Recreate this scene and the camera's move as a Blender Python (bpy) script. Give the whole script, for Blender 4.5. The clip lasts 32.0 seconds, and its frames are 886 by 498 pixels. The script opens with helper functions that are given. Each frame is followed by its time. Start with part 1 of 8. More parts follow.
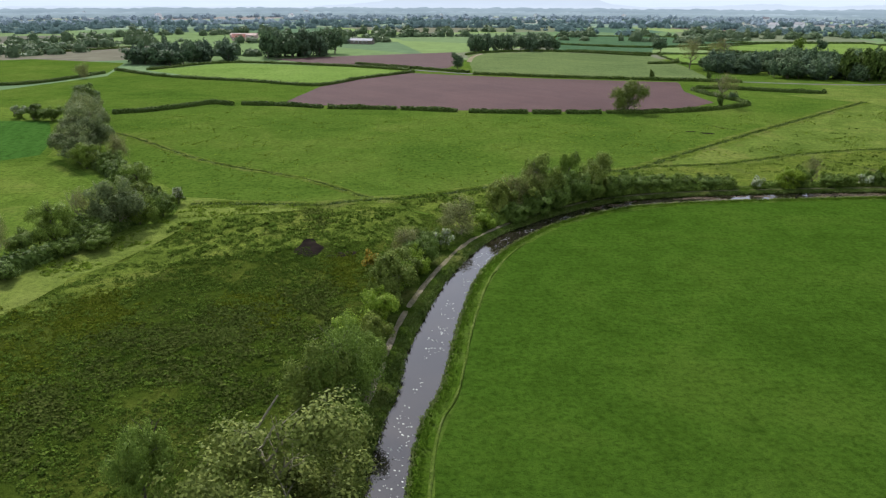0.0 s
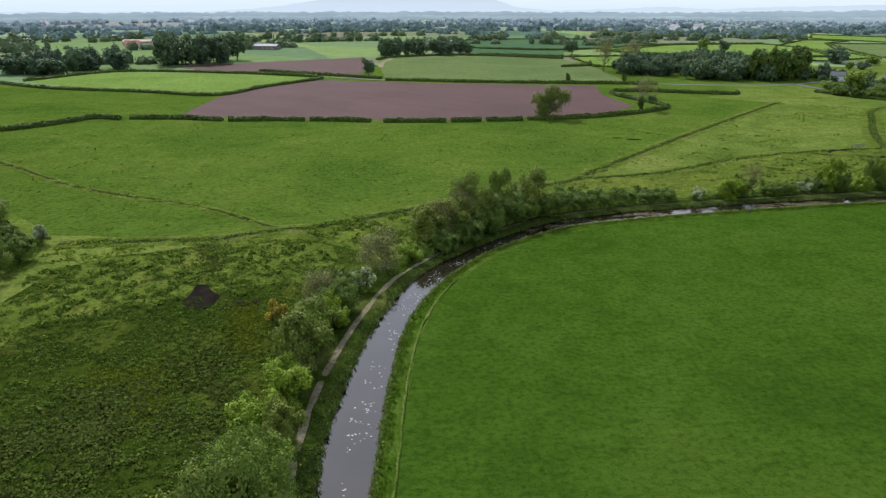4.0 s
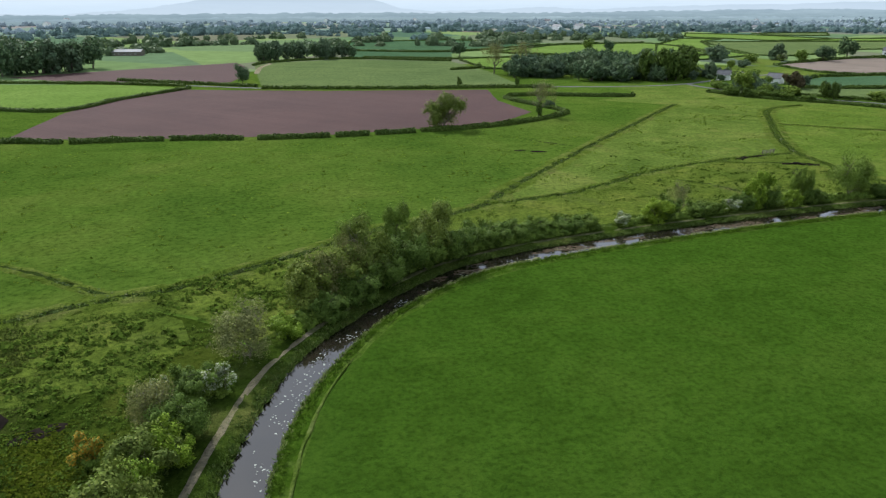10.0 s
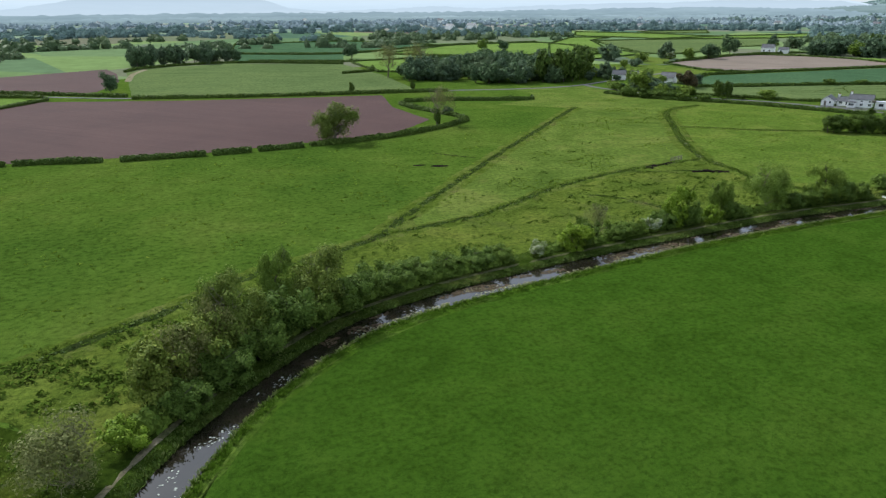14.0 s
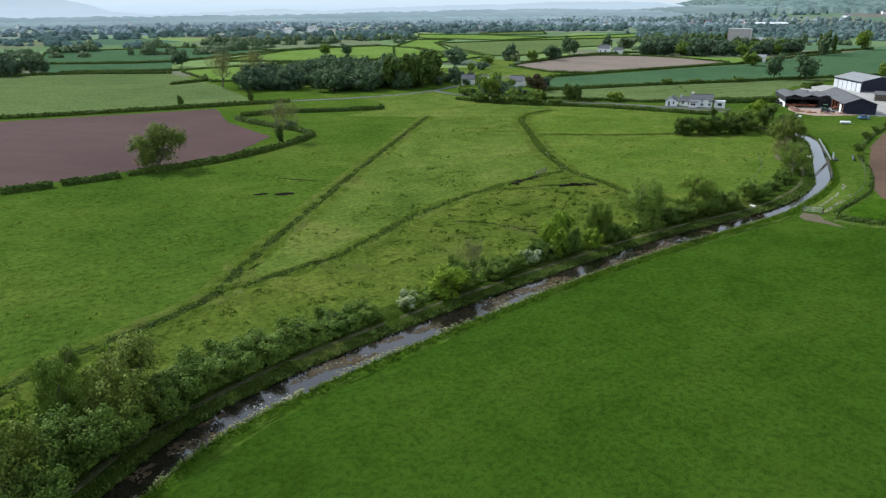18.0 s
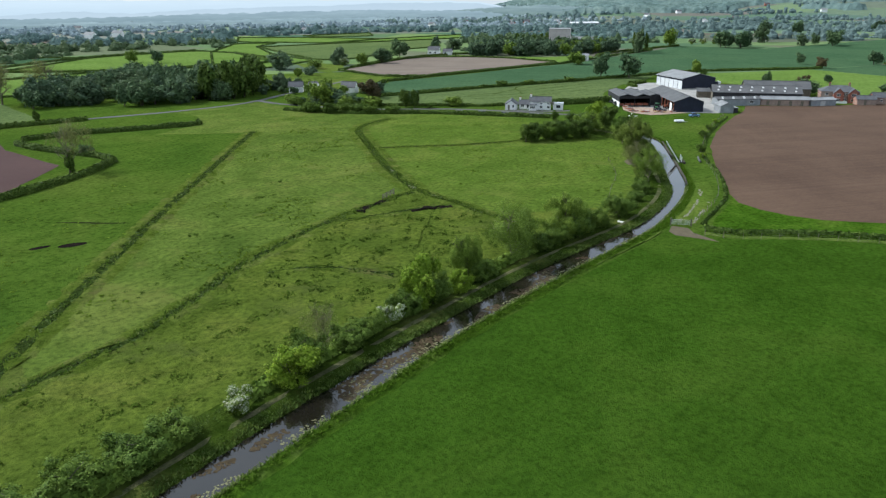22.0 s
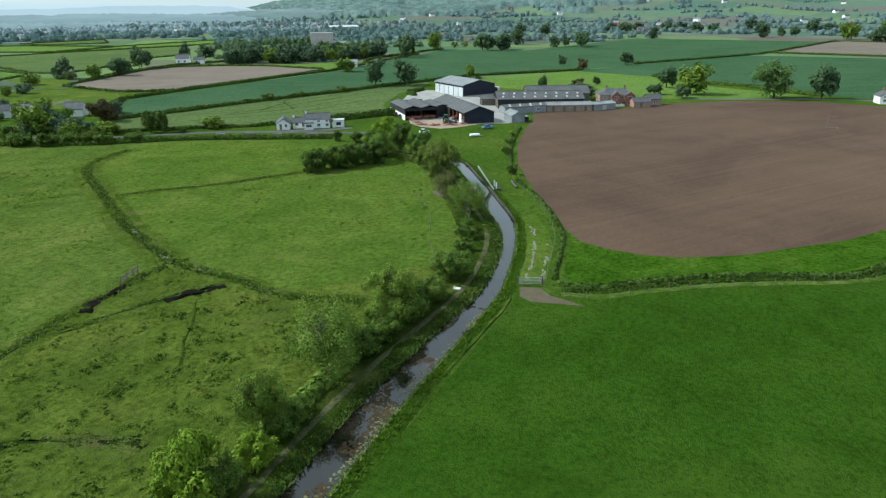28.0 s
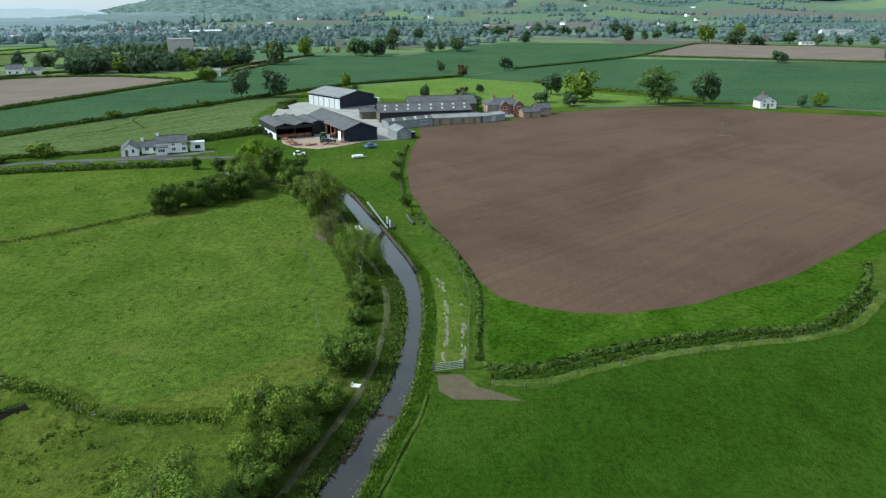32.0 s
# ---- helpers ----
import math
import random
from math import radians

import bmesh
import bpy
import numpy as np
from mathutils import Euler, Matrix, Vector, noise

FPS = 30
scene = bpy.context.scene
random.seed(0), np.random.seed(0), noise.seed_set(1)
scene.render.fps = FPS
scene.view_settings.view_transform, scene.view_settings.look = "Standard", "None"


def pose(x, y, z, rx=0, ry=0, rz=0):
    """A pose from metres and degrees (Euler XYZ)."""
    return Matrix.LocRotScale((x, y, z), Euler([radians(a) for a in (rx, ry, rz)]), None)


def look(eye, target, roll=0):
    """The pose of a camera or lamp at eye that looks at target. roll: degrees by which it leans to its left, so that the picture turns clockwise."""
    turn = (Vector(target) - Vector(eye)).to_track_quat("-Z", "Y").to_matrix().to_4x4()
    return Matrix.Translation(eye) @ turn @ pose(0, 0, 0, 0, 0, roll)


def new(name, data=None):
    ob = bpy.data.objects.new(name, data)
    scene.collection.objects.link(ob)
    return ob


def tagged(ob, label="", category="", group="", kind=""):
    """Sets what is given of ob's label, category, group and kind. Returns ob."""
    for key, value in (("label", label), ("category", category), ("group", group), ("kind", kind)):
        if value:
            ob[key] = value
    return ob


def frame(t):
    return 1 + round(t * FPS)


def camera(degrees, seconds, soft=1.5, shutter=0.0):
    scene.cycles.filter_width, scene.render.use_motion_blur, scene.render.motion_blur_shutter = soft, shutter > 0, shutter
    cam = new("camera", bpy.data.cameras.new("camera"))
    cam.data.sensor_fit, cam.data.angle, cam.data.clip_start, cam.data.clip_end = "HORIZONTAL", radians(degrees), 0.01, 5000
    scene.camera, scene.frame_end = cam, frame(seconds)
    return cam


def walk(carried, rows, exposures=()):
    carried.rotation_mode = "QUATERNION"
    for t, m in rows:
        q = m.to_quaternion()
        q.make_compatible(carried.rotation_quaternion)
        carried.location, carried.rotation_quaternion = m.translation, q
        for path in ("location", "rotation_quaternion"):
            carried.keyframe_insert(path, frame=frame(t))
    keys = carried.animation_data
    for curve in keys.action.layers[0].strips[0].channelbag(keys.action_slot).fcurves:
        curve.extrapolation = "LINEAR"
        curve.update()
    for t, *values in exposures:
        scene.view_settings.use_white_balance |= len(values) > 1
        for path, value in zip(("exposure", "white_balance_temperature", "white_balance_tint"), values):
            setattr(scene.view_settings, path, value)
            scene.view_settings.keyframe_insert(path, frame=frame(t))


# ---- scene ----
# ------------------------------------------------------------------ camera
LENS = 63.53
PATH = [  # seconds, eye, then heading (to the left of +y), pitch and roll in degrees
    (0, 0, -0, 40.83, 0.01, -19.53, 0.3),
    (1, -0.25, 4.43, 40.57, -1.624, -19.444, 0.248),
    (2, -0.49, 8.97, 40.32, -3.258, -19.358, 0.275),
    (3, -0.48, 13.66, 40.14, -5.001, -19.284, 0.235),
    (3.5, -0.35, 15.98, 40.07, -5.989, -19.25, 0.178),
    (4.5, -0.03, 20.31, 39.91, -7.874, -19.18, 0.125),
    (5.5, 0.33, 24.57, 39.76, -9.677, -19.114, 0.106),
    (6, 0.62, 26.71, 39.72, -10.447, -19.094, 0.123),
    (7, 1.34, 31.05, 39.64, -11.808, -19.096, 0.078),
    (8, 2.2, 35.49, 39.53, -12.943, -19.108, 0.03),
    (9, 3.29, 39.88, 39.47, -14.183, -19.111, 0.024),
    (10, 4.58, 44.15, 39.55, -15.783, -19.134, -0.037),
    (11, 6.01, 48.51, 39.74, -17.263, -19.171, -0.118),
    (12, 7.72, 52.94, 39.89, -19.266, -19.226, -0.208),
    (13, 9.67, 57.26, 39.96, -21.584, -19.218, -0.199),
    (13.5, 10.65, 59.43, 40, -22.734, -19.214, -0.186),
    (14.5, 12.59, 63.93, 40.09, -25.089, -19.199, -0.203),
    (15.5, 14.61, 68.49, 40.2, -27.531, -19.173, -0.226),
    (16, 15.84, 70.82, 40.26, -28.99, -19.148, -0.237),
    (17, 18.53, 75.44, 40.38, -32.489, -19.127, -0.291),
    (18, 21.3, 79.9, 40.42, -35.94, -19.107, -0.309),
    (19, 24.27, 84.24, 40.38, -39.254, -19.091, -0.344),
    (20, 27.6, 88.6, 40.31, -42.597, -19.093, -0.442),
    (21, 31.2, 93.17, 40.25, -46.014, -19.102, -0.482),
    (22, 35.31, 97.91, 40.25, -49.287, -19.095, -0.46),
    (23, 39.98, 102.7, 40.19, -52.401, -19.064, -0.368),
    (24, 44.69, 107.43, 40.03, -55.777, -19.029, -0.326),
    (25, 49.7, 111.79, 39.83, -59.08, -19.015, -0.299),
    (26, 55.07, 115.75, 39.69, -62.305, -19.003, -0.28),
    (26.5, 57.8, 117.59, 39.67, -63.85, -18.989, -0.279),
    (27.5, 63.04, 120.95, 39.65, -66.571, -18.967, -0.285),
    (28.5, 68.29, 124.2, 39.64, -69.271, -18.945, -0.288),
    (29, 71.1, 125.7, 39.63, -70.775, -18.929, -0.292),
    (30, 77.12, 128.45, 39.65, -73.797, -18.885, -0.322),
    (31, 83.29, 130.83, 39.78, -76.311, -18.806, -0.226),
    (32, 89.59, 132.95, 39.97, -77.843, -18.757, -0.161),
]
cam = camera(LENS, 32.0, soft=1.3)


def aim(x, y, z, yaw, pitch, roll):
    a, b = radians(yaw), radians(pitch)
    way = Vector((-math.sin(a) * math.cos(b), math.cos(a) * math.cos(b), math.sin(b)))
    return look((x, y, z), Vector((x, y, z)) + 100 * way, roll)


walk(cam, [(t, aim(*row)) for t, *row in PATH], exposures=[(0.0, 0.92, 6160, 15.5), (8.0, 0.8, 6090, 10.5), (16.0, 0.73, 5950, 6.5), (22.0, 0.69, 5880, 4.5), (25.0, 0.66, 5850, 0), (29.0, 0.63, 5780, -6.5), (32.0, 0.59, 5760, -4.5)])

# ------------------------------------------------------------------ light
SUN_AZ, SUN_EL = -20.0, 42.0  # azimuth clockwise from +y, height
world = bpy.data.worlds.new("overcast_sky")
scene.world = world
world.use_nodes = True
wn = world.node_tree
sky = wn.nodes.new("ShaderNodeTexSky")
sky.sky_type = "NISHITA"
sky.sun_disc = False
sky.sun_elevation, sky.sun_rotation = radians(SUN_EL), radians(SUN_AZ)
sky.dust_density, sky.air_density = 1.2, 1.0
veil = wn.nodes.new("ShaderNodeHueSaturation")  # thin cloud takes most of the blue out of the sky
veil.inputs["Saturation"].default_value = 0.5
wn.links.new(sky.outputs[0], veil.inputs["Color"])
cloud = wn.nodes.new("ShaderNodeMix")  # an even sheet of high cloud over the clear sky
cloud.data_type = "RGBA"
cloud.inputs[0].default_value, cloud.inputs[7].default_value = 0.55, (5.7, 6.15, 6.75, 1)
wn.links.new(veil.outputs[0], cloud.inputs[6])
wn.links.new(cloud.outputs[2], wn.nodes["Background"].inputs[0])
wn.nodes["Background"].inputs[1].default_value = 0.106
sun = new("sun", bpy.data.lights.new("sun", "SUN"))
sun.data.energy, sun.data.angle, sun.data.color = 3.2, radians(6.0), (1.0, 0.95, 0.87)
_s = Vector((math.sin(radians(SUN_AZ)) * math.cos(radians(SUN_EL)), math.cos(radians(SUN_AZ)) * math.cos(radians(SUN_EL)), math.sin(radians(SUN_EL))))
sun.matrix_world = look(_s * 500, (0, 0, 0))

# ------------------------------------------------------------------ materials
def shader(name, rough=0.9, spec=0.2):
    m = bpy.data.materials.new(name)
    m.use_nodes = True
    b = m.node_tree.nodes["Principled BSDF"]
    b.inputs["Roughness"].default_value = rough
    b.inputs["Specular IOR Level"].default_value = spec
    return m, m.node_tree, b


def node(nt, kind, **kw):
    n = nt.nodes.new(kind)
    for k, v in kw.items():
        if k in n.inputs:
            n.inputs[k].default_value = v
    return n


def place_coords(nt, scale=(1, 1, 1), turn=0.0):
    g = nt.nodes.new("ShaderNodeNewGeometry")
    mp = nt.nodes.new("ShaderNodeMapping")
    if turn:  # turned first, then drawn out along the turned y
        mp.vector_type = "TEXTURE"
        scale = tuple(1 / k for k in scale)
    mp.inputs["Scale"].default_value = scale
    mp.inputs["Rotation"].default_value = (0, 0, radians(turn))
    nt.links.new(g.outputs["Position"], mp.inputs["Vector"])
    return mp.outputs[0]


def noise_of(nt, coords, size, detail=4, rough=0.6, dist=0.0):
    n = node(nt, "ShaderNodeTexNoise", Scale=1.0 / size, Detail=detail, Roughness=rough, Distortion=dist)
    nt.links.new(coords, n.inputs["Vector"])
    return n.outputs["Fac"]


def ramp(nt, fac, stops):
    r = nt.nodes.new("ShaderNodeValToRGB")
    e = r.color_ramp.elements
    while len(e) < len(stops):
        e.new(0.5)
    for k, (p, c) in enumerate(stops):
        e[k].position, e[k].color = p, (*c, 1)
    nt.links.new(fac, r.inputs[0])
    return r.outputs[0]


def mix(nt, fac, a, b, mode="MIX"):
    m = nt.nodes.new("ShaderNodeMix")
    m.data_type, m.blend_type = "RGBA", mode
    for sock, v in ((m.inputs[0], fac), (m.inputs[6], a), (m.inputs[7], b)):
        if isinstance(v, tuple):
            sock.default_value = (*v, 1)
        elif isinstance(v, (int, float)):
            sock.default_value = v
        else:
            nt.links.new(v, sock)
    return m.outputs[2]


def relief(nt, b, fac, strength, depth):
    n = node(nt, "ShaderNodeBump", Strength=strength, Distance=depth)
    nt.links.new(fac, n.inputs["Height"])
    nt.links.new(n.outputs[0], b.inputs["Normal"])


def turf(name, low, mid, high, patch=30.0, worn=None, tufts=1.2, streak=None, amount=0.5, bite=1.0):
    """Grass: broad patches, tufts, fine grain; streak: (turn, width) of mown or drilled rows."""
    m, nt, b = shader(name, 1.0, 0.0)
    c = place_coords(nt)
    big = ramp(nt, noise_of(nt, c, patch, 5, 0.62, 0.6), [(0.3, low), (0.5, mid), (0.7, high)])
    tuft = ramp(nt, noise_of(nt, c, tufts, 4, 0.7), [(0.35, (1 - 0.42 * bite, 1 - 0.38 * bite, 1 - 0.4 * bite)), (0.5, (0.98, 0.98, 0.98)), (0.68, (1 + 0.24 * bite, 1 + 0.2 * bite, 1 + 0.14 * bite))])
    col = mix(nt, 0.85, big, tuft, "MULTIPLY")
    clump = ramp(nt, noise_of(nt, c, tufts * 5, 6, 0.7, 0.3), [(0.35, (0.72, 0.74, 0.7)), (0.6, (1.1, 1.1, 1.1))])
    col = mix(nt, amount, col, clump, "MULTIPLY")
    if worn:
        spot = ramp(nt, noise_of(nt, c, 14.0, 6, 0.7), [(0.56, (0, 0, 0)), (0.72, (1, 1, 1))])
        col = mix(nt, spot, col, worn)
    if streak:
        s = place_coords(nt, (1, 0.04, 1), streak[0])
        line = ramp(nt, noise_of(nt, s, streak[1], 3, 0.6), [(0.3, (0.78, 0.8, 0.78)), (0.65, (1.12, 1.1, 1.12))])
        col = mix(nt, 0.8, col, line, "MULTIPLY")
    nt.links.new(col, b.inputs["Base Color"])
    relief(nt, b, noise_of(nt, c, tufts * 0.7, 5, 0.75), 1.0, 0.45)
    return m


def tilled(name, low, high, turn, row=0.9, stain=(0.6, 0.45, 0.35)):
    m, nt, b = shader(name, 0.95, 0.1)
    c = place_coords(nt)
    big = ramp(nt, noise_of(nt, c, 38.0, 6, 0.65, 0.8), [(0.3, low), (0.68, high)])
    s = place_coords(nt, (1, 0.02, 1), turn)
    line = ramp(nt, noise_of(nt, s, row, 4, 0.65), [(0.3, (0.88, 0.87, 0.86)), (0.7, (1.1, 1.1, 1.1))])
    wide = ramp(nt, noise_of(nt, s, row * 7, 2, 0.5), [(0.35, (0.95, 0.94, 0.93)), (0.65, (1.04, 1.04, 1.04))])
    col = mix(nt, 0.9, mix(nt, 0.9, big, line, "MULTIPLY"), wide, "MULTIPLY")
    clod = ramp(nt, noise_of(nt, c, 0.9, 6, 0.8), [(0.3, (0.75, 0.75, 0.75)), (0.7, (1.2, 1.2, 1.2))])
    col = mix(nt, 0.7, col, clod, "MULTIPLY")
    nt.links.new(col, b.inputs["Base Color"])
    relief(nt, b, noise_of(nt, s, row, 5, 0.7), 0.7, 0.15)
    return m


def leafy(name, dark, light, tip=None, shine=0.05, through_it=0.12, spread=0.24):
    """Leaves: each leaf its own tone, each tree its own tint."""
    m, nt, b = shader(name, 0.6, shine)
    g = nt.nodes.new("ShaderNodeNewGeometry")
    oi = nt.nodes.new("ShaderNodeObjectInfo")
    stops = [(0.0, dark), (0.85, light)] + ([(1.0, tip)] if tip else [])
    col = ramp(nt, g.outputs["Random Per Island"], stops)
    tint = ramp(nt, oi.outputs["Random"], [(0.0, (1 - spread * 0.45, 1 - spread * 0.35, 1 - spread * 0.2)), (0.5, (1, 1, 1)), (1.0, (1 + spread * 0.35, 1 + spread * 0.2, 1 - spread * 0.1))])
    col = mix(nt, 1.0, col, tint, "MULTIPLY")
    nt.links.new(col, b.inputs["Base Color"])
    t = nt.nodes.new("ShaderNodeBsdfTranslucent")
    nt.links.new(col, t.inputs["Color"])
    sh = nt.nodes.new("ShaderNodeMixShader")
    sh.inputs[0].default_value = through_it
    nt.links.new(b.outputs[0], sh.inputs[1])
    nt.links.new(t.outputs[0], sh.inputs[2])
    nt.links.new(sh.outputs[0], nt.nodes["Material Output"].inputs["Surface"])
    return m


def surface(name, low, high, rough=0.8, size=1.5, grain=0.08, metal=0.0, bump=0.02, spec=0.3, streaks=False):
    """Paint, slate, metal sheet, timber: stains and fine grain."""
    m, nt, b = shader(name, rough, spec)
    b.inputs["Metallic"].default_value = metal
    tc = nt.nodes.new("ShaderNodeTexCoord")
    mp = nt.nodes.new("ShaderNodeMapping")
    mp.inputs["Scale"].default_value = (1, 1, 0.25) if streaks else (1, 1, 1)
    nt.links.new(tc.outputs["Object"], mp.inputs["Vector"])
    c = mp.outputs[0]
    col = ramp(nt, noise_of(nt, c, size, 5, 0.65), [(0.32, low), (0.68, high)])
    fine = ramp(nt, noise_of(nt, c, grain, 3, 0.6), [(0.3, (0.85, 0.85, 0.85)), (0.7, (1.12, 1.12, 1.12))])
    oi = nt.nodes.new("ShaderNodeObjectInfo")
    tint = ramp(nt, oi.outputs["Random"], [(0.0, (0.93, 0.93, 0.93)), (1.0, (1.06, 1.06, 1.06))])
    col = mix(nt, 1.0, mix(nt, 0.8, col, fine, "MULTIPLY"), tint, "MULTIPLY")
    nt.links.new(col, b.inputs["Base Color"])
    relief(nt, b, noise_of(nt, c, grain, 4, 0.7), 0.4, bump)
    return m


def bricked(name, one, two, mortar):
    m, nt, b = shader(name, 0.9, 0.2)
    tc = nt.nodes.new("ShaderNodeTexCoord")
    br = node(nt, "ShaderNodeTexBrick", Scale=4.4)
    br.inputs["Color1"].default_value, br.inputs["Color2"].default_value, br.inputs["Mortar"].default_value = (*one, 1), (*two, 1), (*mortar, 1)
    nt.links.new(tc.outputs["Object"], br.inputs["Vector"])
    stain = ramp(nt, noise_of(nt, tc.outputs["Object"], 1.4, 5), [(0.3, (0.75, 0.75, 0.75)), (0.7, (1.15, 1.15, 1.15))])
    nt.links.new(mix(nt, 1.0, br.outputs["Color"], stain, "MULTIPLY"), b.inputs["Base Color"])
    return m


M = {}
M["pasture"] = turf("improved_pasture", (0.0307, 0.0655, 0.00688), (0.0385, 0.0804, 0.00859), (0.0507, 0.0928, 0.0114), 22, None, 0.75, None, 0.65, 0.9)
M["margin"] = turf("rank_margin_grass", (0.0361, 0.0798, 0.00665), (0.0513, 0.106, 0.0095), (0.0817, 0.129, 0.0171), 9, None, 0.8, (48, 0.9), 0.8, 1.3)
M["meadow"] = turf("old_meadow", (0.0618, 0.0983, 0.0171), (0.0894, 0.129, 0.0238), (0.123, 0.15, 0.0342), 24, (0.124, 0.140, 0.035), 1.0, None, 0.7, 1.25)
M["meadow_rough"] = turf("rough_rushy_pasture", (0.058, 0.0882, 0.0139), (0.0847, 0.117, 0.0186), (0.119, 0.139, 0.028), 16, (0.070, 0.090, 0.022), 0.9, None, 0.85, 1.3)
M["meadow_green"] = turf("bend_meadow", (0.0607, 0.102, 0.0147), (0.0822, 0.127, 0.0196), (0.111, 0.145, 0.0274), 24, (0.12, 0.146, 0.032), 1.0, None, 0.65, 1.2)
M["meadow_far"] = turf("grazed_meadow", (0.0437, 0.0816, 0.0114), (0.0602, 0.102, 0.0146), (0.0829, 0.117, 0.0204), 34, None, 1.1, None, 0.65, 1.2)
M["marsh"] = turf("rushy_marsh", (0.0219, 0.0383, 0.00479), (0.0349, 0.0542, 0.00718), (0.0716, 0.0862, 0.0143), 17, (0.036, 0.042, 0.012), 0.9, None, 0.9)
# crop and crop_light: distance haze is mixed in as extra blue
M["crop"] = turf("young_cereal_hazed", (0.0442, 0.0873, 0.043), (0.0545, 0.102, 0.0512), (0.065, 0.113, 0.0552), 60, None, 1.6, (20, 2.2), 0.35)
M["crop_near"] = turf("dark_cereal", (0.030, 0.078, 0.012), (0.036, 0.090, 0.016), (0.042, 0.100, 0.018), 50, None, 1.6, (20, 2.2), 0.3)
M["crop_light"] = turf("pale_cereal_hazed", (0.0776, 0.112, 0.0411), (0.0941, 0.13, 0.048), (0.11, 0.144, 0.0531), 70, None, 1.6, (60, 2.5), 0.35)
M["bright"] = turf("bright_ley", (0.0959, 0.156, 0.0318), (0.113, 0.176, 0.0392), (0.13, 0.192, 0.0466), 50, None, 1.8, None, 0.4)
# darkened: tree shade over the canal bank is put into this colour
M["verge"] = turf("shaded_rank_verge", (0.0252, 0.0459, 0.00592), (0.0385, 0.0622, 0.00888), (0.0681, 0.0829, 0.0207), 7, (0.12, 0.13, 0.035), 0.7, None, 0.8)
M["lip"] = turf("drain_edge", (0.0527, 0.0835, 0.0102), (0.0835, 0.118, 0.0187), (0.123, 0.143, 0.0382), 5, (0.10, 0.10, 0.035), 0.6, None, 0.9)
M["soil"] = tilled("red_tilth", (0.0527, 0.0292, 0.0276), (0.0674, 0.0375, 0.0347), 40, 1.1)
M["soil_farm"] = tilled("brown_tilth", (0.07, 0.0432, 0.0297), (0.106, 0.0677, 0.0457), 54, 1.5)
M["stubble"] = tilled("pale_tilth", (0.135, 0.108, 0.088), (0.175, 0.142, 0.115), 50, 1.4)
M["bank_green"] = turf("canal_bank_grass", (0.038, 0.080, 0.007), (0.055, 0.104, 0.010), (0.088, 0.132, 0.024), 6, None, 0.6, None, 0.8)
M["ditch"] = turf("wet_ditch_grass", (0.020, 0.034, 0.008), (0.034, 0.054, 0.012), (0.055, 0.075, 0.02), 3, (0.016, 0.014, 0.010), 0.5, None, 0.8)
M["mud"] = surface("wet_mud", (0.008, 0.007, 0.006), (0.020, 0.016, 0.013), 1.0, 1.8, 0.2, 0, 0.02, 0.0)
M["path"] = turf("trodden_path", (0.11, 0.11, 0.05), (0.21, 0.185, 0.125), (0.28, 0.245, 0.175), 3.0, (0.09, 0.11, 0.03), 0.5, None, 0.5)
M["bare"] = surface("bare_gateway_earth", (0.070, 0.057, 0.032), (0.108, 0.087, 0.052), 0.95, 2.0, 0.25)
M["rut"] = surface("stony_rut", (0.10, 0.105, 0.055), (0.22, 0.21, 0.16), 0.95, 2.2, 0.3)
M["road"] = surface("worn_asphalt", (0.081, 0.081, 0.078), (0.118, 0.118, 0.113), 0.9, 8.0, 0.3, 0, 0.02, 0.05)
M["concrete"] = surface("yard_concrete", (0.232, 0.224, 0.211), (0.344, 0.331, 0.31), 0.9, 6.0, 0.3)
M["earth"] = surface("yard_earth", (0.27, 0.19, 0.145), (0.40, 0.30, 0.235), 0.95, 4.0, 0.4)
M["bark"] = surface("bark", (0.045, 0.036, 0.028), (0.12, 0.10, 0.08), 0.95, 0.6, 0.08)
M["bark_pale"] = surface("pale_bark", (0.12, 0.110, 0.070), (0.22, 0.20, 0.13), 0.95, 0.6, 0.08)
M["leaf"] = leafy("hedgerow_leaf", (0.0734, 0.121, 0.0173), (0.16, 0.229, 0.0346), (0.2, 0.27, 0.0486))
M["leaf_hedge"] = leafy("hedge_bush_leaf", (0.050, 0.088, 0.014), (0.112, 0.170, 0.028), (0.155, 0.212, 0.042), 0.05, 0.12, 0.25)
M["leaf_olive"] = leafy("willow_leaf", (0.074, 0.110, 0.018), (0.148, 0.190, 0.034), (0.188, 0.222, 0.046))
M["leaf_sallow"] = leafy("sallow_leaf", (0.068, 0.094, 0.018), (0.130, 0.162, 0.034), (0.172, 0.198, 0.048))
M["strip"] = turf("stream_side_grass", (0.092, 0.128, 0.024), (0.120, 0.156, 0.032), (0.148, 0.176, 0.042), 14, None, 0.9, None, 0.6)
M["leaf_dark"] = leafy("oak_leaf", (0.0403, 0.0706, 0.0126), (0.084, 0.128, 0.0235), (0.122, 0.166, 0.0336))
M["leaf_grey"] = leafy("wood_leaf", (0.080, 0.112, 0.040), (0.150, 0.190, 0.070), (0.20, 0.232, 0.095), 0.08, 0.4, 0.4)
# wood and oak leaf for middle distance, blued by haze put into the colour
M["leaf_grey_hazed"] = leafy("wood_leaf_hazed", (0.0622, 0.101, 0.0533), (0.105, 0.153, 0.0807), (0.135, 0.182, 0.0972), 0.05, 0.2, 0.4)
M["leaf_oak_hazed"] = leafy("oak_leaf_hazed", (0.0456, 0.0821, 0.038), (0.0897, 0.138, 0.0608), (0.118, 0.163, 0.076))
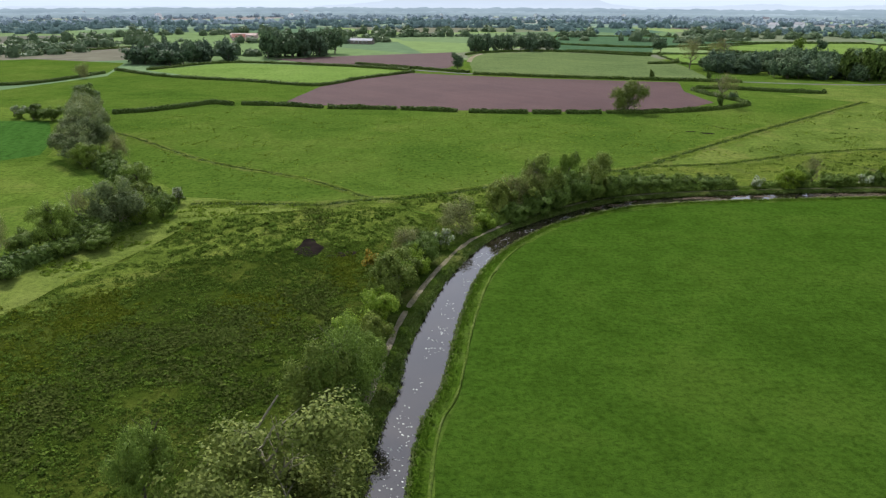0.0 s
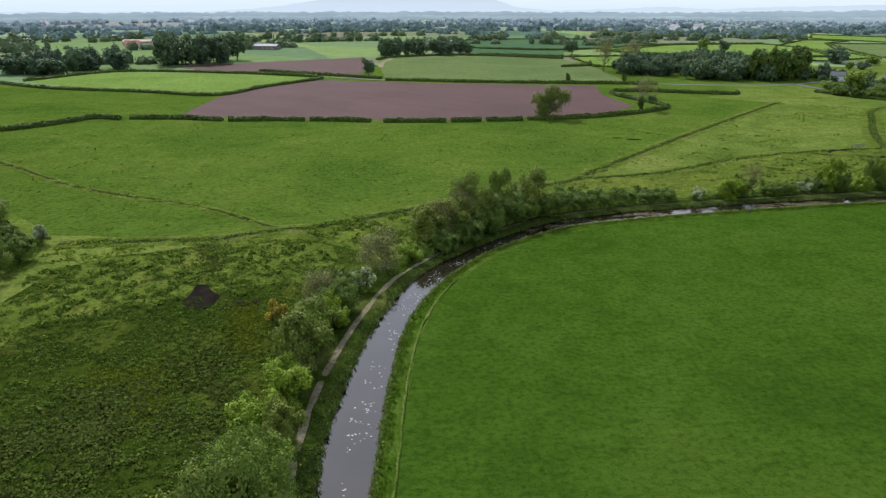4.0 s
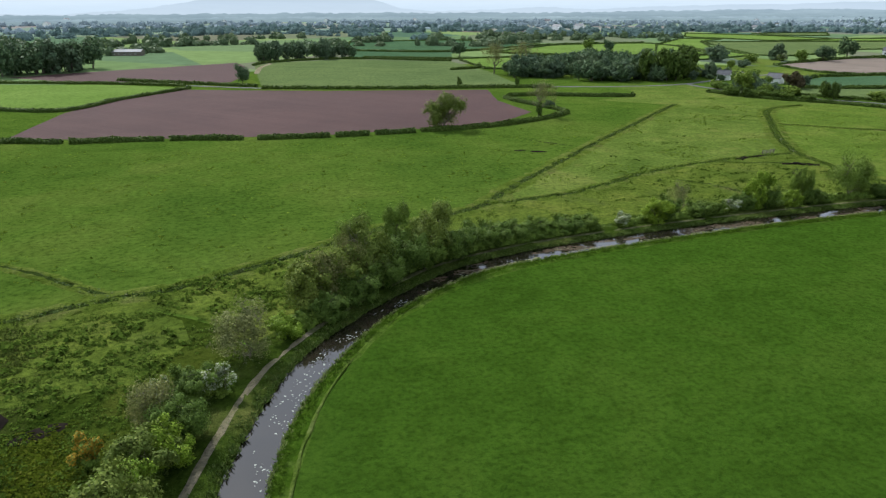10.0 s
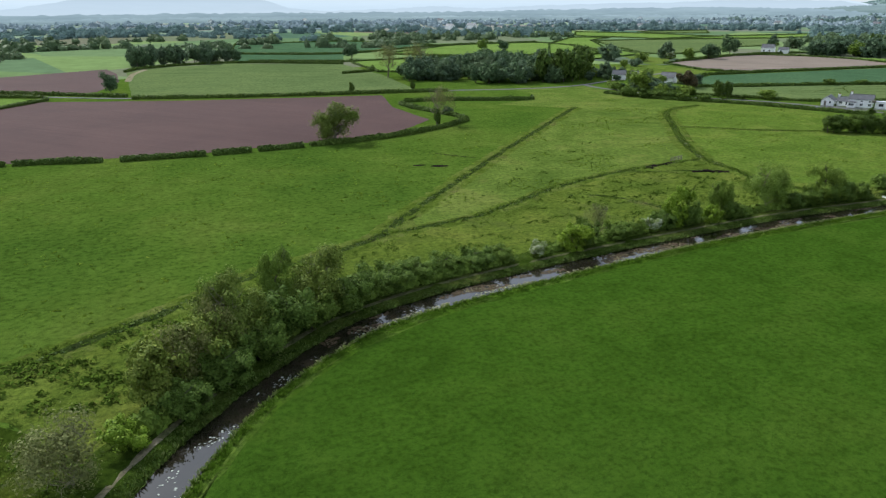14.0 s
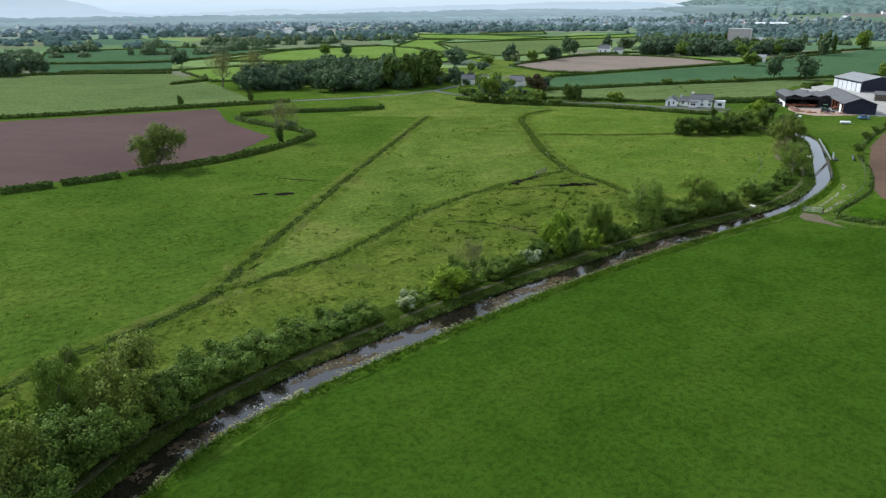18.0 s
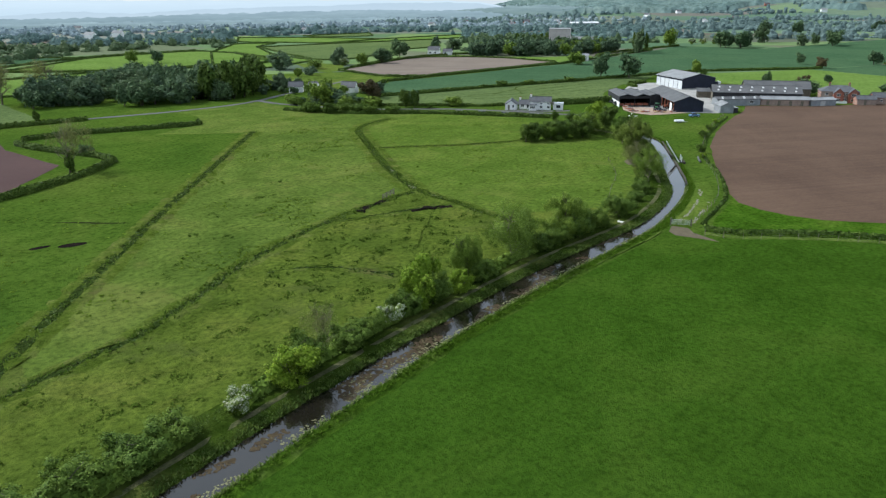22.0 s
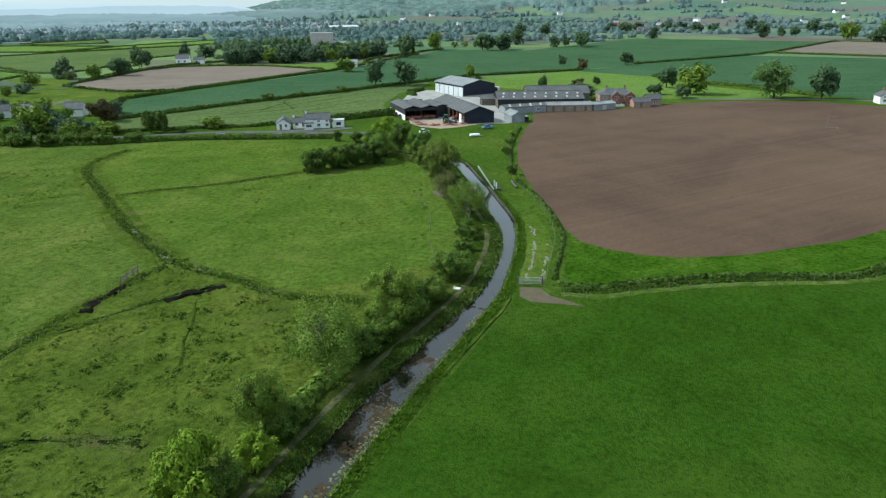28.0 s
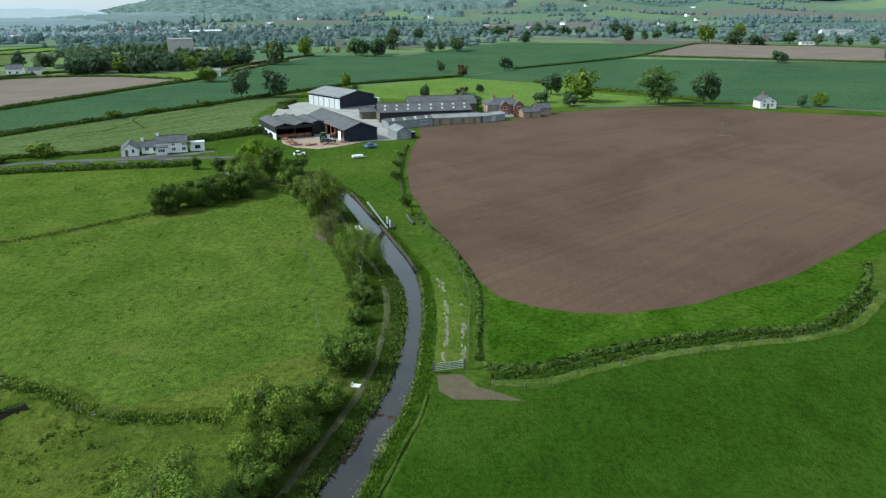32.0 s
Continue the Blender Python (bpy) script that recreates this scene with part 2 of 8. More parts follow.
M["leaf_pale"] = leafy("pale_new_leaf", (0.0669, 0.116, 0.0312), (0.111, 0.177, 0.0515), (0.144, 0.213, 0.0702), 0.05, 0.2, 0.1)
M["leaf_fresh"] = leafy("fresh_leaf", (0.085, 0.150, 0.010), (0.170, 0.250, 0.022), (0.24, 0.31, 0.045))
M["bud"] = leafy("opening_bud", (0.11, 0.123, 0.0396), (0.185, 0.198, 0.0686), (0.255, 0.26, 0.106), 0.05, 0.3, 0.15)
M["copper"] = leafy("copper_leaf", (0.0427, 0.0378, 0.0198), (0.104, 0.0837, 0.0405))
M["blossom"] = leafy("may_blossom", (0.30, 0.34, 0.20), (0.52, 0.53, 0.42), (0.68, 0.68, 0.58), 0.1, 0.2, 0.1)
M["gorse"] = leafy("gorse_flower", (0.24, 0.16, 0.016), (0.44, 0.27, 0.03), (0.54, 0.36, 0.04))
M["bramble"] = leafy("bramble_leaf", (0.036, 0.056, 0.010), (0.066, 0.088, 0.018), (0.09, 0.10, 0.03), 0.0, 0.2, 0.1)
M["marsh_leaf"] = leafy("marsh_plant_leaf", (0.026, 0.052, 0.006), (0.046, 0.078, 0.012), (0.07, 0.10, 0.018), 0.0, 0.2, 0.1)
M["edge_grass"] = turf("fence_line_grass", (0.066, 0.113, 0.0141), (0.0986, 0.145, 0.0264), (0.141, 0.176, 0.0528), 4, (0.06, 0.11, 0.012), 0.5, None, 0.8)
# distance haze is mixed into the next three leaf colours, paling them
M["hill_leaf"] = leafy("hillside_leaf_hazed", (0.14, 0.201, 0.202), (0.171, 0.235, 0.234), (0.191, 0.257, 0.253), 0.0, 0.3, 0.5)
M["far_leaf"] = leafy("distant_leaf_hazed", (0.165, 0.231, 0.202), (0.199, 0.27, 0.233), (0.226, 0.298, 0.252), 0.0, 0.3, 0.5)
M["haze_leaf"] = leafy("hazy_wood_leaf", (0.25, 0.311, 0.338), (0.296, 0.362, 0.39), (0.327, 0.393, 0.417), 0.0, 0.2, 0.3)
M["reed"] = leafy("reed_blade", (0.055, 0.105, 0.008), (0.120, 0.178, 0.022), (0.19, 0.225, 0.06))
# darker reed copy: bank shade put into its colour; also serves dark drain rushes
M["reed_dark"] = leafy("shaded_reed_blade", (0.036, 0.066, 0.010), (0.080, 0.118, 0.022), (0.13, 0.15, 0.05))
# grass-grown tone, darkened further for the shade under the bushes
M["path_grassy"] = turf("grassy_path", (0.06, 0.075, 0.026), (0.10, 0.105, 0.05), (0.15, 0.14, 0.08), 3.0, (0.05, 0.075, 0.016), 0.5, None, 0.6)
M["reed_pale"] = leafy("pale_reed_blade", (0.13, 0.18, 0.035), (0.20, 0.24, 0.07), (0.28, 0.30, 0.13))
M["rush"] = leafy("rush_mound", (0.055, 0.095, 0.012), (0.090, 0.135, 0.020), (0.12, 0.155, 0.03), 0.0, 0.2, 0.1)
M["sedge"] = leafy("sedge_blade", (0.0527, 0.0775, 0.0062), (0.0837, 0.105, 0.0112), (0.112, 0.124, 0.0186), 0.0, 0.2, 0.1)
M["tuft"] = leafy("tussock_mound", (0.085, 0.135, 0.014), (0.120, 0.175, 0.020), (0.15, 0.19, 0.03), 0.0, 0.3, 0.1)
# base colour paled to paint in the sky's glint on the pads
M["pad"] = surface("glinting_lily_pad", (0.198, 0.228, 0.182), (0.334, 0.365, 0.319), 0.25, 0.5, 0.1, 0, 0.0, 0.6)
M["bank_tuft"] = leafy("bank_grass_blade", (0.042, 0.088, 0.006), (0.075, 0.132, 0.012), (0.12, 0.17, 0.03), 0.0, 0.3, 0.1)
M["weed"] = surface("brown_water_weed", (0.0303, 0.0198, 0.0088), (0.0633, 0.0451, 0.0198), 0.85, 0.6, 0.15, 0, 0.01, 0.2)
M["pad_yellow"] = surface("yellowing_lily_pad", (0.088, 0.0908, 0.033), (0.165, 0.16, 0.0715), 0.6, 0.5, 0.1, 0, 0.0, 0.4)
M["mill_pale"] = surface("pale_rendered_mill_wall", (0.40, 0.35, 0.33), (0.50, 0.45, 0.43), 0.9, 4.0, 0.3)
M["mill"] = surface("pinkish_mill_wall", (0.34, 0.25, 0.21), (0.44, 0.34, 0.29), 0.9, 4.0, 0.3)
M["white"] = surface("white_render", (0.76, 0.76, 0.74), (0.86, 0.86, 0.85), 0.85, 2.5, 0.2)
M["white_paint"] = surface("white_paint", (0.70, 0.70, 0.68), (0.82, 0.82, 0.80), 0.5, 0.8, 0.1)
M["slate"] = surface("slate_roof", (0.058, 0.060, 0.068), (0.105, 0.107, 0.118), 0.7, 2.2, 0.25)
M["fibre"] = surface("cement_sheet_roof", (0.0656, 0.0664, 0.0705), (0.107, 0.107, 0.11), 0.8, 3.5, 0.3, 0, 0.03)
M["fibre_pale"] = surface("pale_sheet_roof", (0.17, 0.175, 0.182), (0.25, 0.255, 0.262), 0.75, 3.5, 0.3)
M["navy"] = surface("navy_cladding", (0.008, 0.010, 0.022), (0.016, 0.020, 0.040), 0.6, 2.0, 0.2)
M["black"] = surface("black_boarding", (0.014, 0.014, 0.016), (0.03, 0.03, 0.034), 0.7, 1.5, 0.2)
M["sheet_white"] = surface("pale_metal_door", (0.464, 0.48, 0.496), (0.576, 0.592, 0.608), 0.55, 2.0, 0.2)
M["skylight"] = surface("clear_roof_sheet", (0.372, 0.372, 0.372), (0.496, 0.496, 0.496), 0.4, 1.0, 0.1)
M["blue_sheet"] = surface("blue_grey_sheet", (0.19, 0.205, 0.22), (0.28, 0.295, 0.31), 0.6, 1.5, 0.2)
M["brick"] = bricked("red_brick", (0.28, 0.095, 0.068), (0.35, 0.135, 0.095), (0.30, 0.23, 0.19))
M["timber"] = surface("weathered_timber", (0.10, 0.088, 0.066), (0.19, 0.168, 0.13), 0.9, 0.8, 0.05)
M["wire"] = surface("dull_fence_wire", (0.10, 0.10, 0.09), (0.18, 0.18, 0.16), 0.7, 0.8, 0.1)
M["steel"] = surface("galvanised_steel", (0.42, 0.43, 0.44), (0.58, 0.59, 0.60), 0.45, 0.8, 0.1, 0.7)
M["rust"] = surface("rusty_red_steel", (0.20, 0.06, 0.035), (0.36, 0.13, 0.075), 0.7, 0.8, 0.1)
M["tyre"] = surface("tyre_rubber", (0.012, 0.012, 0.012), (0.03, 0.03, 0.03), 0.9, 0.4, 0.05)
M["blue_paint"] = surface("blue_paint", (0.06, 0.13, 0.24), (0.12, 0.22, 0.36), 0.5, 0.6, 0.1)
M["green_paint"] = surface("green_paint", (0.02, 0.09, 0.03), (0.04, 0.14, 0.05), 0.5, 0.6, 0.1)
M["straw"] = surface("baled_straw", (0.36, 0.29, 0.16), (0.52, 0.43, 0.26), 0.95, 0.5, 0.1)
M["coping"] = surface("dark_piling", (0.03, 0.027, 0.022), (0.075, 0.065, 0.05), 0.9, 0.8, 0.1)
M["pipe"] = surface("pale_concrete", (0.55, 0.54, 0.5), (0.7, 0.69, 0.66), 0.85, 0.8, 0.1)

m, nt, b = shader("canal_water", 0.02, 0.8)
b.inputs["Base Color"].default_value = (0.030, 0.022, 0.014, 1)
b.inputs["IOR"].default_value = 1.5
wc = place_coords(nt)
nt.links.new(ramp(nt, noise_of(nt, wc, 9, 4), [(0.35, (0.010, 0.0085, 0.0065)), (0.7, (0.020, 0.016, 0.011))]), b.inputs["Base Color"])
relief(nt, b, noise_of(nt, wc, 0.7, 3), 0.04, 0.012)
M["water"] = m
m, nt, b = shader("window_glass", 0.06, 0.6)
b.inputs["Base Color"].default_value = (0.02, 0.024, 0.028, 1)
M["glass"] = m

# patchwork of fields for the plain and the hills; air haze is mixed into the tones
def patchwork(name, tones, size):
    m, nt, b = shader(name, 1.0, 0.0)
    c = place_coords(nt, (1, 0.75, 0))
    vo = node(nt, "ShaderNodeTexVoronoi", Scale=1 / size)
    nt.links.new(c, vo.inputs["Vector"])
    sep = nt.nodes.new("ShaderNodeSeparateColor")
    nt.links.new(vo.outputs["Color"], sep.inputs[0])
    col = ramp(nt, sep.outputs[0], [(k / len(tones), t) for k, t in enumerate(tones)])
    grain = ramp(nt, noise_of(nt, c, 14, 6, 0.7), [(0.3, (0.8, 0.8, 0.8)), (0.7, (1.15, 1.15, 1.15))])
    nt.links.new(mix(nt, 1.0, col, grain, "MULTIPLY"), b.inputs["Base Color"])
    return m


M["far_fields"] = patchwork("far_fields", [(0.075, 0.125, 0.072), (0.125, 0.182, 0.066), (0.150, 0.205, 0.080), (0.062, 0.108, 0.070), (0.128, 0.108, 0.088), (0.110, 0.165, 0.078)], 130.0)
M["hazed_fields"] = patchwork("hazed_fields", [(0.12, 0.17, 0.14), (0.15, 0.205, 0.14), (0.175, 0.23, 0.15), (0.135, 0.185, 0.15), (0.18, 0.215, 0.165), (0.19, 0.18, 0.165)], 170.0)
M["east_fields"] = patchwork("east_hazed_fields", [(0.0688, 0.1187, 0.0963), (0.1135, 0.1677, 0.0998), (0.1419, 0.1944, 0.1066), (0.0757, 0.1256, 0.1066), (0.1221, 0.1686, 0.1118), (0.1333, 0.1273, 0.1118)], 170.0)
# haze blue is put into the wood's own green
M["canopy"] = turf("hazed_hill_canopy", (0.092, 0.138, 0.134), (0.122, 0.173, 0.166), (0.155, 0.205, 0.190), 60, None, 11.0, None, 0.8)


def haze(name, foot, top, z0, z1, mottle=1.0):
    """Glowing far land, haze painted in: paler towards its top, with faint dark and light belts."""
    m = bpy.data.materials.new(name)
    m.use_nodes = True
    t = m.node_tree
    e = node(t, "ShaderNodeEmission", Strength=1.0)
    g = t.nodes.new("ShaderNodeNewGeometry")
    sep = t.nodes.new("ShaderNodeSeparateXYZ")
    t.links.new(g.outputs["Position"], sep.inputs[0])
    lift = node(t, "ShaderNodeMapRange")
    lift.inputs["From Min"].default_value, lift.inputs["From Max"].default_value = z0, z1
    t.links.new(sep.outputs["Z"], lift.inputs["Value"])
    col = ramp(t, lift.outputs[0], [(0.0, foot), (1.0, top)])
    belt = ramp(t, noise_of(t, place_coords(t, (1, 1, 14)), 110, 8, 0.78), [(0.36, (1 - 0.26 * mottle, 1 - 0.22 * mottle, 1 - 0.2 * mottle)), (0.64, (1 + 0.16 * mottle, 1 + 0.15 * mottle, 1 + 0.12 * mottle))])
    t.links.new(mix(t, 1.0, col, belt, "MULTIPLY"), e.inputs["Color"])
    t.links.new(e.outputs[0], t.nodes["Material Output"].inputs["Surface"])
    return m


# emission colours below stand in for light scattered by the air
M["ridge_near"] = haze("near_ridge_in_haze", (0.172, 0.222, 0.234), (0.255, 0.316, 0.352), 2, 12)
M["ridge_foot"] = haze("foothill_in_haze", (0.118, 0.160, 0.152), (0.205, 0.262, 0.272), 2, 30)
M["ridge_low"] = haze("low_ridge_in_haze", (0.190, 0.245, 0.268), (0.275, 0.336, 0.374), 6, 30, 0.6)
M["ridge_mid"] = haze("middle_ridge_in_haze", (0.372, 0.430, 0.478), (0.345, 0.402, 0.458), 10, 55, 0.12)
M["low_sky_haze"] = haze("low_sky_in_haze", (0.413, 0.479, 0.533), (0.490, 0.540, 0.585), 20, 60, 0.1)
# glowing haze for the outer ground, no cloud
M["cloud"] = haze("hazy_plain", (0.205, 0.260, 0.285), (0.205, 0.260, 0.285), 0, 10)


# ------------------------------------------------------------------ mesh tools
from mathutils import geometry


def grouped(name, label, category, group="", kind="", at=(0, 0, 0)):
    ob = new(name)
    ob.location = at
    return tagged(ob, label, category, group, kind)


def mesh_of(name, verts, faces, mat, smooth=False):
    me = bpy.data.meshes.new(name)
    me.from_pydata(np.asarray(verts).tolist(), [], faces if isinstance(faces, list) else np.asarray(faces).tolist())
    me.materials.append(mat)
    if smooth:
        me.shade_smooth()
    me.update()
    return me


def bm_mesh(name, bm, mat, smooth=False):
    me = bpy.data.meshes.new(name)
    bm.to_mesh(me)
    bm.free()
    me.materials.append(mat)
    if smooth:
        me.shade_smooth()
    return me


def part(name, data, material, parent, label=""):
    """One mesh under a thing or a part; data is a bmesh or a finished mesh."""
    me = data if isinstance(data, bpy.types.Mesh) else bm_mesh(name, data, material)
    ob = new(name, me)
    ob.parent = parent
    return tagged(ob, label)


def curve_pts(pts, step=2.0):
    """A smooth line through the points (Catmull-Rom), every step metres."""
    p = np.array(pts, float)
    p = np.vstack([2 * p[0] - p[1], p, 2 * p[-1] - p[-2]])
    out = []
    for i in range(1, len(p) - 2):
        n = max(2, int(np.linalg.norm(p[i + 1] - p[i]) / step))
        t = np.linspace(0, 1, n, endpoint=False)[:, None]
        a, b_, c_, d_ = p[i - 1], p[i], p[i + 1], p[i + 2]
        out.append(0.5 * (2 * b_ + (c_ - a) * t + (2 * a - 5 * b_ + 4 * c_ - d_) * t**2 + (3 * b_ - a - 3 * c_ + d_) * t**3))
    return np.vstack([*out, p[-2][None]])


def resample(line, n):
    s = np.r_[0, np.cumsum(np.linalg.norm(np.diff(line, axis=0), axis=1))]
    u = np.linspace(0, s[-1], n)
    return np.stack([np.interp(u, s, line[:, k]) for k in range(line.shape[1])], 1)


def normals_of(line):
    d = np.gradient(line, axis=0)
    d /= np.linalg.norm(d, axis=1)[:, None] + 1e-9
    return np.stack([-d[:, 1], d[:, 0]], 1)


def sweep(name, line, profile, mat, wobble=0.12, seed=0):
    """A strip along a line; profile: (offset to the left, height)."""
    r = np.random.RandomState(seed)
    nrm = normals_of(line)
    n, k = len(line), len(profile)
    v = np.zeros((n, k, 3))
    for j, (o, z) in enumerate(profile):
        jig = r.normal(0, wobble, n)
        v[:, j, :2] = line + nrm * (o + jig)[:, None]
        v[:, j, 2] = z + (r.normal(0, wobble * 0.25, n) if 0 < j < k - 1 else 0)
    f = [(i * k + j, (i + 1) * k + j, (i + 1) * k + j + 1, i * k + j + 1) for i in range(n - 1) for j in range(k - 1)]
    return mesh_of(name, v.reshape(-1, 3), f, mat, True)


def ragged(pts, step=5.0, amount=0.6, seed=1):
    p = np.array(pts, float)
    out = []
    for a, b_ in zip(p, np.roll(p, -1, 0)):
        n = max(1, int(np.linalg.norm(b_ - a) / step))
        for t in np.arange(n) / n:
            q = a + (b_ - a) * t
            k = noise.noise_vector(Vector((q[0] * 0.13, q[1] * 0.13, seed)))
            out.append((q[0] + amount * k.x, q[1] + amount * k.y))
    return out


FIELD_LINES = {}


def sheet(name, pts, mat, z, label="", category="field", amount=0.6, kind="structure"):
    FIELD_LINES[name] = pts
    p = ragged(pts, 5.0, amount, len(name))
    flat = [Vector((x, y, 0)) for x, y in p]
    tris = geometry.tessellate_polygon([flat])
    faces = [t if (flat[t[1]] - flat[t[0]]).cross(flat[t[2]] - flat[t[0]]).z > 0 else t[::-1] for t in tris]
    ob = new(name, mesh_of(name, [(x, y, z) for x, y in p], [tuple(t) for t in faces], mat))
    return tagged(ob, label, category, kind=kind)


def inside(pts, x, y):
    hit, j = np.zeros(np.shape(x), bool), len(pts) - 1
    for i in range(len(pts)):
        (xi, yi), (xj, yj) = pts[i], pts[j]
        hit ^= ((yi > y) != (yj > y)) & (x < (xj - xi) * (y - yi) / (yj - yi + 1e-12) + xi)
        j = i
    return hit


def scatter_in(pts, n, seed):
    r = np.random.RandomState(seed)
    p = np.array(pts)
    out = np.zeros((0, 2))
    while len(out) < n:
        q = r.uniform(p.min(0), p.max(0), (n * 2, 2))
        out = np.vstack([out, q[inside(pts, q[:, 0], q[:, 1])]])
    return out[:n]


def quads(centres, normals, size, seed, tall=1.0):
    """Loose three-cornered leaves, each its own island, as verts and faces."""
    r = np.random.RandomState(seed)
    n = len(centres)
    nn = normals / (np.linalg.norm(normals, axis=1)[:, None] + 1e-9)
    a = np.cross(nn, r.normal(size=(n, 3)))
    a /= np.linalg.norm(a, axis=1)[:, None] + 1e-9
    b_ = np.cross(nn, a)
    s = (np.ones(n) * size * r.uniform(0.6, 1.35, n))[:, None]
    a, b_ = a * s, b_ * s * tall
    v = np.stack([centres - a * 0.75 - b_ * 0.8, centres - a * 0.75 + b_ * 0.8, centres + a * 1.15], 1).reshape(-1, 3)
    return v, np.arange(3 * n).reshape(n, 3)


def tubes(paths):
    """Tapered limbs: (points, radii) each, five sides."""
    vs, fs, base = [], [], 0
    k = 5
    for pts, rad in paths:
        p = np.array(pts, float)
        d = np.gradient(p, axis=0)
        for i in range(len(p)):
            t = d[i] / (np.linalg.norm(d[i]) + 1e-9)
            s = np.cross(t, (0.31, 0.83, 0.45))
            s /= np.linalg.norm(s)
            u = np.cross(t, s)
            for j in range(k):
                w = 2 * math.pi * j / k
                vs.append(p[i] + rad[i] * (math.cos(w) * s + math.sin(w) * u))
        for i in range(len(p) - 1):
            for j in range(k):
                fs.append((base + i * k + j, base + i * k + (j + 1) % k, base + (i + 1) * k + (j + 1) % k, base + (i + 1) * k + j))
        base += len(p) * k
    return np.array(vs), fs

# ------------------------------------------------------------------ ground, hills, water
CENTRE = (120.0, 160.0)


def smooth01(a, b_, x):
    t = np.clip((x - a) / (b_ - a), 0, 1)
    return t * t * (3 - 2 * t)


def terrain(x, y):
    """Flat plain, rising to wooded hills in the east."""
    dx, dy = np.asarray(x) - CENTRE[0], np.asarray(y) - CENTRE[1]
    r, az = np.hypot(dx, dy), np.degrees(np.arctan2(dx, dy))
    wide = smooth01(50.5, 61.5, az) * (1 - smooth01(118, 140, az))
    h = smooth01(1250, 3000, r) * (95 + 25 * np.sin(az * 0.16 + 1.0) + 14 * np.sin(az * 0.47 + r * 0.002))
    return h * wide - 0.0


radii = [0.5, 150, 350, 600, 900, 1150, 1300, 1450, 1600, 1750, 1900, 2100, 2300, 2500, 2700, 2900, 3100, 3500, 4000, 4500, 4950]
SECT = 180
gv, gf = [], []
for r_ in radii:
    for k in range(SECT):
        a = 2 * math.pi * k / SECT
        x, y = CENTRE[0] + r_ * math.sin(a), CENTRE[1] + r_ * math.cos(a)
        gv.append((x, y, float(terrain(x, y))))
for i in range(len(radii) - 1):
    for k in range(SECT):
        q = (i * SECT + k, i * SECT + (k + 1) % SECT, (i + 1) * SECT + (k + 1) % SECT, (i + 1) * SECT + k)
        gf.append(q)
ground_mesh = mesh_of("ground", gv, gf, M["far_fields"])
ground_mesh.materials.append(M["hazed_fields"])
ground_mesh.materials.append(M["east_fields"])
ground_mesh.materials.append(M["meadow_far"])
# far ring outside the east glows as painted haze
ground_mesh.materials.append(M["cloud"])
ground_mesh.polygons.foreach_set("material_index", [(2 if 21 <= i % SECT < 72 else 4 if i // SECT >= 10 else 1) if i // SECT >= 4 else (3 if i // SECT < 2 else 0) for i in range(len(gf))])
tagged(new("ground", ground_mesh), "patchwork of green fields across a flat plain, haze in the far colours", "ground", kind="structure")


def ridge(name, dist, tops, mat, label, foot=-20, az0=-75, az1=140):
    """A far line of hills; tops: (azimuth, height)."""
    az = np.linspace(az0, az1, 500)
    h = np.interp(az, [a for a, _ in tops], [v for _, v in tops])
    h = h + dist / 2600 * np.sin(az * 0.9) + dist / 3600 * np.sin(az * 2.3 + 1) + dist / 5200 * np.sin(az * 5.1) + dist / 3000 * np.sin(az * 13.0) * np.sin(az * 7.7) + (dist / 1100 * np.random.RandomState(int(dist)).uniform(-1, 1, 500) if dist < 1700 else 0)
    x, y = CENTRE[0] + dist * np.sin(np.radians(az)), CENTRE[1] + dist * np.cos(np.radians(az))
    xb, yb = CENTRE[0] + (dist + 60) * np.sin(np.radians(az)), CENTRE[1] + (dist + 60) * np.cos(np.radians(az))
    v = np.concatenate([np.stack([x, y, np.full_like(x, foot)], 1), np.stack([xb, yb, h], 1)])
    f = [(i + 1, i, 500 + i, 501 + i) for i in range(499)]
    tagged(new(name, mesh_of(name, v, f, mat, True)), label, "backdrop", kind="structure")


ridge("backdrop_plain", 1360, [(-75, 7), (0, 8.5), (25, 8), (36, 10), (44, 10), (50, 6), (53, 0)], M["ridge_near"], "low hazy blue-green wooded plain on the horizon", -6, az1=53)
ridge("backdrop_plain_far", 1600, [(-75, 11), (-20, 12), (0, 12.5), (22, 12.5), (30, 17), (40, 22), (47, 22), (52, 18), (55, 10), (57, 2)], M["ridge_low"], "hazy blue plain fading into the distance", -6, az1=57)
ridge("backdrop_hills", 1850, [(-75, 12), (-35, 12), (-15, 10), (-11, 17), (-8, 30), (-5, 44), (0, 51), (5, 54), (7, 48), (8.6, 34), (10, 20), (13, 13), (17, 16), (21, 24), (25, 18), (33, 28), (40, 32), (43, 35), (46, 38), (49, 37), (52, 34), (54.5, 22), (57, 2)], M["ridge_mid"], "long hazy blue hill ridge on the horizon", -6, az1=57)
# pale glowing wall added to cover the bright sky behind the hills
ridge("backdrop_sky_haze", 1980, [(-75, 48), (-30, 46), (-12, 48), (0, 50), (8, 52), (18, 52), (26, 48), (34, 48), (42, 45), (49, 42), (52.5, 36), (55, 20), (57, 2)], M["low_sky_haze"], "glowing wall of pale haze standing for the low sky", -6, az1=57)

# added glowing strip that blends the hill's end into the haze
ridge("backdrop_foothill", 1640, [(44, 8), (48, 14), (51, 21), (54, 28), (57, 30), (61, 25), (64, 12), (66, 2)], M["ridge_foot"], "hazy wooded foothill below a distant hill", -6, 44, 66)


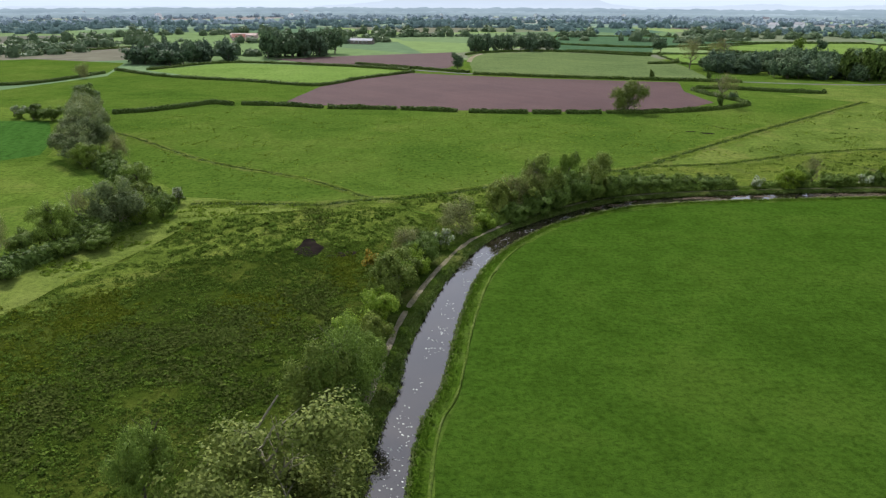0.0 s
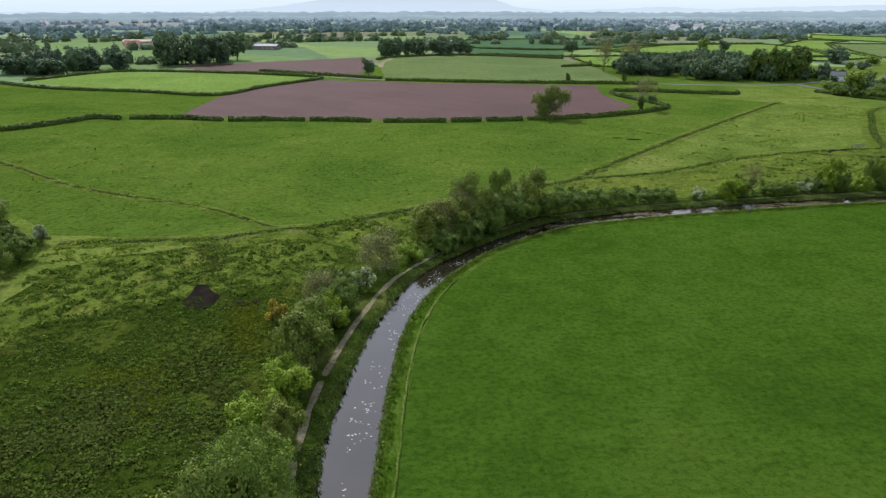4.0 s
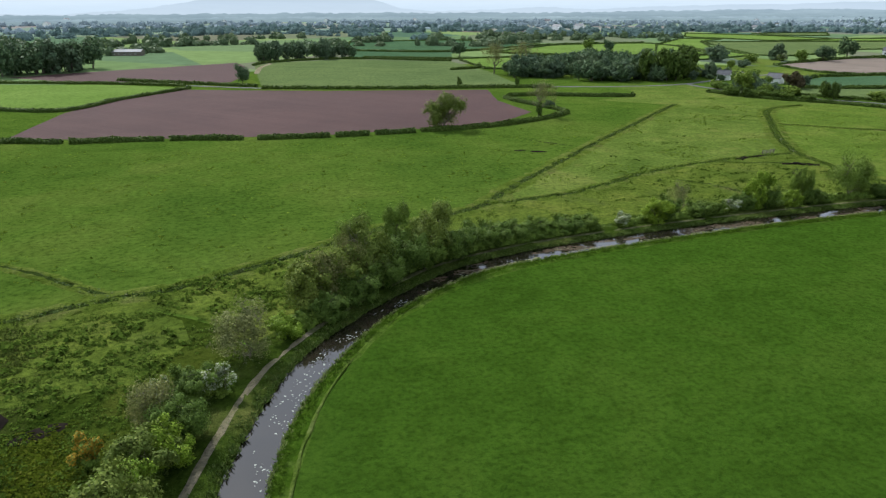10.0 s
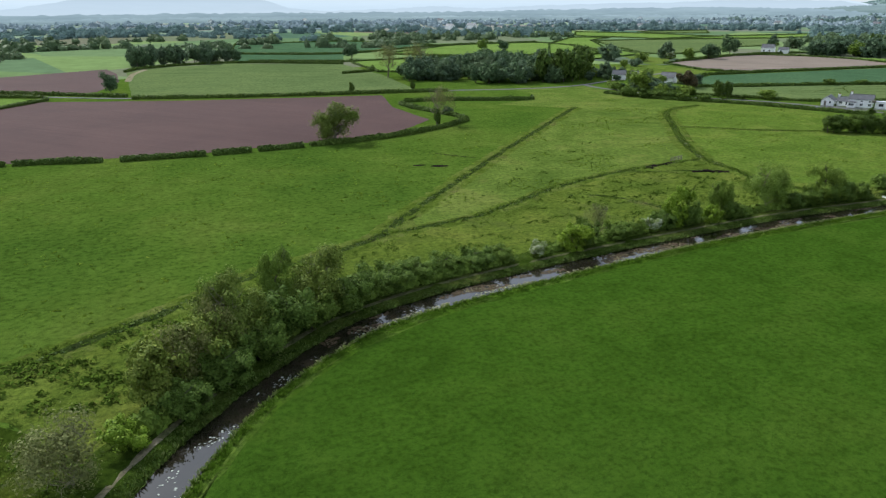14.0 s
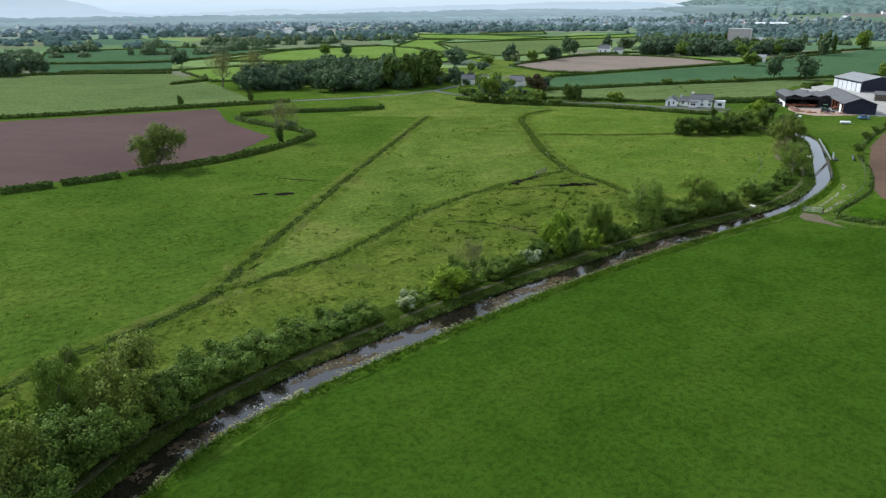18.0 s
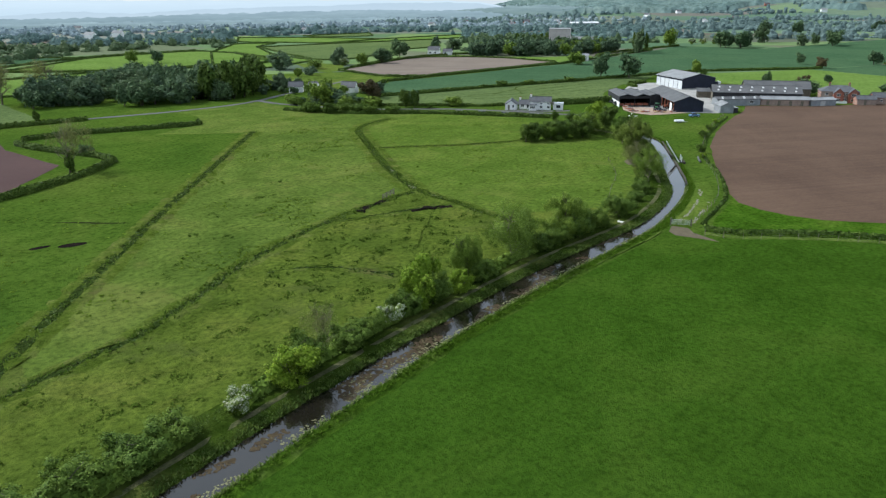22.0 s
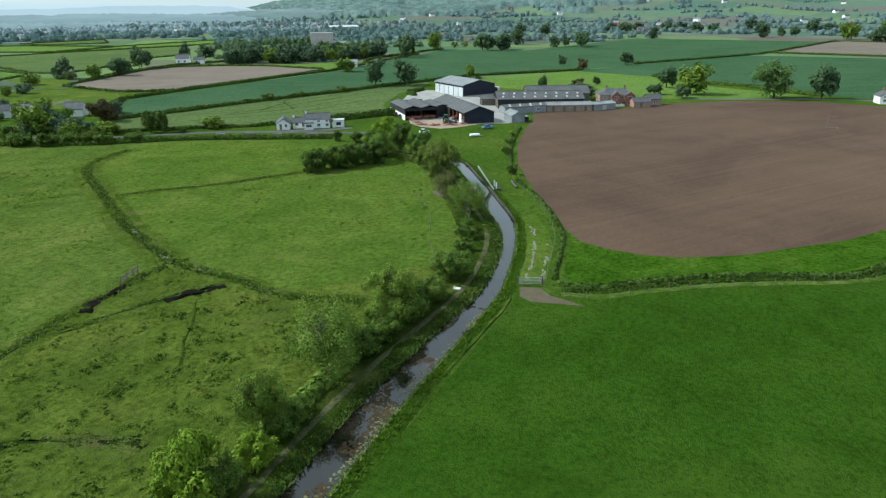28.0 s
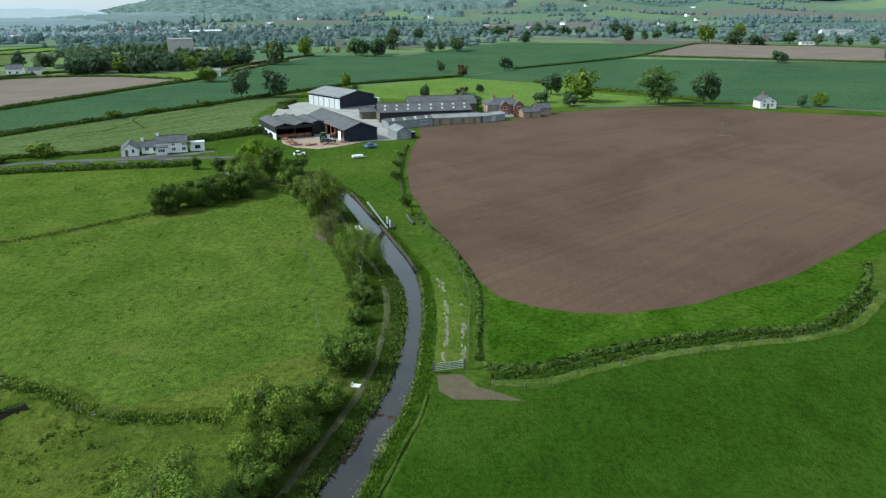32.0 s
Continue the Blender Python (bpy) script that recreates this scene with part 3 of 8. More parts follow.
def canopy(name, az0, az1, r0, r1, label):
    """Woodland draped over a hillside, with a lumpy top of crowns."""
    na, nr = int((az1 - az0) * math.pi / 180 * (r0 + r1) / 2 / 9), int((r1 - r0) / 13)
    v = []
    for i in range(nr):
        for k in range(na):
            a, d = radians(az0 + (az1 - az0) * k / (na - 1)), r0 + (r1 - r0) * i / (nr - 1)
            x, y = CENTRE[0] + d * math.sin(a) + _cr.uniform(-4, 4), CENTRE[1] + d * math.cos(a) + _cr.uniform(-4, 4)
            cover = noise.noise(Vector((x / 210, y / 210, 3.3))) + 0.35 * noise.noise(Vector((x / 70, y / 70, 1.3)))
            edge = min(i / 4, k / 40, (na - 1 - k) / 40, (nr - 1 - i) / 3)
            h = 11 + 4.5 * noise.noise(Vector((x / 16, y / 16, 7))) + _cr.uniform(-3.5, 3.5)
            v.append((x, y, float(terrain(x, y)) + (h if cover > 0.35 - 0.7 * min(1, edge) else -3)))
    f = [(i * na + k, i * na + k + 1, (i + 1) * na + k + 1, (i + 1) * na + k) for i in range(nr - 1) for k in range(na - 1)]
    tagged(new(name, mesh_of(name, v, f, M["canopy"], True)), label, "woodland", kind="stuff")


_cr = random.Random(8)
canopy("hill_wood", 52, 84, 1650, 3000, "woodland covering a distant hill, blue-green from haze in its colour")
canopy("hill_wood_east", 76, 97, 2250, 3000, "dark woodland along a distant slope, haze blue in its colour")
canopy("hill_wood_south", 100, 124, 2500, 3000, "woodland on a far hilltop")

MUDPIT = [(-25.2, 113.3), (-24.4, 116.7), (-24.5, 119.9), (-22.8, 120.1), (-21.7, 117.5), (-20.1, 115.4), (-20.7, 112), (-21.8, 110.5), (-24.2, 111.8)]

# fields, from near to far
FIELD_EDGE = [(-1.5, 20), (-0.6, 57), (2, 68.5), (4, 84), (6.4, 97.3), (10.6, 111.7), (13.3, 117.5), (18.3, 124.8), (24.2, 130.2), (33, 136.6), (44.4, 141.1), (62.6, 145.6), (77.4, 147.2), (94.4, 148.3), (116, 149), (136, 148.6), (152, 148.3), (161.2, 149)]
sheet("field_1", FIELD_EDGE + [(159, 142.3), (160.2, 136.9), (164.3, 132), (169.3, 125), (174.4, 114.7), (179.2, 107.2), (182.4, 100.4), (193, 93.8), (230, 60), (240, -60), (-6, -60)], M["pasture"], 0.03, "smooth bright green improved pasture beside the canal", "field", 0.25)
sheet("meadow_1", [(-54.6, 147), (-26, 142), (-5, 149), (10, 158), (30, 170), (52, 178), (90, 217), (129, 257), (172, 298), (150, 320), (121, 290), (102, 274), (60, 265), (0, 266), (-60, 280), (-120, 258), (-102, 217), (-76, 173)], M["meadow_far"], 0.02, "wide open grazed green meadow with low tussocks", "field")
sheet("meadow_2", [(52, 178), (66, 181), (85, 188), (110, 198), (134, 202.5), (150, 204), (155, 214), (166, 232), (180, 251), (198, 275), (221, 284), (235, 283), (222, 299), (211, 325), (190, 330), (172, 298), (129, 257), (90, 217)], M["meadow"], 0.025, "triangular yellow-green rough meadow between drains", "field")
sheet("meadow_3", [(6, 122), (12, 129), (22, 137), (36, 149), (60, 156), (100, 161), (140, 161), (170, 162), (146, 180), (151, 205), (134, 202.5), (110, 198), (85, 188), (66, 181), (52, 178), (30, 170), (10, 158), (-5, 149), (-16, 145), (-3, 136)], M["meadow_rough"], 0.03, "narrow rough pasture between drain and towpath", "field")
sheet("meadow_4", [(170, 160), (186, 164), (200, 172), (222, 184), (246, 198), (262, 214), (256, 236), (250, 262), (235, 283), (221, 284), (198, 275), (180, 251), (166, 232), (155, 214), (150, 204), (146, 180)], M["meadow_green"], 0.035, "grazed green meadow beside the canal bend", "field")
sheet("marsh", [(-59.3, 87.2), (-57.3, 98.2), (-53.1, 107.7), (-48.7, 120.7), (-47.5, 129.1), (-40.5, 134.7), (-25.5, 139), (-16, 145), (-3, 136), (6, 122), (0, 112), (-5, 100), (-9, 80), (-11, 60), (-12, 20), (-60, 20), (-60, 60)], M["marsh"], 0.025, "dark rushy marsh with bramble and tussocks", "field", 1.5)
sheet("wet_meadow", [(-58, 89), (-55.6, 99), (-51.5, 108), (-47.4, 121), (-45.6, 130), (-40, 134), (-25, 138.5), (-14, 144), (-6, 136), (-4, 128), (-9, 119), (-18, 120), (-30, 114), (-42, 108), (-47, 98), (-52, 88)], M["meadow_rough"], 0.031, "lighter wet meadow dotted with dark rush tussocks", "field", 4.0)
sheet("stream_meadow", [(-59.3, 87.2), (-57.3, 98.2), (-53.1, 107.7), (-48.7, 120.7), (-47.5, 129.1), (-40.5, 134.7), (-25.5, 139), (-26, 142), (-54.6, 147), (-53, 132), (-58, 119), (-68, 108), (-72, 80), (-72, 20), (-60, 20), (-60, 60)], M["strip"], 0.03, "yellow-green grass strip beside a stream", "field", 1.2)
sheet("stream_bank", [(-76, 60), (-68, 108), (-58, 119), (-53, 132), (-54.6, 147), (-76, 173), (-102, 217), (-120, 260), (-168, 274), (-215, 286), (-212, 240), (-130, 244), (-113, 208), (-105, 186), (-100, 183), (-76, 158), (-74, 140), (-76, 100)], M["meadow_green"], 0.012, "rough green grass bank along a tree-lined stream", "field", 0.8)
sheet("field_18", [(150, 320), (172, 298), (190, 330), (211, 325), (219, 345), (220, 361), (205, 359), (181, 361.5), (181, 345), (172, 327)], M["meadow"], 0.016, "small rough meadow corner beside the lane", "field", 0.6)
sheet("crop_field_1", [(-114.4, 181.3), (-108, 188.4), (-115.1, 207.9), (-132.9, 242.2), (-210, 242), (-210, 181)], M["crop_near"], 0.03, "dark green young cereal field", "field")
sheet("crop_field_2", [(-112.5, 178.1), (-101.5, 181.6), (-76.8, 156.1), (-72, 140), (-71.9, 105), (-80, 60), (-210, 60), (-210, 178)], M["meadow_green"], 0.03, "plain mid-green grass field", "field")
sheet("field_2", [(-197.7, 323.5), (-176.5, 383.5), (-184.9, 413), (-92.7, 358), (-59.5, 342), (-64.2, 287.7), (-81.5, 282), (-119, 260), (-168.3, 273.3), (-215, 285), (-260, 330)], M["meadow_far"], 0.03, "mid-green pasture bounded by clipped hedges", "field")
sheet("field_3", [(-167.7, 413.9), (-136.9, 462.1), (-63.4, 443.5), (-23, 418), (-60.4, 350.9), (-109.9, 368.1)], M["bright"], 0.03, "bright yellow-green ley field", "field")
sheet("field_4", [(-300, 330), (-205, 345), (-182.8, 397.6), (-199.2, 458.4), (-269.1, 483.4), (-330, 443)], M["meadow_far"], 0.03, "green pasture beyond a hedge", "field")
sheet("ploughed_field_1", [(-64.2, 287.7), (-58, 342), (-26, 410), (0, 400), (40, 385), (118, 367.5), (109, 330), (110.5, 296), (92, 277.5), (68.7, 272), (30, 268), (-29.8, 277)], M["soil"], 0.035, "bare reddish purple ploughed field", "field")
sheet("ploughed_field_2", [(-115.6, 492.9), (-73.9, 519.1), (6, 561.6), (11.6, 524.7), (12, 479.3), (2, 436), (-28.3, 429), (-70, 452)], M["soil"], 0.03, "bare reddish ploughed field beyond a lane", "field")
sheet("field_5", [(16.1, 406), (16.7, 534), (30.9, 557.5), (83.2, 572.7), (148.2, 533.5), (149.2, 456.5), (140, 384), (63, 390)], M["crop_light"], 0.03, "pale green cereal field", "field")
sheet("field_6", [(86, 582), (154, 552), (176, 622), (96, 657)], M["crop"], 0.035, "blue-green cereal strip", "field")
sheet("field_7", [(152, 470), (158, 550), (250, 560), (258, 500), (200, 450)], M["bright"], 0.032, "bright green pasture behind a small wood", "field")
sheet("field_8", [(95, 665), (178, 628), (290, 690), (230, 800), (120, 800)], M["crop"], 0.032, "dark green cereal field in the distance", "field")
sheet("field_9", [(202.6, 608.3), (297.1, 687.1), (392, 694.1), (396.2, 640.8), (358.8, 537), (258, 555)], M["bright"], 0.034, "bright green field with single oaks", "field")
sheet("field_10", [(121, 312), (119, 341), (150, 334), (171, 328), (180, 345), (180, 361), (120, 374), (111, 330), (112, 300)], M["meadow_far"], 0.04, "small plain grass corner field", "field")
sheet("field_19", [(390, 665), (479, 761), (513, 735), (461, 699), (400, 590), (383, 520), (357, 508), (326, 495), (313, 498.6), (301.5, 523)], M["bright"], 0.028, "bright green pasture in the middle distance", "field")
sheet("field_20", [(458, 691), (533, 679), (657, 645.6), (559.5, 550), (515, 552), (465.6, 524.6), (404.6, 507), (387, 519), (412, 588)], M["crop_light"], 0.028, "pale blue-green cereal field in the middle distance", "field")
sheet("field_21", [(561, 876), (610, 805.7), (633, 702.7), (542.5, 693.4), (502, 788.5)], M["bright"], 0.03, "pale green pasture strip in the distance", "field")
sheet("field_22", [(633, 702.7), (773, 695), (722, 641), (657, 645.6), (536, 682.5)], M["bright"], 0.026, "bright pasture strip in the distance", "field")
sheet("field_23", [(638, 847.6), (744, 838), (682, 766), (624, 800)], M["crop_light"], 0.03, "pale cereal strip in the distance", "field")
sheet("field_24", [(262, 395), (266, 426), (290, 442), (341, 441), (346, 447), (372, 475), (370, 498), (357, 509), (328, 454), (329, 396), (310, 376), (288, 362), (268, 342), (266, 372)], M["meadow"], 0.026, "rough yellow-green pasture behind the lane cottages", "field")
sheet("field_11", [(340, 444), (413, 478), (455, 474), (474, 450), (482, 417), (470, 366), (440, 366), (394, 371), (345, 376), (330, 396)], M["stubble"], 0.03, "pale brown bare field", "field")
sheet("field_25", [(458, 478), (477, 451), (486, 417), (474, 366), (520, 367), (545, 385), (510, 400), (494, 430), (488, 470)], M["bright"], 0.028, "narrow bright grass strip before a belt of trees", "field")
sheet("field_12", [(260, 335), (268, 338), (290, 360), (312, 372), (343, 369), (394, 364.5), (440, 359.5), (470, 355.5), (520, 360.5), (623, 368), (692, 374), (690, 303), (640, 230), (572, 190), (524, 214), (466, 262), (425, 277.5), (387, 291.5), (364, 298.5), (340, 308), (312, 317.5), (291, 323), (275, 328.5)], M["crop"], 0.034, "dark blue-green cereal field", "field")
sheet("field_13", [(249, 316), (256, 298), (262, 288), (268, 279), (276, 271.5), (296, 259), (309, 254.5), (318, 248), (330, 256), (345, 262), (372, 268), (390, 267), (432, 277), (420, 279), (387, 290), (364, 297), (340, 306.5), (312, 316), (291, 321.5), (275, 327), (258, 333.5), (250, 331)], M["crop_light"], 0.036, "light green drilled cereal field behind the farm", "field")
sheet("field_14", [(451.3, 257), (512, 218.2), (490, 166), (448.8, 133.1), (423.8, 91.6), (402.4, 123.4), (393.4, 151.1), (400, 200), (412, 240)], M["bright"], 0.036, "bright sheep pasture behind the farm buildings", "field")
sheet("field_15", [(512, 216), (572, 190), (690, 118), (678, -69), (640, -160), (500, -160), (410, 20), (419, 66.9), (452, 117), (462, 136), (492, 168)], M["crop"], 0.034, "large dark green cereal field", "field")
sheet("field_16", [(576, 190), (692, 300), (950, 240), (930, 40), (740, 98), (690, 120)], M["crop"], 0.032, "blue-green cereal field rising towards hills", "field")
sheet("field_17", [(723.4, 105), (943.5, 33.9), (892.5, -139.2), (679, -68.7)], M["stubble"], 0.036, "pale tan bare field", "field")
BROWN = [(331.8, 194), (318, 189.6), (303.3, 187.6), (293.8, 186.4), (265, 180.2), (254, 177), (240, 172.6), (219, 163), (203.2, 155), (191, 149.2), (185, 145.2), (182.4, 140), (181.8, 134), (182.8, 128), (188.4, 117.2), (203, 101.4), (221, 87.6), (236, 76), (262, 40), (300, -20), (385, -20), (390, 26.7), (394.4, 59), (405, 91.5), (395.2, 123.6), (374, 152), (345.5, 173), (337, 188)]
sheet("ploughed_field_3", BROWN, M["soil_farm"], 0.045, "large bare brown tilled field beside the farm", "field", 0.8)
sheet("field_margin", [(164, 143), (171, 144.7), (184, 146.5), (193, 149.5), (206, 155.5), (219, 163.5), (240, 172), (238, 168), (185, 143), (184, 128), (190, 116), (204, 102), (236, 77), (262, 42), (250, 30), (221, 82), (212, 88), (202, 91), (191, 97), (183, 103), (179, 114), (175, 123), (169, 132)], M["margin"], 0.038, "rough green grass margin round a ploughed field", "field", 0.5)
sheet("farm_green", [(196, 157), (205, 159), (218, 166), (229, 171.5), (248, 178), (272, 185), (316, 192.5), (305, 196), (297, 204), (297, 232), (286, 236), (268, 232), (262, 214), (246, 196), (222, 180), (208, 168)], M["meadow_far"], 0.04, "mown green beside the canal leading to the farm", "field", 0.4)

# canal
R_EDGE = [(-4, -40), (-3.6, 20), (-2.6, 57.5), (0, 69), (2, 84.5), (4.6, 99), (7, 107), (10.5, 114.5), (15, 121.5), (21, 129), (28.5, 135.3), (37.5, 140.9), (46, 143.5), (56, 145.3), (69, 147.1), (85, 148.9), (100, 150.2), (120, 150.9), (140, 150.8), (156, 150.8), (168, 152.6), (180, 155.2), (192, 159.2), (203, 165), (216, 172.6), (237.5, 186), (246, 195.5), (251, 208), (255, 224)]
L_EDGE = [(-9.5, -40), (-9, 20), (-6.6, 57.5), (-5.2, 67), (-4.2, 79), (-1.6, 92.5), (0.1, 99), (3.4, 109), (6.8, 117), (11.4, 123.8), (19, 131.8), (26.8, 138.4), (35.3, 144.3), (46, 148), (56, 150), (69.8, 151.9), (86, 153.4), (106, 154.7), (124, 155.4), (142, 154.5), (156, 153.8), (167, 155.1), (177.5, 157.3), (187, 160.8), (195.5, 165.7), (207, 172.2), (217.5, 178), (235, 189), (241, 198), (245.5, 209), (249.5, 225)]
NC = 220
r_line, l_line = resample(curve_pts(R_EDGE), NC), resample(curve_pts(L_EDGE), NC)
WZ = 0.12
_rs = np.random.RandomState(4)
wl = l_line + normals_of(l_line) * 0.5
wr = r_line - normals_of(r_line) * 0.5
wv = np.concatenate([np.c_[wl, np.full(NC, WZ)], np.c_[wr, np.full(NC, WZ)]])
tagged(new("water", mesh_of("water", wv, [(NC + i, NC + i + 1, i + 1, i) for i in range(NC - 1)], M["water"], True)), "still brown canal water reflecting the pale sky", "canal", kind="structure")
tagged(new("bank_towpath", sweep("bank_towpath", l_line, [(-0.25, 0.02), (0.15, 0.3), (0.9, 0.42), (2.0, 0.46), (3.4, 0.46), (4.4, 0.42), (6.5, 0.15), (7.6, -0.05)], M["verge"], 0.14, 2)), "grassy canal bank with tall verge plants", "bank", kind="structure")
tagged(new("bank_field", sweep("bank_field", r_line, [(0.25, 0.02), (-0.1, 0.2), (-0.5, 0.22), (-1.0, 0.18), (-1.5, 0.1), (-1.9, -0.02)][::-1], M["bank_green"], 0.14, 3)), "grassy canal bank along the pasture edge", "bank", kind="structure")
tow = curve_pts(l_line[::6] + normals_of(l_line)[::6] * 2.4, 1.5)
_b = int(np.argmax(tow[:, 1] > 126))
for name, run, mat, look_ in (("towpath", tow[: _b + 1], "path", "narrow trodden earth towpath"), ("towpath_grassy", tow[_b:], "path_grassy", "narrow grass-grown towpath under bushes")):
    tagged(new(name, sweep(name, run, [(-0.42, 0.45), (-0.32, 0.49), (0.32, 0.49), (0.42, 0.45)], M[mat], 0.05, 5)), look_, "path", kind="structure")

_w = np.interp(np.arange(NC), [0, 72, 82, 100, 138, 150, 165, NC], [1.85, 1.85, 1.2, 1.0, 1.1, 1.7, 2.2, 2.4])
_edge = (r_line - normals_of(r_line) * _w[:, None])[(r_line[:, 1] > 40) & (r_line[:, 0] < 60)]
_edge2 = (r_line - normals_of(r_line) * _w[:, None])[(r_line[:, 0] > 108) & (r_line[:, 0] < 158)]
tagged(new("field_edge_far", sweep("field_edge_far", _edge2, [(-0.15, 0.10), (-0.1, 0.16), (0.1, 0.17), (0.15, 0.10)], M["edge_grass"], 0.09, 10)), "narrow line of pale long grass at the field edge", "grass", kind="structure")
tagged(new("field_edge", sweep("field_edge", _edge, [(-0.15, 0.10), (-0.1, 0.16), (0.1, 0.17), (0.15, 0.10)], M["edge_grass"], 0.05, 9)), "narrow line of pale long grass under a fence", "grass", kind="structure")

# drains through the meadows
DRAIN = [(-2.3, -0.03), (-1.5, 0.10), (-0.9, 0.17), (-0.45, 0.05), (0.45, 0.05), (0.9, 0.17), (1.5, 0.10), (2.3, -0.03)]
DRAINS = {
    "long_drain": [(173.7, 299.2), (153.2, 279.6), (129.5, 256.8), (112.3, 240.4), (99.5, 227.8), (90, 218.4), (78, 206.3), (67.9, 196.2), (60.3, 188.2), (54, 181.2), (50.6, 177.6), (46, 174.8), (37.5, 171.3), (28.7, 168.5), (16, 160), (8, 155.3), (0, 150.8), (-7, 147.3), (-16, 145.5), (-26, 141.8), (-36, 142), (-52, 141.8)],
    "cross_drain": [(-12.5, 146.2), (-16.3, 147.9), (-23.3, 154.7), (-29.4, 161.2), (-38.6, 167.6), (-51.5, 175.1), (-64.5, 184.6), (-78.7, 198.9), (-92.3, 212.9), (-103, 221.9)],
    "inner_drain": [(51.5, 178), (58.3, 179.3), (65.7, 180.1), (74, 182.3), (85.3, 187.8), (96.5, 193.7), (109.3, 198.2), (122.9, 201.5), (134.7, 203), (150, 204.3)],
    "north_drain": [(150.3, 204.3), (156, 214.8), (164, 228), (171, 238), (180, 250.5), (190, 265), (197.3, 273.5), (206, 280), (221, 283)],
    "east_drain": [(179.7, 246.5), (187.4, 240.3), (195.5, 232.5), (205.6, 226), (214.4, 220.8)],
    "south_drain": [(150.3, 204.3), (148.8, 197), (147.5, 188.8), (145, 180), (147, 168)],
    "side_drain": [(122, 201), (130, 197.5), (136, 195.4), (141, 193.6), (146, 190)],
    "pasture_drain": [(97.1, 187.6), (101.1, 185.7), (104.8, 182), (106.5, 178.3), (107.6, 175.6), (108.5, 173.2), (108.7, 170.8)],
}
for k, (name, pts) in enumerate(DRAINS.items()):
    line = curve_pts(pts, 1.6)
    s = (1.5, 0.8, 1.2, 1.8, 1.1, 1.2, 0.8, 0.6)[k]
    tagged(new(name, sweep(name, line, [(o * s, z) for o, z in DRAIN], M["lip"], 0.22, 20 + k)), "grassy lipped drainage ditch across the meadow", "ditch", kind="structure")
    bed = sweep(name + "_bed", line, [(-0.55 * s, 0.085), (0.55 * s, 0.085)], M["ditch"], 0.08, 40 + k)
    tagged(new(name + "_bed", bed), "dark wet grass in the ditch bottom", "ditch", kind="structure")
for k, (x, y, a, b_, rot) in enumerate([(92, 236.5, 7.5, 0.3, -53), (-17, 112, 2.6, 1.2, 30), (163, 161, 1.2, 0.8, 20), (83.4, 225.6, 2.4, 1.2, -20), (79, 228.6, 1.8, 0.7, -10), (108.2, 173.8, 2.4, 0.5, -62)]):
    pts = [(x + a * math.cos(t) * math.cos(radians(rot)) - b_ * math.sin(t) * math.sin(radians(rot)), y + a * math.cos(t) * math.sin(radians(rot)) + b_ * math.sin(t) * math.cos(radians(rot))) for t in np.linspace(0, 2 * math.pi, 22, endpoint=False)]
    sheet("mud_patch", [(p, q) for p, q in pts], M["mud"], 0.06 + 0.004 * k, "dark bare trampled mud patch in the grass", "mud", 0.5)

sheet("mud_patch", MUDPIT, M["mud"], 0.09, "black trampled mud hollow in the marsh", "mud", 0.5)

for k, pts in enumerate([[(129.8, 201.2), (134.5, 203.2), (139.6, 203.6)], [(137, 194), (141, 192.4), (145, 189.9)]]):
    tagged(new("mud_bank", sweep("mud_bank", curve_pts(pts, 0.8), [(-0.7, 0.0), (-0.4, 0.3), (0.36, 0.32), (0.6, 0.0)], M["mud"], 0.35, 60 + k)), "raw black peat bank beside a drain", "mud", kind="structure")

# lanes and yards
def lane(name, pts, half, mat, label, z=0.07):
    line = curve_pts(pts, 3.0)
    tagged(new(name, sweep(name, line, [(-half, z - 0.02), (-half * 0.9, z), (half * 0.9, z), (half, z - 0.02)], mat, 0.1, 7)), label, "road", kind="structure")


lane("road_1", [(-58.5, 455), (-20, 426), (16, 404), (65, 389), (113, 379), (152, 371), (180, 363.5), (205, 361), (222, 364), (246, 374), (300, 395)], 1.5, M["road"], "pale narrow country lane")
lane("road_2", [(222, 364), (222, 345), (231, 312), (242, 296), (253, 282), (258, 272), (262.5, 260), (266, 248), (269, 238), (272, 231)], 1.5, M["road"], "pale country lane passing a white cottage", 0.075)
lane("road_3", [(395, 145), (402, 122), (412, 96), (415, 75), (413, 50), (405, 20), (398, -30)], 1.8, M["road"], "pale farm lane behind the tilled field", 0.07)
lane("track_field", [(16, 478), (20, 520), (28, 548)], 1.6, M["path"], "pale bare track at a field edge", 0.07)
_gr = random.Random(31)
_bed = curve_pts([(163, 226), (156, 214.6), (150.3, 204.5), (148.8, 197), (147, 189), (145, 182)], 0.5)
_gv, _gf = [], []
for x, y in _bed:
    if noise.noise(Vector((x / 4, y / 4, 6.1))) > -0.1:
        x, y, w = x + _gr.gauss(0, 0.25), y + _gr.gauss(0, 0.25), _gr.uniform(0.15, 0.42)
        _gf.append(tuple(range(len(_gv), len(_gv) + 7)))
        _gv += [(x + w * _gr.uniform(0.6, 1.3) * math.cos(t), y + w * _gr.uniform(0.6, 1.3) * math.sin(t), 0.13 + _gr.uniform(0, 0.02)) for t in np.linspace(0, 2 * math.pi, 8)[:7]]
tagged(new("drain_gravel", mesh_of("drain_gravel", _gv, _gf, M["rut"])), "dry pale stony patches in a meadow drain", "gravel", kind="stuff")
lane("animal_track", [(139, 190.1), (132.1, 185.1), (128.1, 182.9), (123.1, 179), (116.8, 177.3)], 0.13, M["verge"], "narrow worn track across the pasture", 0.05)
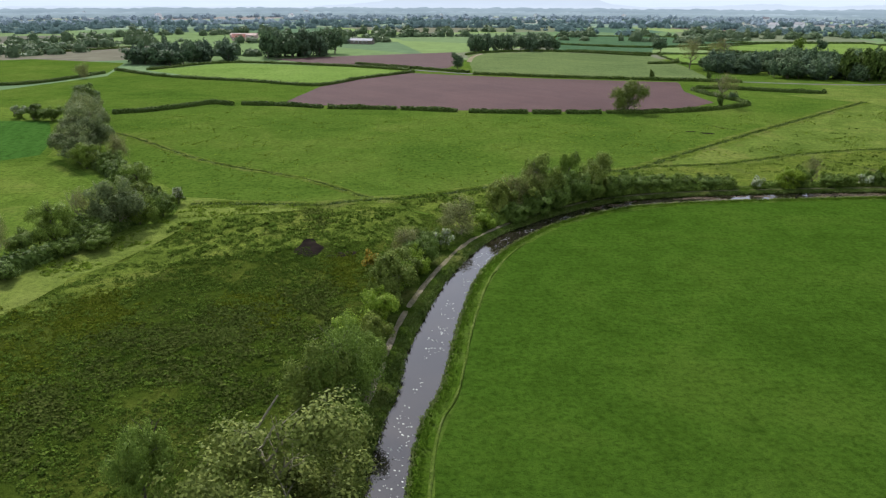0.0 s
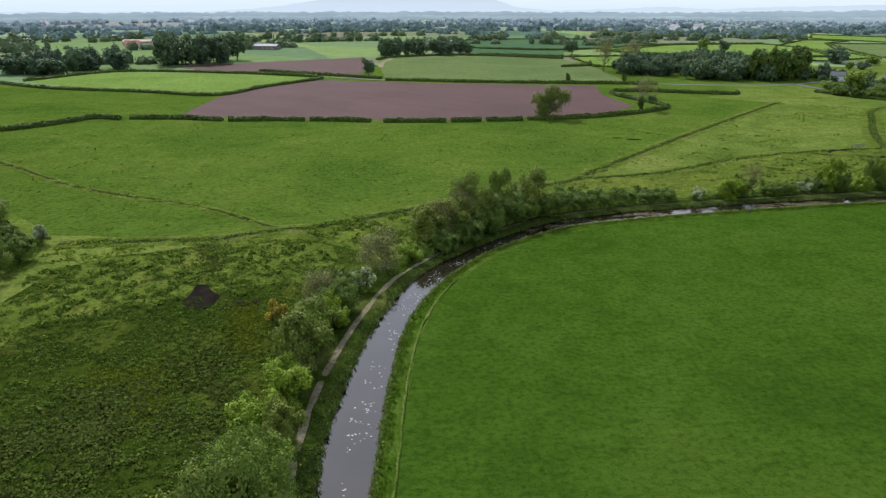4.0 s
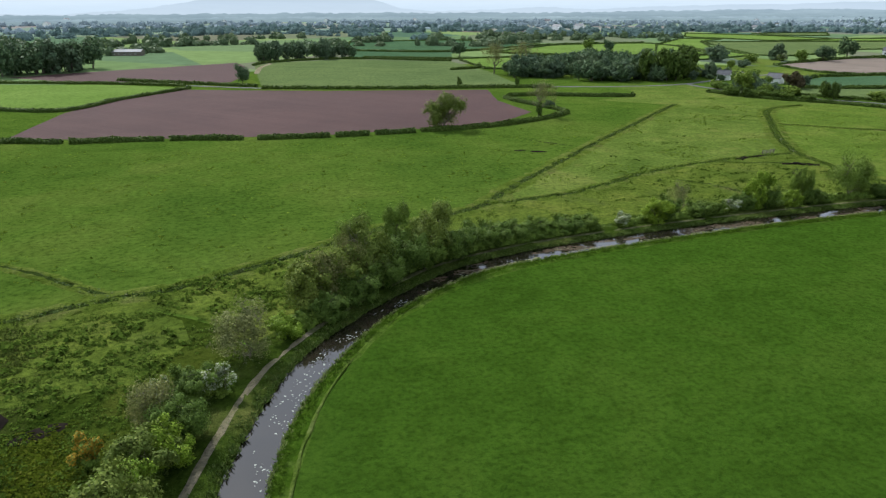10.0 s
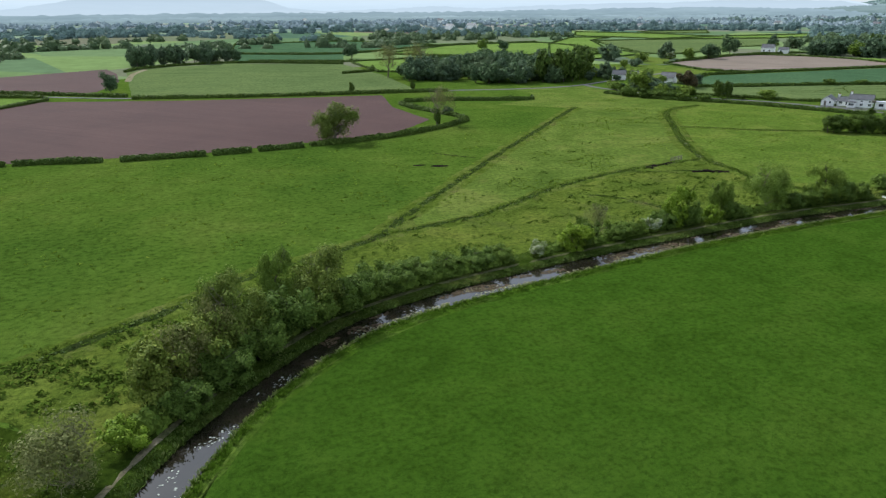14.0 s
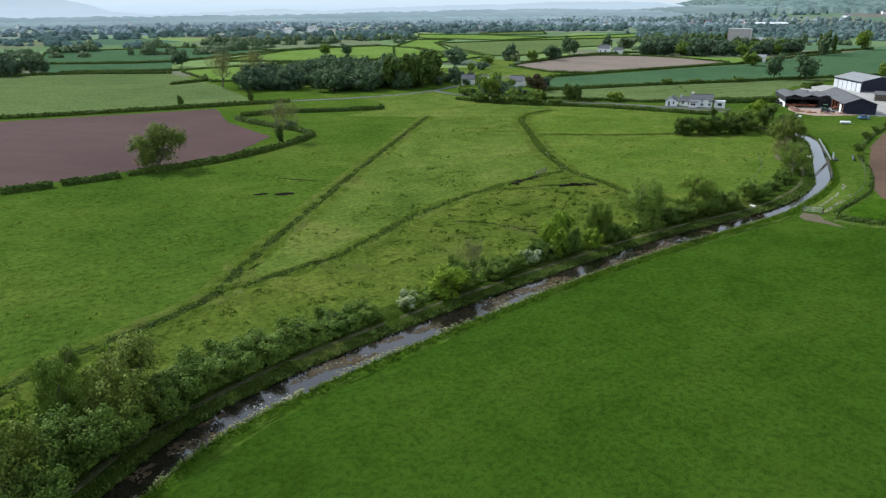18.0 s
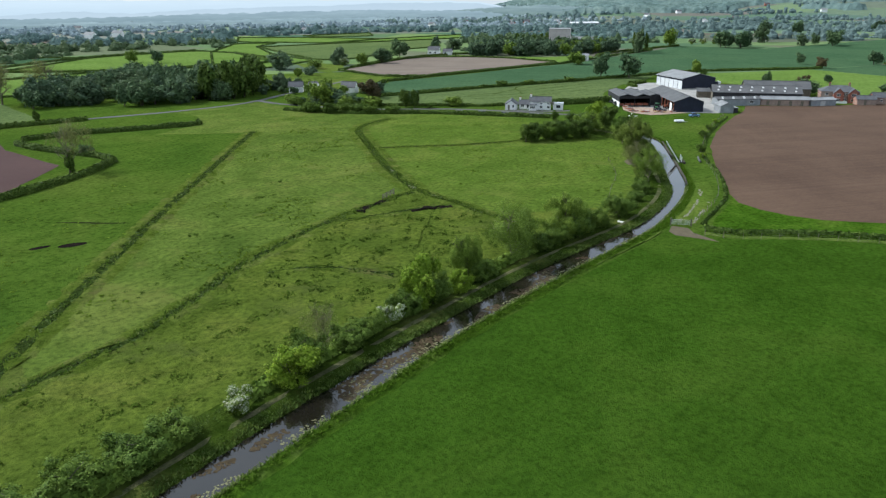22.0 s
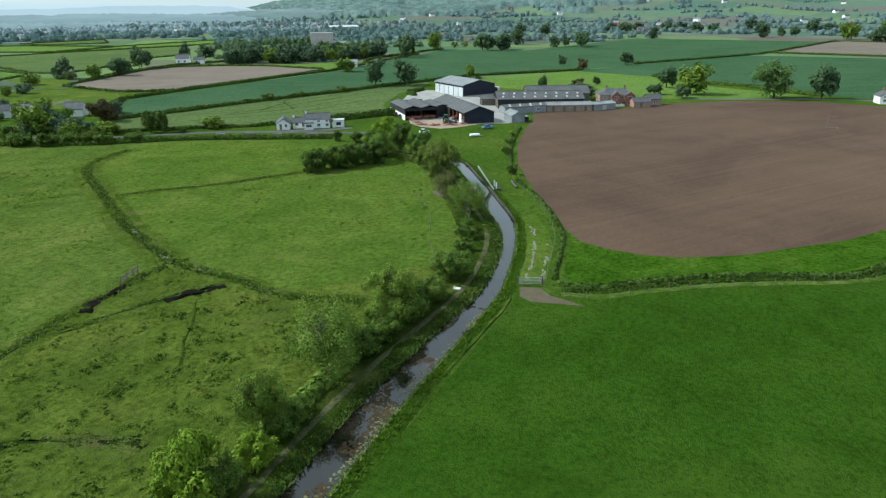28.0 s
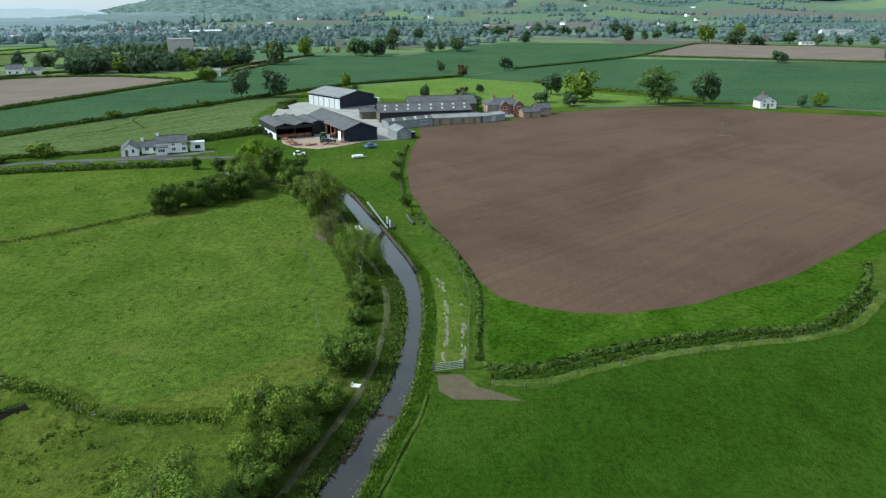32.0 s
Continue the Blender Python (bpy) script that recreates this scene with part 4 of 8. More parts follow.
lane("track_gate", [(161.6, 147.8), (165, 148.4), (170, 149.2), (180, 151.2), (189, 154.5), (198, 159)], 2.3, M["meadow_green"], "worn grass track beside the canal", 0.06)
_rr = random.Random(21)
for line in ([(191, 156), (187, 154), (183.8, 152.9), (177.5, 151.5), (173.5, 150.4), (168.3, 149.7), (164.4, 149.3)], [(181, 150.2), (176, 148.8), (171.7, 148.1), (167, 147), (164, 146.7)]):
    run = curve_pts(line, 0.7)
    for x, y in run[:: 1]:
        if noise.noise(Vector((x / 3.5, y / 3.5, 2.2))) < -0.18:
            continue
        a, b2, w = _rr.uniform(0.45, 1.0), _rr.uniform(0.14, 0.3), math.atan2(line[0][1] - line[-1][1], line[0][0] - line[-1][0])
        x, y = x + _rr.gauss(0, 0.15), y + _rr.gauss(0, 0.15)
        ring = [(a * math.cos(t) * _rr.uniform(0.6, 1.2), b2 * math.sin(t) * _rr.uniform(0.5, 1.3)) for t in np.linspace(0, 2 * math.pi, 9)[:8]]
        v = [(x + p * math.cos(w) - q * math.sin(w), y + p * math.sin(w) + q * math.cos(w), 0.085 + _rr.uniform(0, 0.012)) for p, q in ring]
        tagged(new("rut", mesh_of("rut", v, [tuple(range(8))], M["rut"])), "pale stony patch in a grass wheel rut", "track", kind="structure")
sheet("gateway", [(160.7, 149), (161.3, 146.1), (159, 144), (157.9, 141), (157, 138.6), (156.4, 142), (155.5, 146), (157, 147.9)], M["bare"], 0.07, "trodden bare earth in the gateway", "mud", 0.35)
sheet("bare_patch", [(204, 180), (207, 182.6), (210.5, 183), (209.5, 180.6), (206, 179)], M["bare"], 0.07, "reddish bare worn earth beside the trees", "mud", 0.5)
sheet("yard", [(366, 262), (388, 262), (392, 250), (388, 222), (366, 208), (352, 182), (340, 186), (333, 200), (306, 195), (299, 206), (298, 221), (306, 232), (330, 250)], M["concrete"], 0.06, "pale concrete farmyard between the barns", "yard", 0.4)
sheet("yard_apron", [(291, 209), (300, 204), (304, 221), (301, 231.5), (293, 227), (287.6, 220.5), (287, 213)], M["earth"], 0.075, "reddish earth apron before the open barn", "yard", 0.6)
sheet("cottage_drive", [(264, 263), (267, 262), (270, 253), (275, 246), (279, 242.5), (277, 241), (270, 246.5), (265.5, 255)], M["road"], 0.08, "pale gravel drive before the white cottage", "yard", 0.2)

for k in range(5):
    a = k / 5 + 0.1
    lane("tramline", [(266 + 50 * a, 303 + 18 * a - 40 * a * a), (300 + 40 * a, 278 + 30 * a), (345 + 45 * a, 268 + 32 * a)], 0.3, M["verge"], "faint wheel line through the cereal field", 0.05 + 0.002 * k)

# ------------------------------------------------------------------ trees, bushes and hedges
def crown_points(r, n, lobes, low, spread=1.0, top=1.0, fluff=0.02):
    """Leaf centres and normals of a lobed crown, unit height and half-unit radius."""
    mid, hz = (low + top) / 2, (top - low) / 2
    d = r.normal(size=(lobes, 3))
    d /= np.linalg.norm(d, axis=1)[:, None]
    rad = r.uniform(0.075, 0.19, lobes)
    reach = (r.uniform(0.12, 1.25, lobes) ** 0.6)[:, None]
    c = d * reach * np.array([0.5 - 0.13, 0.5 - 0.13, hz - 0.10]) * np.array([spread, spread, 1]) + np.array([0, 0, mid])
    c[:, :2] *= r.uniform(0.82, 1.18, 2)
    c += np.array([*r.normal(0, 0.04, 2), 0])
    k = r.choice(lobes, n, p=rad**2 / (rad**2).sum())
    e = r.normal(size=(n, 3))
    e[:, 2] += 0.25
    e /= np.linalg.norm(e, axis=1)[:, None]
    depth = 1 - 0.55 * r.uniform(0, 1, n) ** 2.2
    p = c[k] + e * (rad[k] * depth * r.uniform(0.85, 1.22, n))[:, None]
    p += r.normal(0, fluff, (n, 3)) * (1, 1, 1.3)
    p[:, 2] = np.maximum(p[:, 2], 0.01)
    f = r.uniform(0, 6, 6)
    gaps = np.sin(13 * p[:, 0] + f[0]) * np.sin(12 * p[:, 1] + f[1]) * np.sin(9 * p[:, 2] + f[2]) + 0.6 * np.sin(27 * p[:, 0] + f[3]) * np.sin(25 * p[:, 1] + f[4]) * np.sin(19 * p[:, 2] + f[5])
    keep = gaps + r.normal(0, 0.12, n) > (-0.16 if n > 5000 else -0.45)
    return p[keep], (e + r.normal(0, 0.3, (n, 3)) + (0, 0, 0.15))[keep]


def limbs(r, count, stem=0.035, low=0.25, lean=0.03, levels=1, reach=0.34, top=0.86):
    out = []
    p = [(r.normal(0, lean * k), r.normal(0, lean * k), z) for k, z in enumerate(np.linspace(0, top, 6))]
    p[0] = (0, 0, -0.01)
    out.append((p, np.linspace(stem, stem * 0.15, 6)))
    def grow(base, way, length, rad, left):
        q = [np.array(base)]
        w = np.array(way, float)
        for _ in range(3):
            w = w + r.normal(0, 0.16, 3) + (0, 0, 0.10)
            w /= np.linalg.norm(w)
            q.append(q[-1] + w * length / 3)
        out.append((q, np.linspace(rad, rad * 0.25, 4)))
        if left:
            for _ in range(4):
                k = r.randint(1, 4)
                grow(q[k], w + r.normal(0, 0.6, 3), length * 0.55, rad * 0.45, left - 1)
    for _ in range(count):
        z = r.uniform(low, top * 0.85)
        a = r.uniform(0, 2 * math.pi)
        i = z / top * 5
        b0, b1 = np.array(p[int(i)]), np.array(p[min(5, int(i) + 1)])
        base = b0 + (b1 - b0) * (i - int(i))
        grow(base, (math.cos(a), math.sin(a), r.uniform(0.3, 1.0)), reach * r.uniform(0.7, 1.15), stem * 0.45 * (1 - z * 0.6), levels)
    return tubes(out)


PROTO = {}


def make_plant(kind, seed, name, leaves, size, leaf, low, lobes, bark="bark", stems=7, levels=1, stem=0.03, top=1.0, spread=1.0, extra=None, reach=0.26, fluff=0.018):
    """A unit plant (height 1, width 1) as trunk and crown meshes, kept for planting."""
    r = np.random.RandomState(seed)
    tv, tf = limbs(r, stems, stem, max(0.06, low * 0.6), 0.02, levels, reach)
    trunk = mesh_of("trunk", tv, tf, M[bark], True)
    crown = None
    if leaves:
        p, n = crown_points(r, leaves, max(14, int(lobes * 0.55)), low, spread, top, fluff * 0.95)
        v, f = quads(p, n, size, seed)
        crown = mesh_of("crown", v, f, M[leaf])
        if extra:
            crown.materials.append(M[extra[0]])
            pick = (p[:, 2] > 0.35) & (r.uniform(size=len(p)) < extra[1])
            crown.polygons.foreach_set("material_index", pick.astype(np.int32))
    PROTO[kind] = (name, trunk, crown)


make_plant("tree_a", 11, "tree", 24000, 0.0138, "leaf", 0.05, 54, stems=10)
make_plant("tree_b", 12, "tree", 30000, 0.0122, "leaf", 0.06, 46, stems=9)
make_plant("olive_a", 13, "willow_tree", 42000, 0.0098, "leaf_sallow", 0.04, 80, "bark_pale", 14, 1, fluff=0.018)
make_plant("olive_b", 14, "willow_tree", 20000, 0.0145, "leaf_olive", 0.03, 70, "bark_pale", 14, 1, fluff=0.018)
make_plant("thin_a", 15, "multi_stemmed_tree", 24000, 0.0098, "leaf", 0.16, 60, "bark_pale", 18, 1, 0.024, fluff=0.022)
make_plant("dark_a", 16, "tree", 14000, 0.018, "leaf_dark", 0.03, 44)
make_plant("bush_a", 17, "bush", 15000, 0.0195, "leaf_hedge", 0.02, 52, stems=7, stem=0.02, levels=0, fluff=0.016)
make_plant("bush_b", 18, "bush", 13000, 0.021, "leaf_fresh", 0.02, 48, stems=7, stem=0.02, levels=0, fluff=0.016)
make_plant("bush_olive", 19, "bush", 15000, 0.02, "leaf_olive", 0.02, 60, "bark_pale", 12, 1, 0.02, fluff=0.02)
make_plant("hawthorn", 20, "hawthorn_bush", 12000, 0.023, "leaf", 0.03, 30, stems=7, stem=0.022, extra=("blossom", 0.38))
make_plant("gorse", 21, "gorse_bush", 5000, 0.034, "leaf", 0.02, 22, stems=5, stem=0.02, extra=("gorse", 0.6))
make_plant("bare_a", 22, "bare_tree", 3200, 0.012, "bud", 0.25, 46, "bark_pale", 22, 2, 0.028)
make_plant("bare_b", 23, "bare_bush", 4200, 0.017, "bud", 0.06, 60, "bark_pale", 22, 2, 0.016, fluff=0.025)
make_plant("mid_a", 24, "tree", 2300, 0.05, "leaf_oak_hazed", 0.06, 60, stems=6, levels=0, fluff=0.04)
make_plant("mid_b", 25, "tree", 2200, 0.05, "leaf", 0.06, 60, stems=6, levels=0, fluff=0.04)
make_plant("mid_c", 26, "tree", 2000, 0.052, "leaf_grey_hazed", 0.03, 50, stems=6, levels=0, fluff=0.035)
make_plant("mid_d", 27, "tree", 9000, 0.023, "leaf_pale", 0.12, 80, stems=6, levels=0)
make_plant("mid_copper", 28, "copper_beech_tree", 2400, 0.046, "copper", 0.08, 26, stems=5, levels=0)
make_plant("pine", 29, "conifer_tree", 2200, 0.048, "leaf_dark", 0.10, 40, stems=8, spread=0.75, levels=0)
make_plant("grey_a", 31, "stream_tree", 17000, 0.0165, "leaf_grey", 0.05, 66, "bark_pale", 12, 1, fluff=0.018)
make_plant("stump", 30, "ivy_clad_stump", 1600, 0.07, "leaf_dark", 0.02, 16, stems=3, stem=0.09, spread=0.9)

LOOK = {
    "tree_a": ("leafy green hedgerow tree beside the canal", "tree"), "tree_b": ("spreading green tree on the canal bank", "tree"),
    "olive_a": ("large olive-green willow with feathery foliage", "tree"), "olive_b": ("olive-green willow with soft foliage", "tree"),
    "thin_a": ("thinly leaved tree with several pale stems", "tree"), "dark_a": ("dense dark green tree with full crown", "tree"),
    "bush_a": ("dense green hedgerow bush in full leaf", "bush"), "bush_b": ("fresh yellow-green bush in new leaf", "bush"), "bush_olive": ("greyish olive willow bush with soft leaves", "bush"),
    "hawthorn": ("hawthorn bush covered in white blossom", "bush"), "gorse": ("gorse bush with orange-yellow flowers", "bush"),
    "bare_a": ("tall bare-branched tree just coming into bud", "tree"), "bare_b": ("grey-brown bush of bare twigs in bud", "bush"),
    "mid_a": ("dark green field oak with round crown", "tree"), "mid_b": ("round green tree in full leaf", "tree"), "mid_c": ("grey-green woodland tree with soft crown", "tree"),
    "mid_d": ("light green tree in new leaf", "tree"), "mid_copper": ("dark reddish-purple tree in full leaf", "tree"), "pine": ("dark conifer in a small wood", "tree"),
    "grey_a": ("feathery grey-green tree beside a stream", "tree"),
    "stump": ("dark ivy-clad tree stump in a hedge", "tree"),
}
_pr = random.Random(5)


def plant(kind, x, y, h, rad, z=0.0, group="", label=""):
    name, trunk, crown = PROTO[kind]
    lab, cat = LOOK[kind]
    ob = grouped(name, label or lab, cat, group)
    ob.matrix_basis = pose(x, y, z - 0.05, 0, 0, _pr.uniform(0, 360)) @ Matrix.Diagonal((rad * 2, rad * 2, h, 1))
    part("trunk", trunk, None, ob)
    if crown:
        part("crown", crown, None, ob)
    return ob


def plants(group, rows):
    for kind, x, y, h, rad in rows:
        plant(kind, x, y, h, rad, 0.0, group)


BANK = "trees and bushes along the towpath"
plants(BANK, [
    ("olive_a", -12.2, 46.0, 13.6, 8.0), ("thin_a", -9.9, 63.4, 11.0, 3.9), ("olive_b", -12.5, 62, 9.0, 3.6), ("tree_b", -24.3, 48.7, 9.0, 3.0), ("bush_b", -19, 41, 4.5, 3.0),
    ("tree_a", -9.6, 69.5, 7.6, 3.2), ("bush_olive", -8.0, 76.2, 5.8, 2.5), ("bush_b", -8.4, 83.6, 5.4, 3.0), ("bush_olive", -7.2, 91.8, 8.0, 3.7), ("bush_b", -7.0, 96.4, 5.2, 3.0),
    ("bush_olive", -6.2, 101, 5.4, 3.2), ("bush_b", -4.2, 103.5, 5.0, 2.8),
    ("bush_a", -9.4, 56.5, 6.0, 2.6), ("bush_a", -8.6, 60.4, 4.6, 2.2), ("dark_a", -10.0, 66.4, 6.0, 2.6), ("bush_b", -8.9, 72.6, 3.8, 2.2), ("bush_b", -8.4, 87.4, 4.6, 2.6), ("bush_b", -11.2, 79.4, 4.8, 2.8),
])
plants(BANK, [
    ("bush_a", -3.0, 106.4, 5.6, 2.8), ("hawthorn", 0.6, 114.4, 4.2, 2.2), ("bush_a", -2.9, 114.5, 4.2, 2.6), ("bare_b", -6.4, 108.6, 6.3, 3.0), ("hawthorn", -5.2, 112.6, 4.6, 1.3), ("gorse", -11.2, 105.2, 3.2, 1.6),
    ("bare_b", 3.2, 122.2, 7.4, 4.2), ("bush_b", 7.6, 126.6, 3.6, 2.6), ("bush_olive", 11.0, 133.4, 7.6, 4.0), ("bush_olive", 15.4, 136.8, 7.8, 4.0), ("olive_b", 20.2, 141.6, 10.2, 4.4), ("tree_a", 27, 150.6, 10.4, 2.9), ("bare_b", 13.5, 136, 8.2, 3.4), ("bare_b", 18, 140.4, 8.6, 3.0),
])
plants(BANK, [
    ("bush_a", 26.6, 143.6, 7.4, 4.0), ("olive_b", 33.0, 148.4, 9.4, 4.8), ("bush_a", 38.4, 150.8, 5.8, 3.6), ("bush_a", 43.6, 152.8, 4.8, 3.4), ("bush_a", 48.5, 153.8, 4.5, 3.2), ("bush_a", 53, 154.8, 4.1, 3.1), ("bush_a", 58.6, 155.7, 3.9, 3.0),
    ("bush_a", 13.4, 129.6, 4.4, 2.6), ("bush_a", 18.0, 134.4, 5.2, 3.0), ("bush_a", 22.6, 138.6, 5.6, 3.2), ("bush_a", 30.0, 144.2, 5.6, 3.2), ("bush_a", 35.2, 147.4, 5.4, 3.0),
    ("bush_a", 63.6, 156.2, 3.6, 2.6), ("hawthorn", 70.6, 156.4, 3.6, 2.1), ("bush_b", 77.5, 156.4, 5.4, 3.4), ("bush_a", 80.6, 158.0, 5.4, 2.6), ("bare_a", 83.5, 158.4, 7.6, 2.4),
])
plants(BANK, [
    ("bush_a", 87.5, 158.4, 3.6, 2.6), ("bush_a", 91.5, 158.8, 3.6, 2.4), ("hawthorn", 95.3, 159.4, 3.4, 2.2), ("bush_a", 98.8, 159.6, 4.0, 2.4), ("bush_b", 102.0, 159.6, 8.4, 3.3), ("bush_a", 103.8, 158.7, 5.6, 2.4), ("bush_a", 106.4, 159.6, 2.4, 1.8),
    ("bush_b", 109.8, 158.4, 4.1, 2.0), ("tree_b", 113.4, 160.5, 8.4, 2.5), ("bush_a", 114.6, 159.2, 4.6, 2.0), ("bush_a", 117.4, 159.6, 3.2, 2.0), ("thin_a", 125.6, 160.8, 10.2, 5.2), ("olive_b", 130.4, 163.0, 7.2, 3.6), ("bush_a", 132.6, 160.0, 3.8, 2.4),
])
plants(BANK, [
    ("tree_a", 141.4, 160.4, 9.0, 4.0), ("bush_a", 142.6, 158.6, 5.2, 2.6), ("bush_a", 136.8, 160.2, 4.2, 2.4), ("bush_a", 146.0, 159.6, 5.0, 2.6), ("bush_a", 150.2, 158.6, 4.6, 2.4), ("bush_a", 159.2, 159.1, 5.4, 3.1), ("bush_a", 166, 160.6, 2.6, 1.6), ("bush_a", 172, 162, 2.8, 1.7), ("bush_a", 178, 164, 3.2, 1.9),
    ("thin_a", 189.6, 167.6, 8.6, 3.9), ("bush_a", 182, 165.4, 3.4, 1.9), ("hawthorn", 193.5, 170.0, 4.2, 2.0), ("bare_b", 203, 177.8, 6.4, 2.6), ("olive_b", 214.5, 183.4, 10.4, 4.2), ("bare_b", 219, 186.5, 9.4, 3.4),
])
plants("bushes along the brown field fence", [("bush_a", 229.9, 171.0, 3.2, 1.4), ("bush_b", 224.5, 168.2, 1.6, 1.3), ("bush_a", 254, 180.2, 2.4, 1.5), ("bush_b", 257, 181.2, 1.5, 1.4), ("bush_a", 267.8, 183.6, 2.2, 1.2), ("bush_b", 282.5, 186.9, 1.8, 1.5)])
plants("bushes in the crop hedge", [("bush_a", 330, 311.4, 3.4, 3.2), ("bush_a", 345, 305.6, 2.8, 2.8), ("bush_a", 368, 297, 3.0, 2.9)])
plants("trees between the meadow and the farm", [
    ("bush_a", 239.8, 200.5, 6.4, 3.0), ("dark_a", 249.5, 210.6, 8.0, 4.4), ("tree_a", 240.2, 211.6, 7.0, 4.0), ("bush_b", 262, 221, 7.4, 4.0), ("bush_olive", 229, 194.5, 6.0, 3.0), ("bush_a", 255, 206, 5.4, 3.0),
    ("dark_a", 254.6, 227.1, 3.6, 2.6), ("dark_a", 254.7, 233.6, 3.6, 1.9), ("bush_a", 256.5, 222, 4.4, 2.6),
])
plants("dark copse in the meadow", [
    ("dark_a", 213.9, 218.3, 5.6, 3.0), ("dark_a", 217, 216.6, 6.0, 3.4), ("bush_a", 220.6, 215.4, 6.0, 3.4), ("dark_a", 223, 212.6, 6.2, 3.6), ("bush_a", 226.6, 212.4, 6.0, 3.4), ("dark_a", 230.3, 208.5, 6.2, 3.7), ("tree_a", 233.4, 210.6, 7.4, 3.8), ("dark_a", 219, 219.2, 5.6, 3.0), ("dark_a", 215.4, 217.4, 5.6, 3.0), ("dark_a", 221.8, 214.4, 6.0, 3.2), ("dark_a", 225, 212.8, 6.0, 3.2), ("dark_a", 228.4, 210.2, 6.0, 3.3),
])
plants("trees along the stream", [
    ("tree_a", -66.4, 115.8, 8.4, 4.2), ("bush_a", -60.5, 116.2, 4.6, 3.2), ("grey_a", -59.6, 124.5, 9.8, 5.0), ("bare_a", -65, 122, 8.6, 3.0), ("tree_a", -65.7, 149, 7.6, 4.2), ("bush_a", -54.6, 133.6, 4.8, 2.8), ("hawthorn", -54.4, 141.8, 4.0, 1.8),
    ("dark_a", -57.6, 138.6, 4.8, 2.6), ("grey_a", -97.4, 186, 9.0, 5.6), ("grey_a", -101.4, 199.9, 11.9, 6.4), ("grey_a", -106, 212, 11.5, 6.4), ("grey_a", -113, 226, 11, 6.0), ("dark_a", -129, 264, 10.4, 6.6),
])
plants("trees along the stream", [
    ("bush_a", -79.6, 167.5, 4.4, 3.2), ("bare_a", -71, 107, 8.4, 2.6), ("bush_a", -62, 110, 3.4, 2.4), ("grey_a", -92, 178, 7.4, 4.2), ("bare_b", -84, 182, 7.4, 3.6), ("bush_a", -70, 152, 4.6, 2.8), ("grey_a", -120, 240, 10.4, 5.6),
    ("hawthorn", -147.4, 247.6, 5.0, 3.0), ("dark_a", -140.4, 245.4, 5.6, 3.9), ("bush_a", -133, 243.6, 5.2, 4.0), ("bush_a", -66, 100, 3.2, 2.6), ("tree_a", -75, 92, 7.0, 4.0),
])
plants("trees along the stream", [
    ("bush_a", -63.5, 119.5, 4.6, 3.4), ("tree_a", -57, 128, 6.6, 3.6), ("bush_a", -63, 129, 5.0, 3.2), ("bush_olive", -61, 139, 5.4, 3.2), ("bush_a", -69.5, 158, 5.0, 3.4), ("tree_a", -88, 173, 7.0, 4.0), ("grey_a", -104, 206, 11, 5.6), ("grey_a", -95, 193, 10, 5.0),
    ("grey_a", -109, 219, 11.6, 5.6), ("grey_a", -117, 233, 11, 5.6), ("dark_a", -124, 250, 10.6, 5.6), ("bush_a", -83, 176, 4.4, 3.0), ("bush_a", -74, 163, 4.2, 2.8), ("bush_a", -58.5, 113.5, 3.4, 2.4), ("bush_a", -70, 112, 4.4, 3.0), ("bush_a", -74, 100, 5, 3.4),
])
plants("single field trees", [
    ("olive_b", 68.4, 268.5, 11.2, 7.2), ("bare_a", 109, 285.5, 13.0, 5.2), ("stump", 108.3, 284.6, 5.4, 1.6), ("stump", 107.9, 380.5, 5.2, 1.6), ("stump", 136.4, 377.9, 4.6, 1.5), ("mid_a", 121, 304, 3.4, 2.2), ("mid_a", 7.8, 428.5, 9.6, 4.4),
    ("mid_a", 168.8, 578.7, 10.8, 6.2), ("mid_b", 294.5, 618, 9.4, 5.2), ("mid_a", 303.7, 598.2, 9.4, 5.4), ("bare_b", -183, 372, 8, 4),
])
plants("single field trees", [
    ("mid_a", 395.5, 293.2, 13.8, 5.6), ("mid_a", 404.5, 280.7, 13.2, 7.0), ("mid_b", 450.4, 261.9, 7.6, 3.2), ("mid_b", 464.2, 348, 8.8, 6.8), ("mid_a", 547.9, 232.8, 7.4, 3.6), ("mid_copper", 523.7, 213.6, 7.8, 4.4), ("mid_a", 567.8, 194.4, 9, 5),
    ("mid_a", 405.3, 209.1, 7.4, 2.3), ("mid_copper", 400.6, 191.9, 7.8, 3.8), ("mid_a", 438, 189.9, 4.6, 2.2), ("mid_a", 437.5, 155.3, 10.4, 5.2), ("mid_b", 414, 142.6, 14, 8.2), ("mid_a", 398.3, 144.8, 5.8, 4.0), ("mid_a", 407.2, 157.6, 5.2, 4.2),
])
plants("single field trees", [
    ("mid_d", 411, 108, 15.7, 9.8), ("mid_a", 414.6, 89.2, 14.6, 6.0), ("mid_a", 412.8, 50.9, 5, 2.2), ("mid_b", 414, 44.8, 6.2, 3.8), ("mid_a", 665.5, 7.1, 9, 6.4), ("mid_a", 382, 184, 7.2, 4.8), ("mid_a", 378, 190, 6.4, 4.2), ("mid_c", 585.9, 363.8, 17.7, 5.8),
    ("mid_a", 977.1, 354.6, 16, 7), ("mid_a", 760, 264, 13.5, 7.4), ("mid_a", 692, 338, 14, 8.5), ("mid_c", 706, 322, 13, 8), ("mid_b", 720, 350, 12, 7), ("mid_a", 252, 300, 6, 3.2),
])

